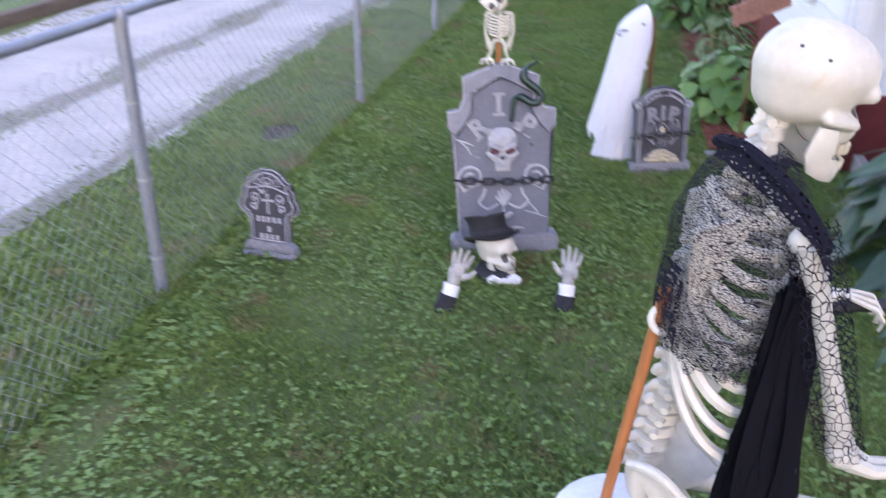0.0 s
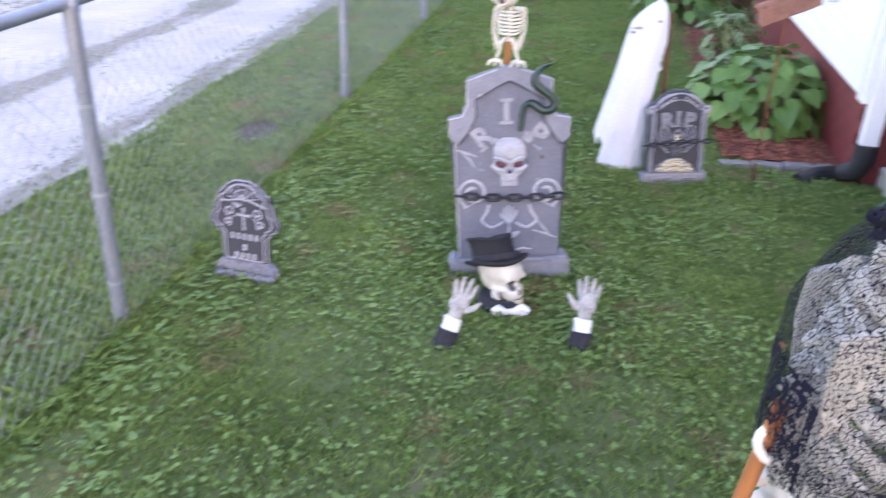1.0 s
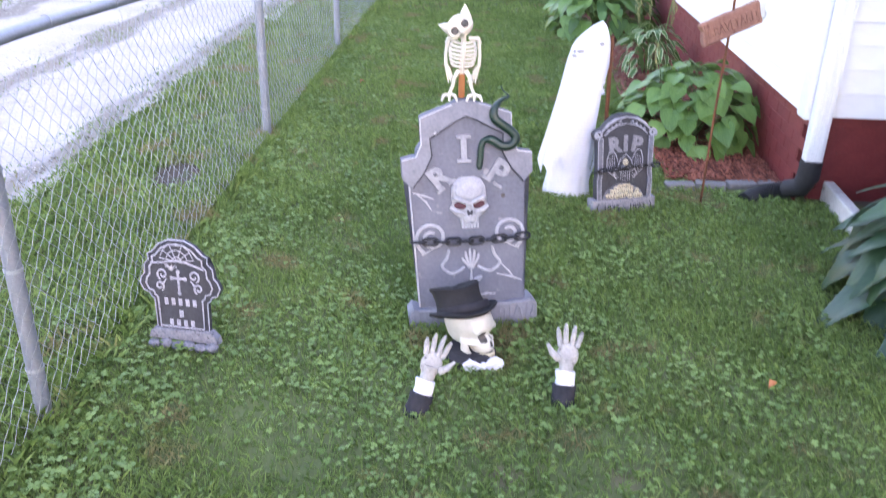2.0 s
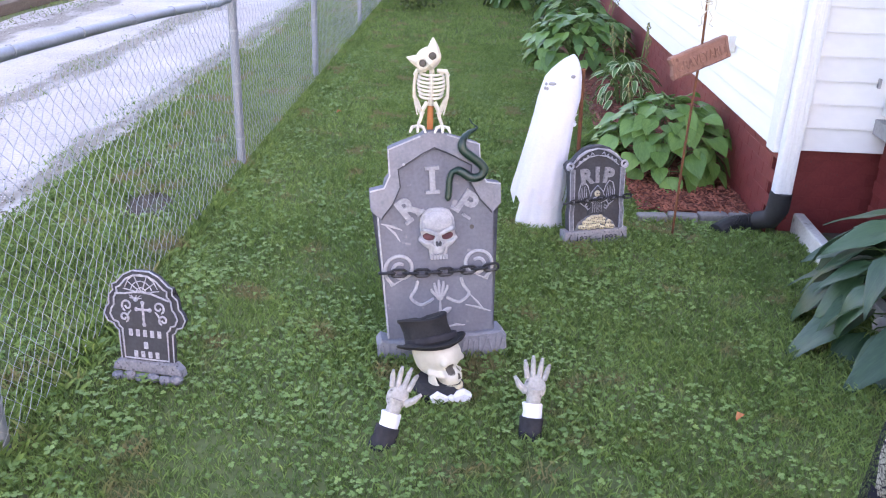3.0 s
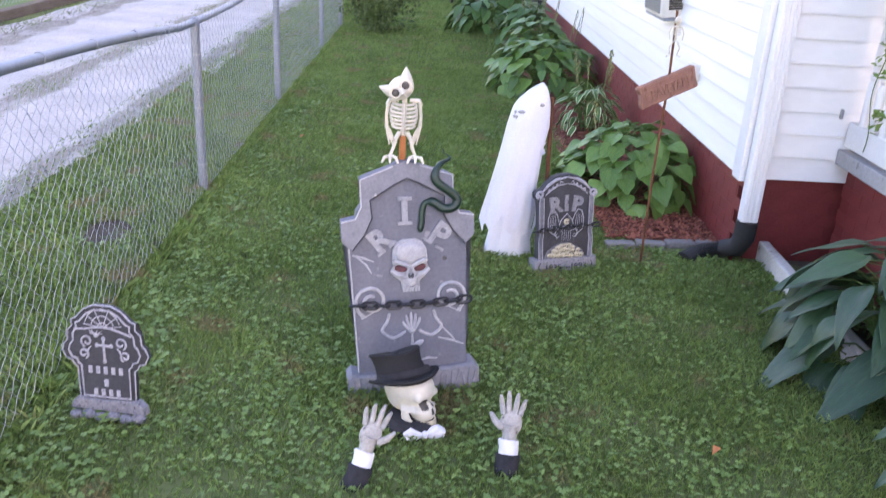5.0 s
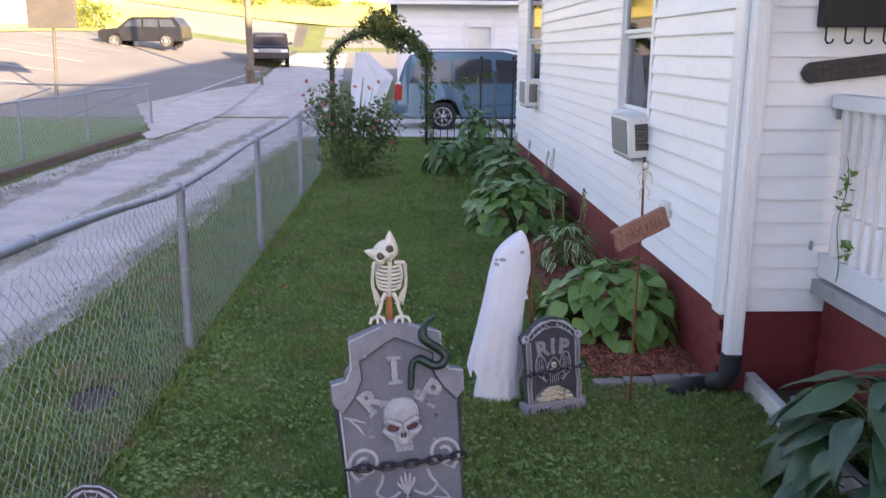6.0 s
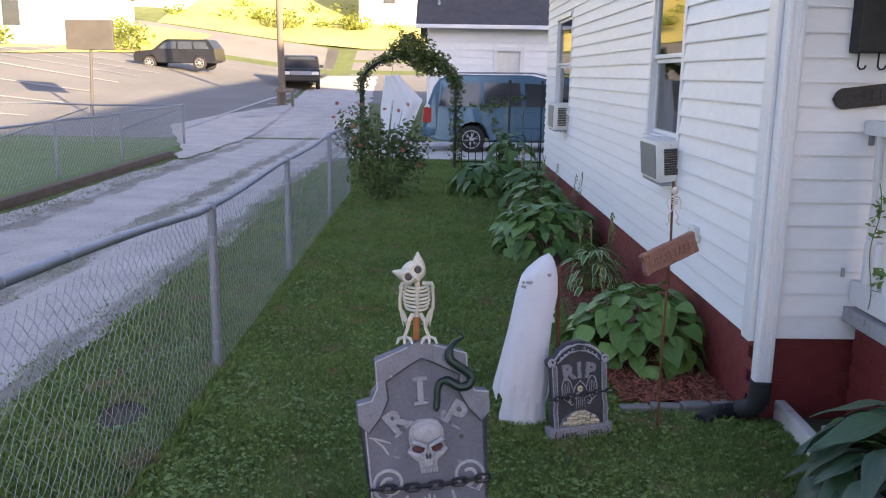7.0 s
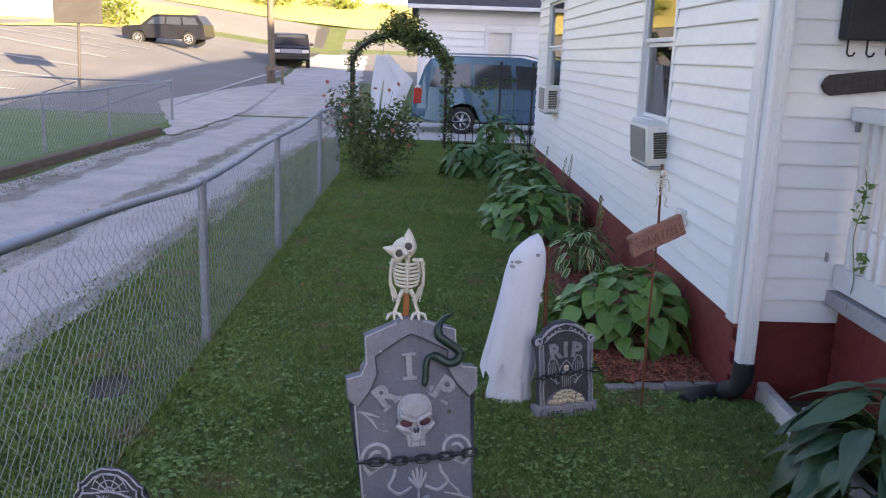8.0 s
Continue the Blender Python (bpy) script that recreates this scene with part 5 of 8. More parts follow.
for sx in (-1, 1):
    owl.tube([(sx * 0.02, 0, 0.222), (sx * 0.054, 0.0, 0.22), (sx * 0.06, 0.004, 0.203)], [0.007, 0.009, 0.01], 8)
    owl.tube([(sx * 0.058, 0.004, 0.208), (sx * 0.064, 0.012, 0.16), (sx * 0.062, 0.014, 0.115)], [0.007, 0.006, 0.007], 8)
    for q in range(4):
        owl.tube([(sx * (0.062 - q * 0.004), 0.012, 0.125 - q * 0.006), (sx * (0.058 - q * 0.008), 0.016, 0.09 - q * 0.008), (sx * (0.05 - q * 0.01), 0.012, 0.05 + q * 0.002)], [0.005, 0.0045, 0.002], 6)
    owl.tube([(sx * 0.014, 0.006, 0.1), (sx * 0.03, -0.01, 0.075), (sx * 0.034, 0.0, 0.045), (sx * 0.047, -0.008, 0.012)], [0.009, 0.008, 0.0065, 0.006], 8)
    for q in range(3):
        owl.tube([(sx * 0.047, -0.008, 0.012), (sx * 0.047 + (q - 1) * 0.021, -0.028, 0.012), (sx * 0.047 + (q - 1) * 0.03, -0.04, -0.006)], [0.007, 0.007, 0.004], 6)
    owl.tube([(sx * 0.036, -0.008, 0.012), (sx * 0.04, 0.014, 0.006)], [0.006, 0.003], 6)
owl.slot = 2
owl.box((0, 0.024, 0.07), (0.024, 0.014, 0.16), ch=0.003)
owl_at = big_m @ Vector((-0.01, 0.012, 0.9))
solid("owl_skeleton", owl, [M["owlbone"], M["socket"], M["wood"]], "cream plastic owl skeleton perched on the tombstone", "decoration", m=Matrix.Translation(owl_at) @ Matrix.Rotation(radians(4), 4, "Z") @ Matrix.Scale(0.98, 4), smooth=True)

# rubber snake
b = Build()
path = [(0.142, 0.02, 0.93), (0.15, 0.016, 0.912), (0.168, 0.01, 0.893), (0.132, -0.004, 0.878), (0.106, -0.028, 0.853), (0.105, -0.034, 0.82), (0.134, -0.034, 0.793), (0.168, -0.033, 0.766), (0.183, -0.034, 0.74), (0.166, -0.034, 0.715), (0.131, -0.03, 0.713), (0.093, -0.02, 0.738), (0.064, -0.012, 0.732), (0.052, -0.012, 0.698), (0.05, -0.012, 0.665), (0.043, -0.014, 0.634)]
fine = []
for i in range(len(path) - 1):
    p0, p1, p2, p3 = [Vector(path[max(0, min(len(path) - 1, i + k))]) for k in (-1, 0, 1, 2)]
    for t in (0, 0.25, 0.5, 0.75):
        fine.append(0.5 * ((2 * p1) + (p2 - p0) * t + (2 * p0 - 5 * p1 + 4 * p2 - p3) * t * t + (3 * p1 - p0 - 3 * p2 + p3) * t ** 3))
n = len(fine)
b.tube(fine, [0.0025 + 0.0145 * min(1.0, max(0.0, i / n - 0.1) * 5) * (1 if i < n - 14 else 0.66) for i in range(n)], 10)
b.ball(fine[-1], (0.011, 0.008, 0.017), nu=10, nv=7)
solid("toy_snake", b, M["snake"], "dark green rubber snake draped over the tombstone", "toy snake", m=big_m, smooth=True)

# RIP tombstone
rip = thing("small_tombstone", "black tombstone with pale border and dates", "tombstone", m=standing(1.012, 1.296, 15.5, 8, -1), group="small tombstones")
half = [(0.148, 0.06), (0.152, 0.16), (0.146, 0.2), (0.152, 0.37), (0.168, 0.39), (0.172, 0.415), (0.155, 0.432), (0.13, 0.44), (0.105, 0.468), (0.07, 0.498), (0.03, 0.512)]
b = Build()
b.plate(rough_outline(mirror(half), rng, 0.001, 0.03), 0.0, 0.05, 0.006)
part("slab", b, M["black"], rip)
for sgn in (1, -1):
    b = Build()
    b.plate([(sgn * x, z) for x, z in [(0.148, 0.06), (0.152, 0.16), (0.146, 0.2), (0.152, 0.37), (0.15, 0.395), (0.128, 0.395), (0.126, 0.2), (0.132, 0.17), (0.128, 0.06)]], -0.012, 0.001, 0.004)
    part("side_border", b, M["dimbrush"], rip)
    b = Build()
    b.tube([(sgn * x, -0.012, z) for x, z in [(0.149, 0.07), (0.153, 0.16), (0.147, 0.2), (0.153, 0.37), (0.149, 0.394), (0.128, 0.394), (0.126, 0.2), (0.132, 0.17), (0.128, 0.07)]], 0.0022, 5)
    part("border_line", b, M["whitebrush"], rip)
b = Build()
for sgn in (1, -1):
    relief_line(b, spiral(sgn * 0.148, 0.41, 0.022, 1.3, sgn, -0.004, 22), 0.0065)
    relief_line(b, [(sgn * 0.135, -0.004, 0.425), (sgn * 0.1, -0.004, 0.462), (sgn * 0.06, -0.004, 0.486), (0, -0.004, 0.498)], 0.008)
    relief_line(b, [(sgn * 0.12, -0.004, 0.405), (sgn * 0.085, -0.004, 0.435), (sgn * 0.05, -0.004, 0.455), (0, -0.004, 0.463)], 0.005)
    for k in range(4):
        relief_line(b, [(sgn * (0.022 + k * 0.022), -0.004, 0.468 - k * 0.012), (sgn * (0.034 + k * 0.022), -0.006, 0.478 - k * 0.014), (sgn * (0.042 + k * 0.022), -0.004, 0.458 - k * 0.014)], 0.005)
part("scroll_top", b, M["whitebrush"], rip)
b = Build()
b.plate(rough_outline([(-0.18, -0.03), (0.18, -0.03), (0.176, 0.068), (-0.176, 0.066)], rng, 0.0015, 0.03), -0.018, 0.06, 0.006)
part("plinth", b, M["fadedbrush"], rip, "grey base with carved dates")
for ch, x, r in (("R", -0.062, -8), ("I", 0.0, 0), ("P", 0.062, 8)):
    t = text_build(ch, 0.078, 0.014, 1.0, 0.005)
    mm = Matrix.Translation((x, -0.003, 0.362 - abs(x) * 0.1)) @ Matrix.Rotation(radians(r), 4, "Y")
    t.v = [tuple(mm @ Vector(p)) for p in t.v]
    part("letter", t, M["fadedbrush"], rip)
t = text_build("1835—1893", 0.034, 0.006)
mm = Matrix.Translation((0, -0.0195, 0.022))
t.v = [tuple(mm @ Vector(p)) for p in t.v]
part("dates", t, M["black"], rip)
for sgn in (-1, 1):
    b = Build()
    relief_line(b, [(sgn * 0.14, -0.019, 0.05), (sgn * 0.152, -0.019, 0.03), (sgn * 0.142, -0.019, 0.005)], 0.003)
    part("flourish", b, M["black"], rip)
b = Build()
for sgn in (-1, 1):
    relief_line(b, [(sgn * 0.03, -0.003, 0.205), (sgn * 0.06, -0.004, 0.19), (sgn * 0.098, -0.004, 0.22), (sgn * 0.1, -0.004, 0.275), (sgn * 0.088, -0.004, 0.318), (sgn * 0.068, -0.004, 0.326), (sgn * 0.05, -0.004, 0.30), (sgn * 0.034, -0.003, 0.25)], 0.003)
    for k in range(4):
        relief_line(b, [(sgn * (0.05 + k * 0.01), -0.003, 0.215), (sgn * (0.056 + k * 0.011), -0.004, 0.25), (sgn * (0.062 + k * 0.008), -0.003, 0.305 - k * 0.004)], 0.0018)
part("wings_relief", b, M["whitebrush"], rip)
b = Build()
b.plate([(-0.05, 0.15), (0.05, 0.15), (0.04, 0.25), (0.0, 0.305), (-0.04, 0.25)], -0.012, 0.0, 0.006)
part("reaper_cloak", b, M["black"], rip, "dark hooded cloak in relief")
b = Build()
b.tube([(-0.044, -0.013, 0.235), (-0.03, -0.014, 0.275), (0.0, -0.015, 0.306), (0.03, -0.014, 0.275), (0.044, -0.013, 0.235), (0.0, -0.014, 0.243)], 0.0032, 5, closed=True)
for sgn in (-1, 1):
    relief_line(b, [(sgn * 0.02, -0.012, 0.21), (sgn * 0.05, -0.014, 0.225), (sgn * 0.066, -0.012, 0.2), (sgn * 0.05, -0.012, 0.178), (sgn * 0.038, -0.012, 0.188)], 0.0042)
for k in range(5):
    relief_line(b, [((k - 2) * 0.011, -0.013, 0.225), ((k - 2) * 0.012, -0.014, 0.19), ((k - 2) * 0.012, -0.013, 0.16)], 0.0014)
part("cloak_outline", b, M["whitebrush"], rip)
b = Build()
b.ball((0, -0.012, 0.262), (0.016, 0.012, 0.018), nu=10, nv=7)
b.slot = 1
for sgn in (-1, 1):
    b.ball((sgn * 0.006, -0.023, 0.264), (0.004, 0.003, 0.004), nu=6, nv=5)
part("reaper_relief", b, [M["creampaint"], M["socket"]], rip, "pale hooded figure relief", smooth=True)
b = Build()
b.plate([(-0.118, 0.066), (0.118, 0.066), (0.098, 0.105), (0.05, 0.135), (0.0, 0.152), (-0.05, 0.14), (-0.1, 0.108)], -0.004, 0.0, 0.003)
part("mound", b, M["dimbrush"], rip)
b = Build()
for i in range(19):
    row = 0 if i < 8 else 1 if i < 14 else 2
    x = (-0.088 + i * 0.025, -0.07 + (i - 8) * 0.028, -0.045 + (i - 14) * 0.022)[row] + rng.uniform(-0.005, 0.005)
    z = 0.08 + row * 0.022 + rng.uniform(-0.004, 0.005) + (0.008 if abs(x) < 0.03 else 0)
    b.slot = 0
    b.ball((x, -0.01, z), (rng.uniform(0.013, 0.019), 0.011, rng.uniform(0.011, 0.015)), nu=10, nv=7)
    b.slot = 1
    for sgn in (-1, 1):
        b.ball((x + sgn * 0.006, -0.0205, z), (0.003, 0.003, 0.0035), nu=6, nv=4)
part("skull_pile_relief", b, [M["creampaint"], M["socket"]], rip, "heap of small cream skulls in relief", smooth=True)
chain_across(standing(1.012, 1.296, 15.5, 8, -1), -0.165, 0.165, 0.222, 0.24, -0.004, 0.024, "thin black plastic chain across the black tombstone", -0.016)

# web-topped tombstone
bar = thing("small_tombstone", "small black tombstone with spider web and cross", "tombstone", m=standing(-0.826, -0.255, -9.5, 6, -2) @ Matrix.Diagonal((0.95, 1, 1, 1)), group="small tombstones")
half = [(0.112, 0.06), (0.114, 0.19), (0.128, 0.2), (0.134, 0.215), (0.158, 0.222), (0.172, 0.25), (0.162, 0.275), (0.148, 0.29), (0.145, 0.325), (0.125, 0.345), (0.127, 0.368), (0.11, 0.374), (0.075, 0.408), (0.035, 0.426)]
out = mirror(half)
b = Build()
b.plate(rough_outline(out, rng, 0.0015, 0.025), 0.004, 0.022, 0.004)
part("slab", b, M["black"], bar)
b = Build()
b.tube([(x * 0.985, 0.004, z) for x, z in out], 0.0032, 5, closed=True)
part("brushed_rim", b, M["whitebrush"], bar, "white brushed edge")
inner = [(x * 0.86 if abs(x) > 0.13 else x * 0.87, 0.075 + (z - 0.06) * 0.93) for x, z in out]
b = Build()
b.plate([(x * 0.985, z * 0.99 + 0.002) for x, z in inner], 0.0, 0.006, 0.0)
part("face", b, M["black"], bar)
b = Build()
ring = [(x * 0.95, -0.001, 0.085 + (z - 0.075) * 0.955) for x, z in inner]
b.tube(ring, 0.0038, 5, closed=True)
part("inner_line", b, M["whitebrush"], bar)
b = Build()
for k, r in enumerate((0.02, 0.045, 0.07)):
    b = Build()
    b.tube([(x, -0.001, z) for x, z in arc(0, 0.345, r, 15, 165, 7)], 0.0022, 5)
    part("web_strand", b, M["whitebrush"], bar)
for a in (10, 40, 70, 110, 140, 170):
    b = Build()
    b.tube([(0, -0.001, 0.345), (0.075 * math.cos(radians(a)), -0.001, 0.345 + 0.066 * math.sin(radians(a)))], 0.0022, 5)
    part("web_strand", b, M["whitebrush"], bar)
b = Build()
b.tube([(x, -0.002, z) for x, z in [(-0.112, 0.335), (-0.07, 0.338), (-0.03, 0.346), (0.0, 0.348), (0.04, 0.344), (0.08, 0.332), (0.11, 0.322)]], 0.004, 5)
part("arched_line", b, M["whitebrush"], bar)
b = Build()
b.ball((-0.028, -0.001, 0.318), (0.011, 0.005, 0.009), nu=8, nv=6)
for k in range(8):
    a = math.pi * (k / 7)
    b.tube([(-0.028, -0.001, 0.318), (-0.028 + 0.026 * math.cos(a), -0.002, 0.318 + 0.016 * (1 if k % 2 else 0.4))], 0.0018, 4)
part("spider", b, M["whitebrush"], bar)
b = Build()
b.tube([(0, -0.001, 0.222), (0, -0.002, 0.305)], 0.0048, 6)
b.tube([(-0.026, -0.001, 0.28), (0.026, -0.001, 0.28)], 0.0048, 6)
for p in ((0, 0.222), (0, 0.306), (-0.028, 0.28), (0.028, 0.28)):
    b.ball((p[0], -0.001, p[1]), (0.0085, 0.004, 0.0085), nu=8, nv=6)
part("cross", b, M["whitebrush"], bar)
for sgn in (-1, 1):
    b = Build()
    relief_line(b, spiral(sgn * 0.066, 0.292, 0.024, 1.2, sgn, -0.001, 20), 0.004)
    relief_line(b, spiral(sgn * 0.082, 0.245, 0.02, 1.2, -sgn, -0.001, 20), 0.004)
    relief_line(b, [(sgn * 0.05, -0.001, 0.275), (sgn * 0.062, -0.001, 0.262), (sgn * 0.07, -0.001, 0.24)], 0.004)
    part("scroll", b, M["whitebrush"], bar)
# the carved lines become plain bars
for z, w, h in ((0.187, 0.15, 0.027), (0.14, 0.034, 0.027), (0.103, 0.12, 0.025)):
    k = max(1, round(w / 0.03))
    for i in range(k):
        b = Build()
        b.box((-w / 2 + (i + 0.5) * w / k, -0.001, z), (w / k * 0.5, 0.005, h), ch=0.0015)
        part("letter_bar", b, M["whitebrush"], bar)
b = Build()
b.plate(rough_outline([(-0.148, 0.035), (0.15, 0.03), (0.145, 0.055), (0.118, 0.078), (-0.12, 0.078), (-0.138, 0.06)], rng, 0.002, 0.02), -0.012, 0.026, 0.005)
part("plinth", b, M["dimbrush"], bar)
for i in range(6):
    b = Build()
    seed = i * 3.7
    b.ball((-0.122 + i * 0.049, -0.012, 0.012 + 0.006 * (i % 2)), (0.028, 0.018, 0.02), nu=10, nv=7, warp=lambda p: p * (1 + 0.2 * noise.noise(p * 2 + Vector((seed, 0, 0)))))
    part("base_stone", b, M["dimbrush"], bar, smooth=True)

# ---------------------------------------------------------------- buried gentleman: head, hat and forearms
def skull_shell(nu=88, nv=62):
    """A cranium with brows, cheekbones, upper jaw, eye sockets and nose hollow; returns points, faces and which lie in hollows."""
    a = np.pi * (np.arange(nv) + 0.5) / nv
    g = 2 * np.pi * np.arange(nu) / nu
    d = np.stack([np.outer(np.sin(a), np.cos(g)), np.outer(np.cos(a), np.ones(nu)), np.outer(np.sin(a), np.sin(g))], -1).reshape(-1, 3)
    mid = np.array([0.0, -0.012, 0.012])

    def egg(p, c, r):
        r = np.array(r)
        q = np.linalg.norm((p - np.array(c)) / r, axis=1)
        return (q - 1) * r.min()

    def rod(p, u, v, r):
        u, v = np.array(u), np.array(v)
        t = np.clip(((p - u) @ (v - u)) / ((v - u) @ (v - u)), 0, 1)
        return np.linalg.norm(p - u - t[:, None] * (v - u), axis=1) - r

    def join(f, h, k):
        t = np.clip(0.5 + 0.5 * (h - f) / k, 0, 1)
        return h * (1 - t) + f * t - k * t * (1 - t)

    def hollows(p):
        e = np.minimum(egg(p, (-0.031, -0.086, 0.001), (0.023, 0.03, 0.021)), egg(p, (0.031, -0.086, 0.001), (0.023, 0.03, 0.021)))
        return np.minimum(e, rod(p, (0, -0.098, -0.014), (0, -0.1, -0.034), 0.0105))

    def field(p):
        f = egg(p, (0, 0.016, 0.045), (0.071, 0.088, 0.070))
        f = join(f, egg(p, (0, -0.035, 0.045), (0.056, 0.05, 0.05)), 0.02)
        f = join(f, egg(p, (0, 0.02, -0.005), (0.052, 0.066, 0.036)), 0.02)
        f = join(f, egg(p, (0, -0.046, -0.034), (0.042, 0.046, 0.038)), 0.016)
        f = join(f, rod(p, (-0.046, -0.064, 0.026), (0.046, -0.064, 0.026), 0.013), 0.012)
        for sx in (-1, 1):
            f = join(f, rod(p, (sx * 0.046, -0.058, -0.022), (sx * 0.06, -0.004, -0.016), 0.008), 0.014)
            f = -join(-f, egg(p, (sx * 0.088, -0.03, 0.004), (0.026, 0.032, 0.026)), 0.012)
        return -join(-f, hollows(p), 0.006)

    r = np.full(len(d), 0.16)
    for _ in range(60):
        r = np.maximum(r - np.clip(field(mid + d * r[:, None]) * 0.6, -0.01, 0.01), 0.02)
    p = mid + d * r[:, None]
    faces = [(i * nu + j, i * nu + (j + 1) % nu, (i + 1) * nu + (j + 1) % nu, (i + 1) * nu + j) for i in range(nv - 1) for j in range(nu)]
    faces += [tuple(range(nu)), tuple((nv - 1) * nu + j for j in range(nu))]
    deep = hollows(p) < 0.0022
    return [Vector(q) for q in p.tolist()], faces, deep


SKULL = skull_shell()


def skull_build(b, m, jaw=0.0):
    """A skull about 0.2 m long that looks along -y, crown up; slots: bone, sockets, teeth."""
    pts, faces, deep = SKULL
    at = [m @ p for p in pts]
    b.slot = 0
    first = len(b.mi)
    b.add(at, faces)
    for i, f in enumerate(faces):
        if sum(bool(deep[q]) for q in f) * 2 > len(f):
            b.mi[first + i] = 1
    # lower jaw: an upright band swept from hinge to hinge
    line = [(0.056, -0.012, -0.016, 0.015), (0.057, -0.012, -0.035, 0.020), (0.055, -0.014, -0.056, 0.024), (0.05, -0.022, -0.074, 0.023), (0.042, -0.044, -0.085, 0.019), (0.028, -0.068, -0.091, 0.018), (0.012, -0.082, -0.095, 0.019)]
    line = line + [(-x, y, z, h) for x, y, z, h in reversed(line)]
    k, n = len(line), 10
    vs = []
    for i, (x, y, z, h) in enumerate(line):
        p, q = Vector(line[max(0, i - 1)][:3]), Vector(line[min(k - 1, i + 1)][:3])
        t = (q - p).normalized()
        side = Vector((x, y + 0.02, 0)).normalized()
        side = (side - t * side.dot(t)).normalized()
        up = t.cross(side)
        vs += [m @ (Vector((x, y, z - jaw)) + side * 0.0075 * math.cos(2 * math.pi * j / n) + up * h * math.sin(2 * math.pi * j / n)) for j in range(n)]
    b.add(vs, [(i * n + j, i * n + (j + 1) % n, (i + 1) * n + (j + 1) % n, (i + 1) * n + j) for i in range(k - 1) for j in range(n)] + [tuple(range(n - 1, -1, -1)), tuple((k - 1) * n + j for j in range(n))])
    b.slot = 2
    for i in range(11):
        a = radians(-75 + 15 * i)
        x, y = 0.033 * math.sin(a), -0.052 - 0.039 * math.cos(a)
        for z in (-0.066, -0.0815 - jaw):
            b.box(m @ Vector((x, y, z)), (0.0092, 0.008, 0.0165), m.to_3x3() @ Matrix.Rotation(a, 3, "Z"), ch=0.002)


def facing(x, y, z, yaw, nod=0.0, tilt=0.0, s=1.0):
    return Matrix.Translation((x, y, z)) @ Matrix.Rotation(radians(yaw), 4, "Z") @ Matrix.Rotation(radians(nod), 4, "X") @ Matrix.Rotation(radians(tilt), 4, "Y") @ Matrix.Scale(s, 4)


head_m = facing(0.246, -0.197, 0.098, 56, -10, 6, 1.03)
b = Build()
skull_build(b, Matrix.Identity(4), 0.0)
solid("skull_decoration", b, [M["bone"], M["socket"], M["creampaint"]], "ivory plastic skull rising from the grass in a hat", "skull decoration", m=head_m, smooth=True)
hat = thing("top_hat", "crumpled black felt top hat on the skull", "hat", m=Matrix.Translation((0.218, -0.172, 0.163)) @ Matrix.Rotation(radians(-15), 4, "Y") @ Matrix.Rotation(radians(-24), 4, "X") @ Matrix.Diagonal((1.12, 1.06, 1.0, 1)))


def dented(prof, n, bend):
    bb = Build()
    bb.lathe(prof, n)
    bb.v = [(x + bend * z + 0.008 * noise.noise(Vector((x, y, z)) * 14), y + 0.01 * noise.noise(Vector((x, y, z)) * 11 + Vector((5, 0, 0))), z + 0.012 * math.sin(math.atan2(y, x) * 2 + 0.6) * (1 if z < 0.02 else 0.6)) for x, y, z in bb.v]
    return bb


part("crown", dented([(0.088, 0.0), (0.083, 0.03), (0.078, 0.06), (0.078, 0.09), (0.082, 0.102), (0.077, 0.108), (0.02, 0.104)], 32, -0.18), M["felt"], hat, smooth=True)
part("brim", dented([(0.086, 0.004), (0.1, -0.004), (0.115, 0.002), (0.119, 0.009), (0.115, 0.014), (0.1, 0.008), (0.086, 0.014)], 36, 0.0), M["felt"], hat, smooth=True)
b = Build()
b.lathe([(0.0875, 0.014), (0.089, 0.02), (0.087, 0.036), (0.085, 0.037)], 32)
part("band", b, M["coat"], hat, smooth=True)
col = thing("shirt_collar", "white shirt collar with bow tie in the grass", "collar", m=Matrix.Translation((0.295, -0.298, 0.004)) @ Matrix.Rotation(radians(10), 4, "Z") @ Matrix.Scale(0.98, 4))
for sx in (-1, 1):
    b = Build()
    b.plate([(sx * 0.008, 0.03), (sx * 0.05, 0.048), (sx * 0.078, 0.03), (sx * 0.07, 0.004), (sx * 0.04, -0.004), (sx * 0.01, 0.012)], -0.02, 0.012, 0.006)
    part("bow_wing", b, M["shirt"], col, smooth=True)
b = Build()
b.ball((0, -0.014, 0.022), (0.014, 0.014, 0.016), nu=10, nv=7)
part("knot", b, M["shirt"], col, smooth=True)
b = Build()
b.lathe([(0.095, -0.02), (0.098, 0.03), (0.08, 0.052), (0.06, 0.05)], 24, Matrix.Translation((-0.035, 0.082, 0)))
part("coat_collar", b, M["coat"], col, "black coat collar", smooth=True)


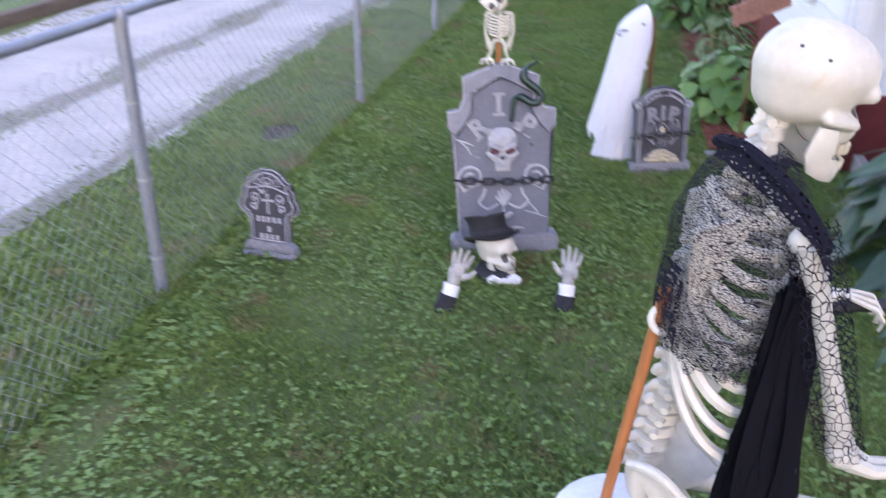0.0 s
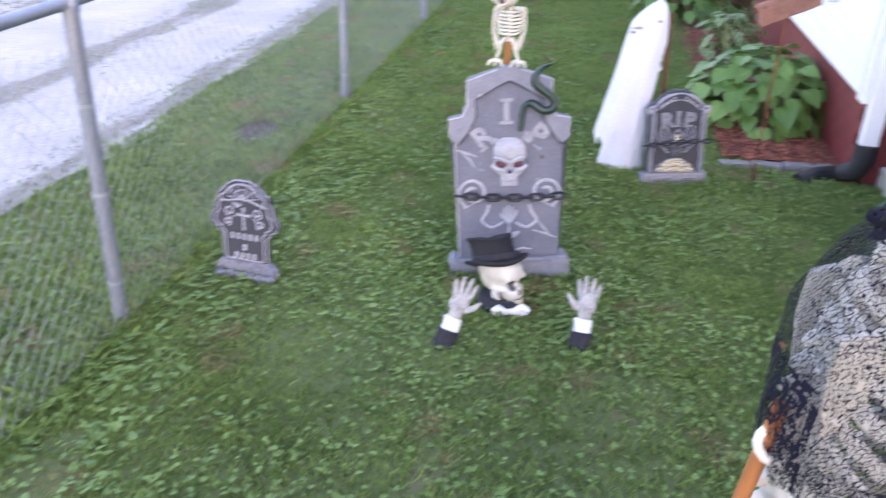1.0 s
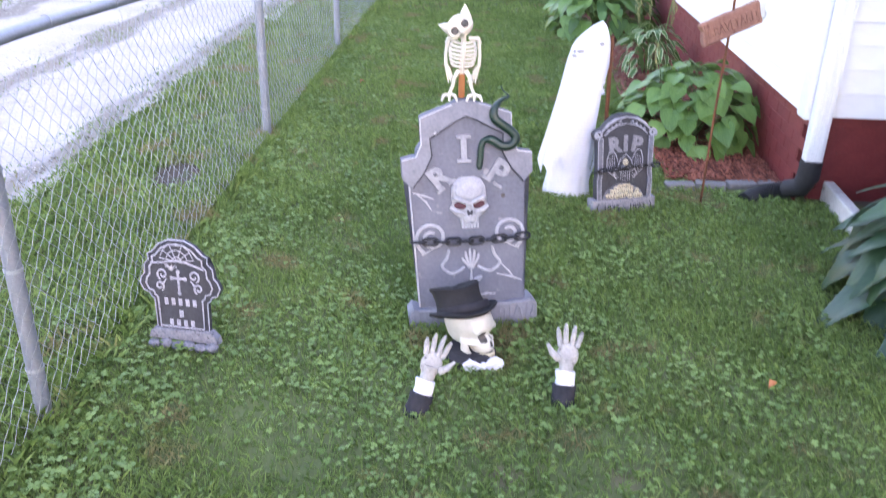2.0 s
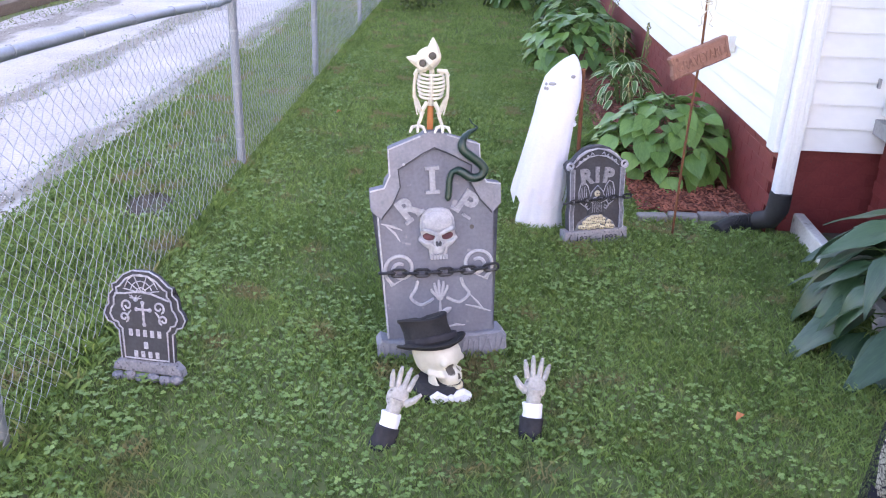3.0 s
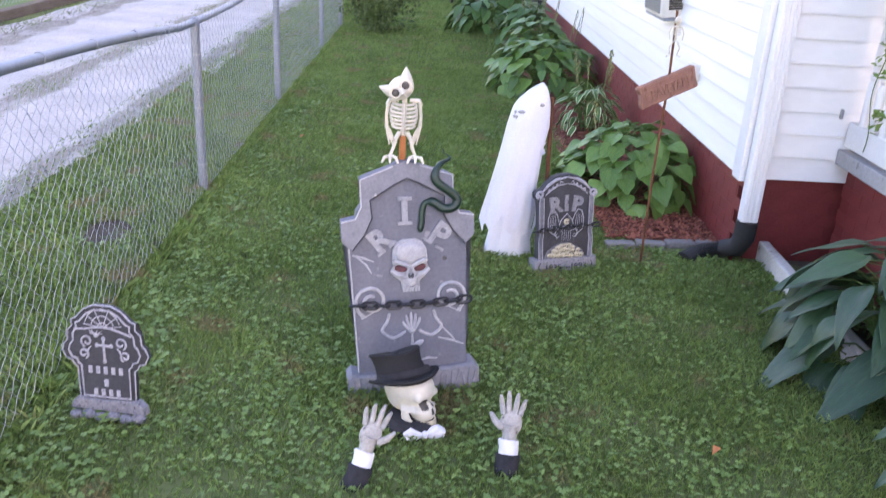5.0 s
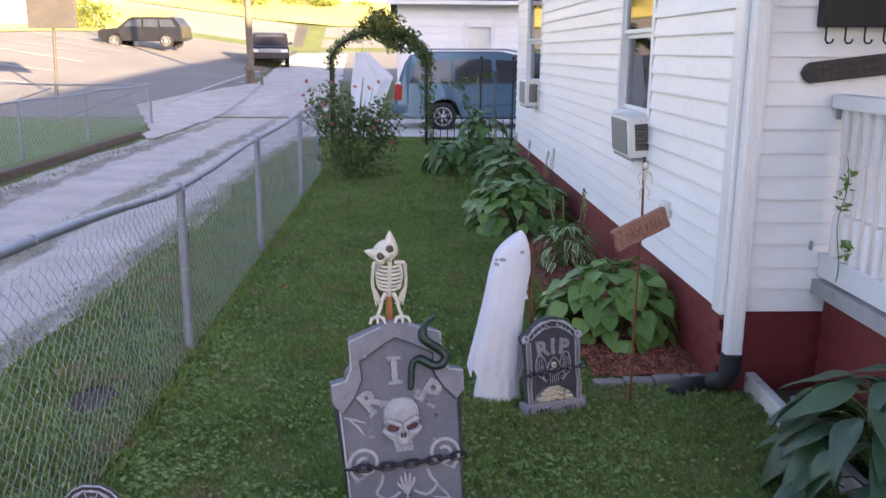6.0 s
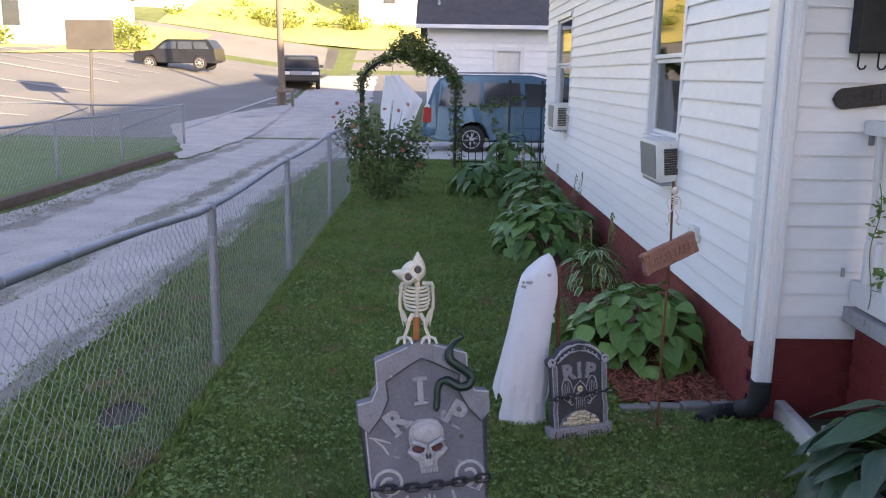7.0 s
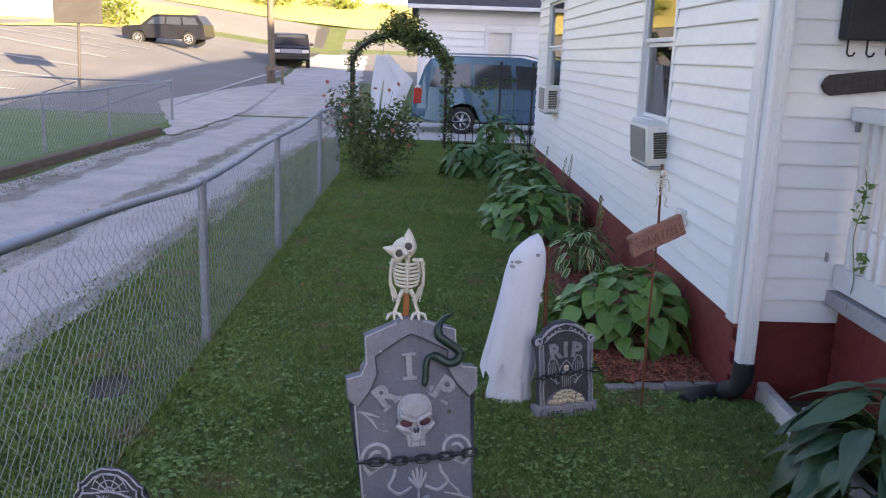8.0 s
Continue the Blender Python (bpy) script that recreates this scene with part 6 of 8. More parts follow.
def forearm(label, x, y, yaw, lean, roll, flip, thumb_out):
    """A grey latex hand reaching out of a shirt cuff and a black sleeve."""
    f = thing("reaching_forearm", label, "decoration", m=Matrix.Translation((x, y, 0.0)) @ Matrix.Rotation(radians(yaw), 4, "Z") @ Matrix.Rotation(radians(-lean), 4, "X") @ Matrix.Rotation(radians(roll), 4, "Y"), group="reaching forearms")
    b = Build()
    b.ball((0, 0, 0.165), (0.038, 0.017, 0.045), nu=14, nv=9)
    b.tube([(0, 0, 0.10), (0, 0, 0.135), (0, 0, 0.16)], [0.024, 0.026, 0.03], 12)
    for k, (dx, ln, sp) in enumerate(((-0.028, 0.062, -13), (-0.010, 0.078, -4), (0.010, 0.074, 5), (0.028, 0.056, 15))):
        a = radians(sp) 
        base = Vector((dx * flip, 0, 0.195))
        d = Vector((math.sin(a) * flip, 0, math.cos(a)))
        b.tube([base, base + d * ln * 0.45 + Vector((0, -0.004, 0)), base + d * ln * 0.75 + Vector((0, -0.002, 0)), base + d * ln + Vector((0, -0.012, 0))], [0.0105, 0.0095, 0.0085, 0.005], 8)
        b.ball(base + d * ln * 0.45 + Vector((0, -0.003, 0)), 0.0105, nu=8, nv=6)
    tb = Vector((thumb_out * 0.03, -0.004, 0.15))
    b.tube([tb, tb + Vector((thumb_out * 0.024, -0.01, 0.02)), tb + Vector((thumb_out * 0.042, -0.014, 0.048))], [0.0145, 0.0115, 0.006], 8)
    part("palm", b, M["grey_flesh"], f, smooth=True)
    b = Build()
    b.lathe([(0.033, 0.055), (0.034, 0.08), (0.035, 0.108), (0.031, 0.112), (0.026, 0.108)], 16)
    b.v = [(x * (1 + 0.08 * math.sin(z * 90 + x * 60)), y * 0.82, z) for x, y, z in b.v]
    part("shirt_cuff", b, M["shirt"], f, "white shirt cuff", smooth=True)
    b = Build()
    b.lathe([(0.044, -0.05), (0.043, 0.0), (0.041, 0.03), (0.039, 0.06), (0.034, 0.063)], 18)
    b.v = [(x * (1 + 0.1 * math.sin(z * 120 + y * 50)), y * 0.9, z) for x, y, z in b.v]
    part("coat_sleeve", b, M["coat"], f, "black coat sleeve", smooth=True)
    return f


forearm("grey latex hand in a white cuff, beside the skull", 0.076, -0.565, 12, 22, 20, -1, 1)
forearm("grey latex hand in a white cuff, fingers spread", 0.575, -0.47, -6, 24, 1, 1, -1)

# ---------------------------------------------------------------- ghost on a stake
gh = thing("ghost_decoration", "white gauze ghost hung on a wooden stake", "ghost decoration", m=Matrix.Translation((0.74, 1.50, 0)))


def ghost_layer(prof, deep, hem, seed, na=72, nz=40):
    """A closed curtain of cloth; prof lists (height, left, right) and is smoothed between."""
    zs = [q[0] for q in prof]
    b = Build()
    vs = []
    for k in range(nz):
        t = k / (nz - 1)
        z = zs[0] + (zs[-1] - zs[0]) * t
        lo = float(np.interp(-z, [-q for q in zs], [q[1] for q in prof]))
        hi = float(np.interp(-z, [-q for q in zs], [q[2] for q in prof]))
        cx, wx = (lo + hi) / 2, (hi - lo) / 2
        wy = min(wx, deep) * (0.75 + 0.25 * t)
        for j in range(na):
            a = 2 * math.pi * j / na
            fold = 1 + t * (0.06 * math.sin(a * 6 + 1.3 * math.sin(2 * a) + seed) + 0.05 * math.sin(a * 13 + 2 * t + seed * 2)) + 0.02 * noise.noise(Vector((math.cos(a) * 2, math.sin(a) * 2, z * 9 + seed)))
            end = hem * t ** 6 * noise.noise(Vector((math.cos(a) * 2.2, math.sin(a) * 2.2, 7 + seed)))
            vs.append((cx + wx * math.cos(a) * (0.5 + 0.5 * fold), wy * math.sin(a) * fold, max(0.006, z + end)))
    b.add(vs, [(k * na + j, k * na + (j + 1) % na, (k + 1) * na + (j + 1) % na, (k + 1) * na + j) for k in range(nz - 1) for j in range(na)])
    b.add([vs[j] for j in range(na)], [tuple(range(na))])
    return b


part("gauze_sheet", ghost_layer([(0.945, 0.088, 0.096), (0.93, 0.058, 0.112), (0.90, 0.02, 0.126), (0.86, -0.022, 0.138), (0.82, -0.05, 0.144), (0.72, -0.075, 0.148), (0.60, -0.095, 0.125), (0.40, -0.135, 0.11), (0.24, -0.168, 0.112), (0.16, -0.178, 0.105)], 0.085, 0.16, 1.0), M["sheet"], gh, smooth=True)
part("under_sheet", ghost_layer([(0.40, -0.10, 0.10), (0.25, -0.118, 0.104), (0.12, -0.128, 0.10), (0.05, -0.142, 0.105), (0.0, -0.15, 0.112)], 0.078, 0.03, 4.0, nz=22), M["sheet"], gh, smooth=True)
b = Build()
for sx, z, w in ((-0.012, 0.805, 0.020), (0.09, 0.845, 0.012)):
    b.ball((sx, -0.079, z), (w, 0.006, 0.009), nu=10, nv=6)
for sx, z in ((-0.042, 0.80), (-0.034, 0.775), (-0.046, 0.778)):
    b.ball((sx, -0.062, z), (0.007, 0.006, 0.009), nu=8, nv=6)
part("painted_face", b, M["deck"], gh, "grey painted eyes and mouth")
b = Build()
b.tube([(0.185, 0.03, -0.05), (0.15, 0.02, 0.87)], 0.011, 8)
part("stake", b, M["rust"], gh, "reddish wooden stake")
for i in range(6):
    b = Build()
    x = 0.105 + 0.007 * i
    z0, z1 = (0.86, 0.66, 0.64, 0.60, 0.36, 0.34)[i], (0.65, 0.60, 0.58, 0.57, 0.08, 0.26)[i]
    n = 9
    vs = []
    for k in range(n):
        t = k / (n - 1)
        xx, yy = x - (0.03 * t if i > 3 else 0) + 0.005 * math.sin(t * 7 + i), -0.055 + 0.012 * i + 0.008 * math.sin(t * 5 + i * 2)
        vs += [(xx - 0.012 * (1 - 0.5 * t), yy, z0 + (z1 - z0) * t), (xx + 0.014 * (1 - 0.6 * t), yy + 0.008, z0 + (z1 - z0) * t)]
    b.add(vs, [(2 * k, 2 * k + 1, 2 * k + 3, 2 * k + 2) for k in range(n - 1)])
    part("gauze_strip", b, M["sheet"], gh)

# ---------------------------------------------------------------- graveyard sign
sg = thing("graveyard_sign", "terracotta plaque with raised letters on a rusty stake", "sign", m=Matrix.Translation((1.455, 1.45, 0)))
b = Build()
b.tube([(0.0, 0, -0.05), (-0.004, 0, 0.5), (0.004, 0, 1.0), (-0.004, 0.004, 1.34)], 0.0065, 8)
part("stake", b, M["rust"], sg)
pm = Matrix.Translation((-0.002, -0.016, 0.965)) @ Matrix.Rotation(radians(-20), 4, "Y") @ Matrix.Rotation(radians(22), 4, "Z")
b = Build()
b.plate(rough_outline([(-0.172, -0.055), (0.165, -0.055), (0.172, -0.045), (0.168, 0.0), (0.174, 0.05), (0.165, 0.06), (-0.165, 0.06), (-0.176, 0.052), (-0.164, 0.02), (-0.176, -0.03)], rng, 0.002, 0.03), -0.014, 0.014, 0.005, m=pm)
pb = part("plaque", b, M["sign"], sg)
t = text_build("GRAVEYARD", 0.052, 0.01, 0.98)
wmax = max(abs(p[0]) for p in t.v)
t.v = [tuple(pm @ Vector((p[0] * 0.145 / wmax, p[1] - 0.015, p[2]))) for p in t.v]
part("lettering", t, M["sign"], pb, "raised worn letters")
b = Build()
b.tube([pm @ Vector(p) for p in ((-0.155, -0.015, -0.044), (0.15, -0.015, -0.044), (0.15, -0.015, 0.05), (-0.155, -0.015, 0.05))], 0.003, 5, closed=True)
part("raised_rim", b, M["sign"], pb)
# little skeleton figure wired to the stake
b = Build()
b.ball((0, -0.014, 1.295), (0.017, 0.018, 0.021), nu=10, nv=8)
b.tube([(0, -0.012, 1.275), (0, -0.01, 1.22), (0, -0.012, 1.195)], 0.005, 6)
for k in range(4):
    z = 1.262 - k * 0.011
    b.tube([(0.02 * math.cos(a), -0.01 - 0.014 * math.sin(a), z) for a in spread(-0.4, 3.54, 9)], 0.003, 5)
for sx in (-1, 1):
    b.tube([(sx * 0.006, -0.012, 1.268), (sx * 0.026, -0.012, 1.262), (sx * 0.036, -0.018, 1.235), (sx * 0.03, -0.03, 1.205)], 0.0035, 5)
    b.tube([(sx * 0.008, -0.012, 1.195), (sx * 0.026, -0.02, 1.165), (sx * 0.018, -0.012, 1.13), (sx * 0.035, -0.022, 1.122)], 0.004, 5)
solid("skeleton_ornament", b, M["owlbone"], "tiny dull skeleton ornament wired to the stake", "ornament", m=Matrix.Translation((1.455, 1.44, 0.0)), smooth=True)

# ---------------------------------------------------------------- life-size skeleton with shawl
SK = Matrix.Translation((0.0, -2.1, 0.0))
b = Build()
skull_build(b, facing(1.03, 0.02, 1.395, 112, 10, -4, 1.16), 0.012)
b.slot = 0
# vertebrae, neck to tailbone
spine = curvy([(0.985, 0.01, 1.375), (0.965, 0.0, 1.31), (0.935, 0, 1.23), (0.89, 0, 1.12), (0.87, 0, 1.0), (0.872, 0, 0.90), (0.873, 0, 0.78), (0.855, 0, 0.68), (0.832, 0, 0.58)], 3)
for i in range(len(spine)):
    c = spine[i]
    t = i / (len(spine) - 1)
    w = 0.025 + 0.014 * t
    b.lathe([(w * 0.7, -0.015), (w, -0.012), (w * 0.9, 0.0), (w, 0.012), (w * 0.7, 0.015)], 12, Matrix.Translation(c))
    b.tube([c + Vector((-w * 0.6, 0, 0.002)), c + Vector((-w - 0.004, 0, -0.006)), c + Vector((-w - 0.010, 0, -0.014))], [0.014, 0.012, 0.008], 8)
    for sy in (-1, 1):
        b.tube([c + Vector((-0.006, sy * w * 0.6, 0)), c + Vector((-0.012, sy * (w + 0.009), -0.002))], [0.013, 0.009], 8)
# ribs: down and forward, then up to the breastbone
for k in range(10):
    z = 1.23 - k * 0.034
    f = math.sin(min(1.0, (k + 1) / 5) * 1.57)
    w, dep = 0.07 + 0.055 * f, 0.115 + 0.07 * f
    cx = 0.9 - 0.0035 * k
    fall = 0.04 + 0.02 * k
    back_up = 0.012 * max(0, k - 3)
    reach = 2.95 if k < 9 else 2.0
    for sy in (-1, 1):
        b.tube([(cx + dep * 0.5 * (1 - math.cos(a)) - 0.012, sy * w * math.sin(a) ** 0.8, z - fall * math.sin(min(1.0, a / 2.15) * 1.57) + back_up * max(0.0, a - 2.0) * 1.6) for a in spread(0.08, reach, 15)], 0.0145, 6, flat=0.75)
b.tube([(1.03, 0, 1.2), (1.06, 0, 1.1), (1.065, 0, 0.98), (1.045, 0, 0.86)], [0.018, 0.022, 0.02, 0.012], 8, flat=1.4)
for sy in (-1, 1):
    b.tube([(1.02, sy * 0.02, 1.225), (0.985, sy * 0.09, 1.245), (0.975, sy * 0.122, 1.222)], 0.0095, 8)
    b.plate([(0.86, 1.175), (0.93, 1.205), (0.955, 1.18), (0.885, 1.03), (0.865, 1.02), (0.855, 1.10)], sy * 0.095 - 0.006, sy * 0.095 + 0.006, 0.003)
    b.ball((0.98 if sy > 0 else 1.03, sy * 0.142, 1.19), 0.025, nu=10, nv=7)
# arms
b.tube([(1.04, -0.16, 1.19), (1.075, -0.17, 1.08), (1.115, -0.175, 0.95), (1.155, -0.175, 0.82)], [0.024, 0.018, 0.018, 0.025], 10)
b.ball((1.163, -0.175, 0.795), (0.03, 0.034, 0.03), nu=12, nv=8)
b.ball((1.17, -0.155, 0.78), (0.024, 0.02, 0.026), nu=10, nv=7)
for o in (-0.012, 0.012):
    b.tube([(1.172, -0.172 + o, 0.785), (1.22, -0.165 + o, 0.762), (1.30, -0.15 + o, 0.76), (1.42, -0.11 + o, 0.77)], [0.02, 0.014, 0.012, 0.015], 8)
b.tube([(0.985, 0.165, 1.2), (1.06, 0.22, 1.03), (1.10, 0.25, 0.87)], [0.021, 0.0145, 0.022], 10)
for o in (-0.011, 0.011):
    b.tube([(1.10, 0.25 + o, 0.87), (1.18, 0.29 + o, 0.86), (1.235, 0.32 + o, 0.865)], [0.012, 0.009, 0.011], 8)
for base, dirn in (((1.235, 0.32, 0.87), (0.10, 0.01, -0.02)), ((1.42, -0.11, 0.77), (0.10, 0.04, 0.0))):
    base, dirn = Vector(base), Vector(dirn)
    for k in range(5):
        side = Vector((0.0, (k - 2) * 0.013, 0.006 * (k % 2)))
        b.tube([base, base + side + dirn * 0.45, base + side * 1.4 + dirn * 0.85 + Vector((0, 0, -0.006)), base + side * 1.5 + dirn * 1.05 + Vector((0, 0, -0.03)), base + side * 1.5 + dirn * 0.98 + Vector((0, 0, -0.055))], [0.008, 0.006, 0.007, 0.005, 0.003], 6)
# pelvis: two flared wings on the sacrum, then the legs
for sy in (-1, 1):
    n = 14
    vs = []
    for i in range(n):
        u = i / (n - 1)
        rim = Vector((0.80 + 0.21 * u, sy * (0.075 + 0.075 * math.sin(math.pi * u)), 0.60 + 0.075 * math.sin(math.pi * min(1, u * 1.25 + 0.12)) - 0.075 * u))
        root = Vector((0.842 + 0.075 * u, sy * 0.055, 0.545 - 0.085 * u))
        for q in range(5):
            t = q / 4
            p = root.lerp(rim, t) + Vector((0, -sy * 0.022 * math.sin(math.pi * t), 0))
            vs.append(p)
    shell = [p + Vector((0, sy * 0.011, -0.004)) for p in vs]
    o = len(vs)
    fs = [(i * 5 + q, i * 5 + q + 1, (i + 1) * 5 + q + 1, (i + 1) * 5 + q) for i in range(n - 1) for q in range(4)]
    b.add(vs + shell, fs + [tuple(o + v for v in reversed(f)) for f in fs])
    b.tube([shell[i * 5 + 4].lerp(vs[i * 5 + 4], 0.5) for i in range(n)], 0.0105, 8)
    b.ball((0.93, sy * 0.095, 0.475), 0.036, nu=12, nv=8)
    b.tube([(0.90, sy * 0.06, 0.48), (0.95, sy * 0.045, 0.43), (0.98, sy * 0.012, 0.45)], [0.022, 0.015, 0.013], 8)
    b.tube([(0.93, sy * 0.095, 0.47), (1.08, sy * 0.13, 0.42), (1.25, sy * 0.16, 0.37)], [0.026, 0.02, 0.028], 10)
    b.ball((1.26, sy * 0.16, 0.36), 0.037, nu=10, nv=7)
    b.tube([(1.26, sy * 0.16, 0.35), (1.255, sy * 0.16, 0.2), (1.25, sy * 0.16, 0.04)], [0.022, 0.016, 0.018], 10)
    b.ball((1.3, sy * 0.16, 0.025), (0.09, 0.03, 0.022), nu=12, nv=7)
b.ball((0.832, 0, 0.545), (0.035, 0.055, 0.075), nu=14, nv=9)
b.ball((0.822, 0.045, 0.70), (0.022, 0.012, 0.062), Matrix.Rotation(radians(24), 3, "Y"), 14, 9)
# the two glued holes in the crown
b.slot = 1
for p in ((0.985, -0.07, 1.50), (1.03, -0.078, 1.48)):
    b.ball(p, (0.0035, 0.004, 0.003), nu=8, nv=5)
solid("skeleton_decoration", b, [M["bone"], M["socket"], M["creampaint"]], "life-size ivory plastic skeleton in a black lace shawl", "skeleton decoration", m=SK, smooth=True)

# pale stool under it
b = Build()
b.lathe([(0.15, 0.0), (0.165, 0.03), (0.16, 0.2), (0.175, 0.36), (0.185, 0.385), (0.18, 0.41), (0.12, 0.425), (0.02, 0.428)], 28, Matrix.Translation((0.82, -0.03, 0)))
solid("garden_stool", b, M["shirt"], "pale grey rounded stool beneath the skeleton", "stool", m=SK, smooth=True)

# shawl
shawl = thing("lace_shawl", "torn black lace shawl over the skeleton's shoulders", "shawl", m=SK)


def cloak(a0, a1, z0, z1, n, k, puff=0.0, holes=0.0, seed=0, ragged=0.04):
    """Cloth wrapped round the hunched torso between two angles."""
    b = Build()
    vs = []
    for i in range(k):
        t = i / (k - 1)
        z = z0 + (z1 - z0) * t
        s = (1.3 - z) / 0.4
        for j in range(n):
            a = a0 + (a1 - a0) * j / (n - 1)
            rx = 0.045 + 0.092 * min(1.0, max(0.0, s) * 2.6) ** 0.55 - 0.012 * max(0.0, s - 0.6) + puff
            ry = 0.05 + 0.115 * min(1.0, max(0.0, s) * 2.8) ** 0.6 - 0.03 * max(0.0, s - 0.5) + puff
            f = 1 + 0.018 * math.sin(a * 9 + 5 * s) + 0.03 * noise.noise(Vector((a * 2, s * 5, seed)))
            cx = 0.962 - 0.012 * s
            edge = ragged * noise.noise(Vector((a * 4, 1, seed))) * max(0.0, t - 0.85) / 0.15
            vs.append((cx + rx * math.cos(a) * f, ry * math.sin(a) * f, z + edge - 0.02 * t * math.cos(a)))
    b.add(vs, [(i * n + j, i * n + j + 1, (i + 1) * n + j + 1, (i + 1) * n + j) for i in range(k - 1) for j in range(n - 1)
               if not (holes and noise.noise(Vector((j * 0.31, i * 0.33, seed + 9))) > holes)])
    return b


part("lace_body", cloak(0.4, 5.95, 1.305, 0.905, 110, 50, holes=0.56, seed=2), M["shawl"], shawl, smooth=True)
part("lace_hem", cloak(2.2, 5.2, 0.99, 0.90, 90, 14, 0.004, 0.2, seed=7, ragged=0.05), M["shawl"], shawl, smooth=True)
part("lace_back", cloak(2.9, 3.9, 1.10, 0.93, 40, 22, 0.005, 0.12, seed=5), M["shawlsolid"], shawl, smooth=True)


def band(pts, wide, seed, mat, name):
    """A rumpled strip of cloth along pts, hanging from its upper edge."""
    b = Build()
    line = curvy(pts, 6)
    n = 7
    vs = []
    for i, p in enumerate(line):
        t = i / (len(line) - 1)
        w = wide * (0.55 + 0.45 * math.sin(math.pi * min(1, t * 1.2 + 0.1)))
        for j in range(n):
            u = j / (n - 1)
            vs.append(p + Vector((-0.25 * w * u, -0.012 * math.sin(math.pi * u) - 0.012 * u + 0.006 * noise.noise(Vector((t * 9, u * 3, seed))), -w * u + 0.008 * noise.noise(Vector((t * 6, u, seed + 3))))))
    b.add(vs, [(i * n + j, i * n + j + 1, (i + 1) * n + j + 1, (i + 1) * n + j) for i in range(len(line) - 1) for j in range(n - 1)])
    return part(name, b, mat, shawl, smooth=True)


band([(0.885, -0.02, 1.315), (0.915, -0.075, 1.325), (0.965, -0.125, 1.30), (1.015, -0.155, 1.255), (1.055, -0.175, 1.20), (1.075, -0.18, 1.165)], 0.035, 1, M["shawlsolid"], "lace_collar")
b = Build()
b.tube(curvy([(0.88, -0.02, 1.318), (0.915, -0.08, 1.33), (0.965, -0.13, 1.305), (1.02, -0.16, 1.255), (1.065, -0.18, 1.19)], 4), [0.008] + [0.013] * 15 + [0.006], 8)
part("rolled_edge", b, M["shawlsolid"], shawl, smooth=True)
# long frayed gauze hanging in front
srng = random.Random(77)
for i in range(30):
    b = Build()
    vs, n = [], 14
    f = i / 29
    x0, x1 = 1.01 + 0.05 * f, 0.965 + 0.13 * f + srng.uniform(-0.012, 0.012)
    z0, z1 = 1.075 + 0.045 * math.sin(f * 3) + srng.uniform(-0.015, 0.015), 0.46 + srng.uniform(-0.03, 0.12)
    yy = -0.165 + srng.uniform(-0.022, 0.022)
    wdt = srng.uniform(0.007, 0.016)
    ph = srng.uniform(0, 6)
    for k in range(n):
        t = k / (n - 1)
        xx = x0 + (x1 - x0) * t ** 0.8 + 0.005 * math.sin(t * 8 + ph)
        ys = yy + 0.008 * math.sin(t * 6 + ph * 2)
        w = wdt * (0.7 + 0.6 * t) * (1 - 0.7 * max(0, t - 0.85) / 0.15)
        vs += [(xx - w, ys, z0 + (z1 - z0) * t), (xx + w, ys + 0.006, z0 + (z1 - z0) * t)]
    b.add(vs, [(2 * k, 2 * k + 1, 2 * k + 3, 2 * k + 2) for k in range(n - 1)])
    part("hanging_gauze_strip", b, M["strip"], shawl)
b = Build()
n, k = 18, 26
vs = []
for i in range(k):
    t = i / (k - 1)
    c = Vector((1.035, -0.155, 1.215)).lerp(Vector((1.155, -0.175, 0.80)), t)
    for j in range(n):
        a = 2 * math.pi * j / n
        r = 0.042 - 0.008 * t + 0.004 * math.sin(a * 3 + t * 6)
        vs.append((c.x + r * math.cos(a) + 0.02 * t * max(0, math.cos(a)), c.y + r * math.sin(a), c.z + 0.02 * math.cos(a) - (0.03 * t * max(0, math.cos(a)))))
b.add(vs, [(i * n + j, i * n + (j + 1) % n, (i + 1) * n + (j + 1) % n, (i + 1) * n + j) for i in range(k - 1) for j in range(n)])
part("net_sleeve", b, M["net"], shawl, smooth=True)
# support stake with its ring
st = thing("support_stake", "orange-brown wooden stake holding the skeleton up", "stake", m=SK)
b = Build()
b.tube([(0.705, -0.03, -0.05), (0.767, -0.03, 0.528), (0.822, -0.03, 0.95), (0.83, -0.03, 1.02)], 0.0125, 10)
part("pole", b, M["wood"], st, smooth=True)
b = Build()
b.tube([(0.838 + 0.03 * math.cos(a), -0.04 + 0.012 * math.sin(a), 0.955 + 0.024 * math.sin(a)) for a in spread(0, 6.28 * 13 / 14, 14)], 0.008, 8, closed=True)
part("ring", b, M["bone"], st, "ivory ring at the top", smooth=True)
b = Build()
b.tube([(1.16, 0.33, 0.80), (1.3, 0.36, 0.82), (1.55, 0.38, 0.835)], 0.016, 10)
b.tube([(1.55, 0.38, 0.835), (1.62, 0.39, 0.4), (1.68, 0.39, 0.0)], 0.014, 10)
b.tube([(1.16, 0.33, 0.80), (1.2, 0.42, 0.4), (1.24, 0.5, 0.0)], 0.014, 10)
solid("push_handle", b, M["pipe"], "black tubular handle gripped by the skeleton", "handle", m=SK, smooth=True)

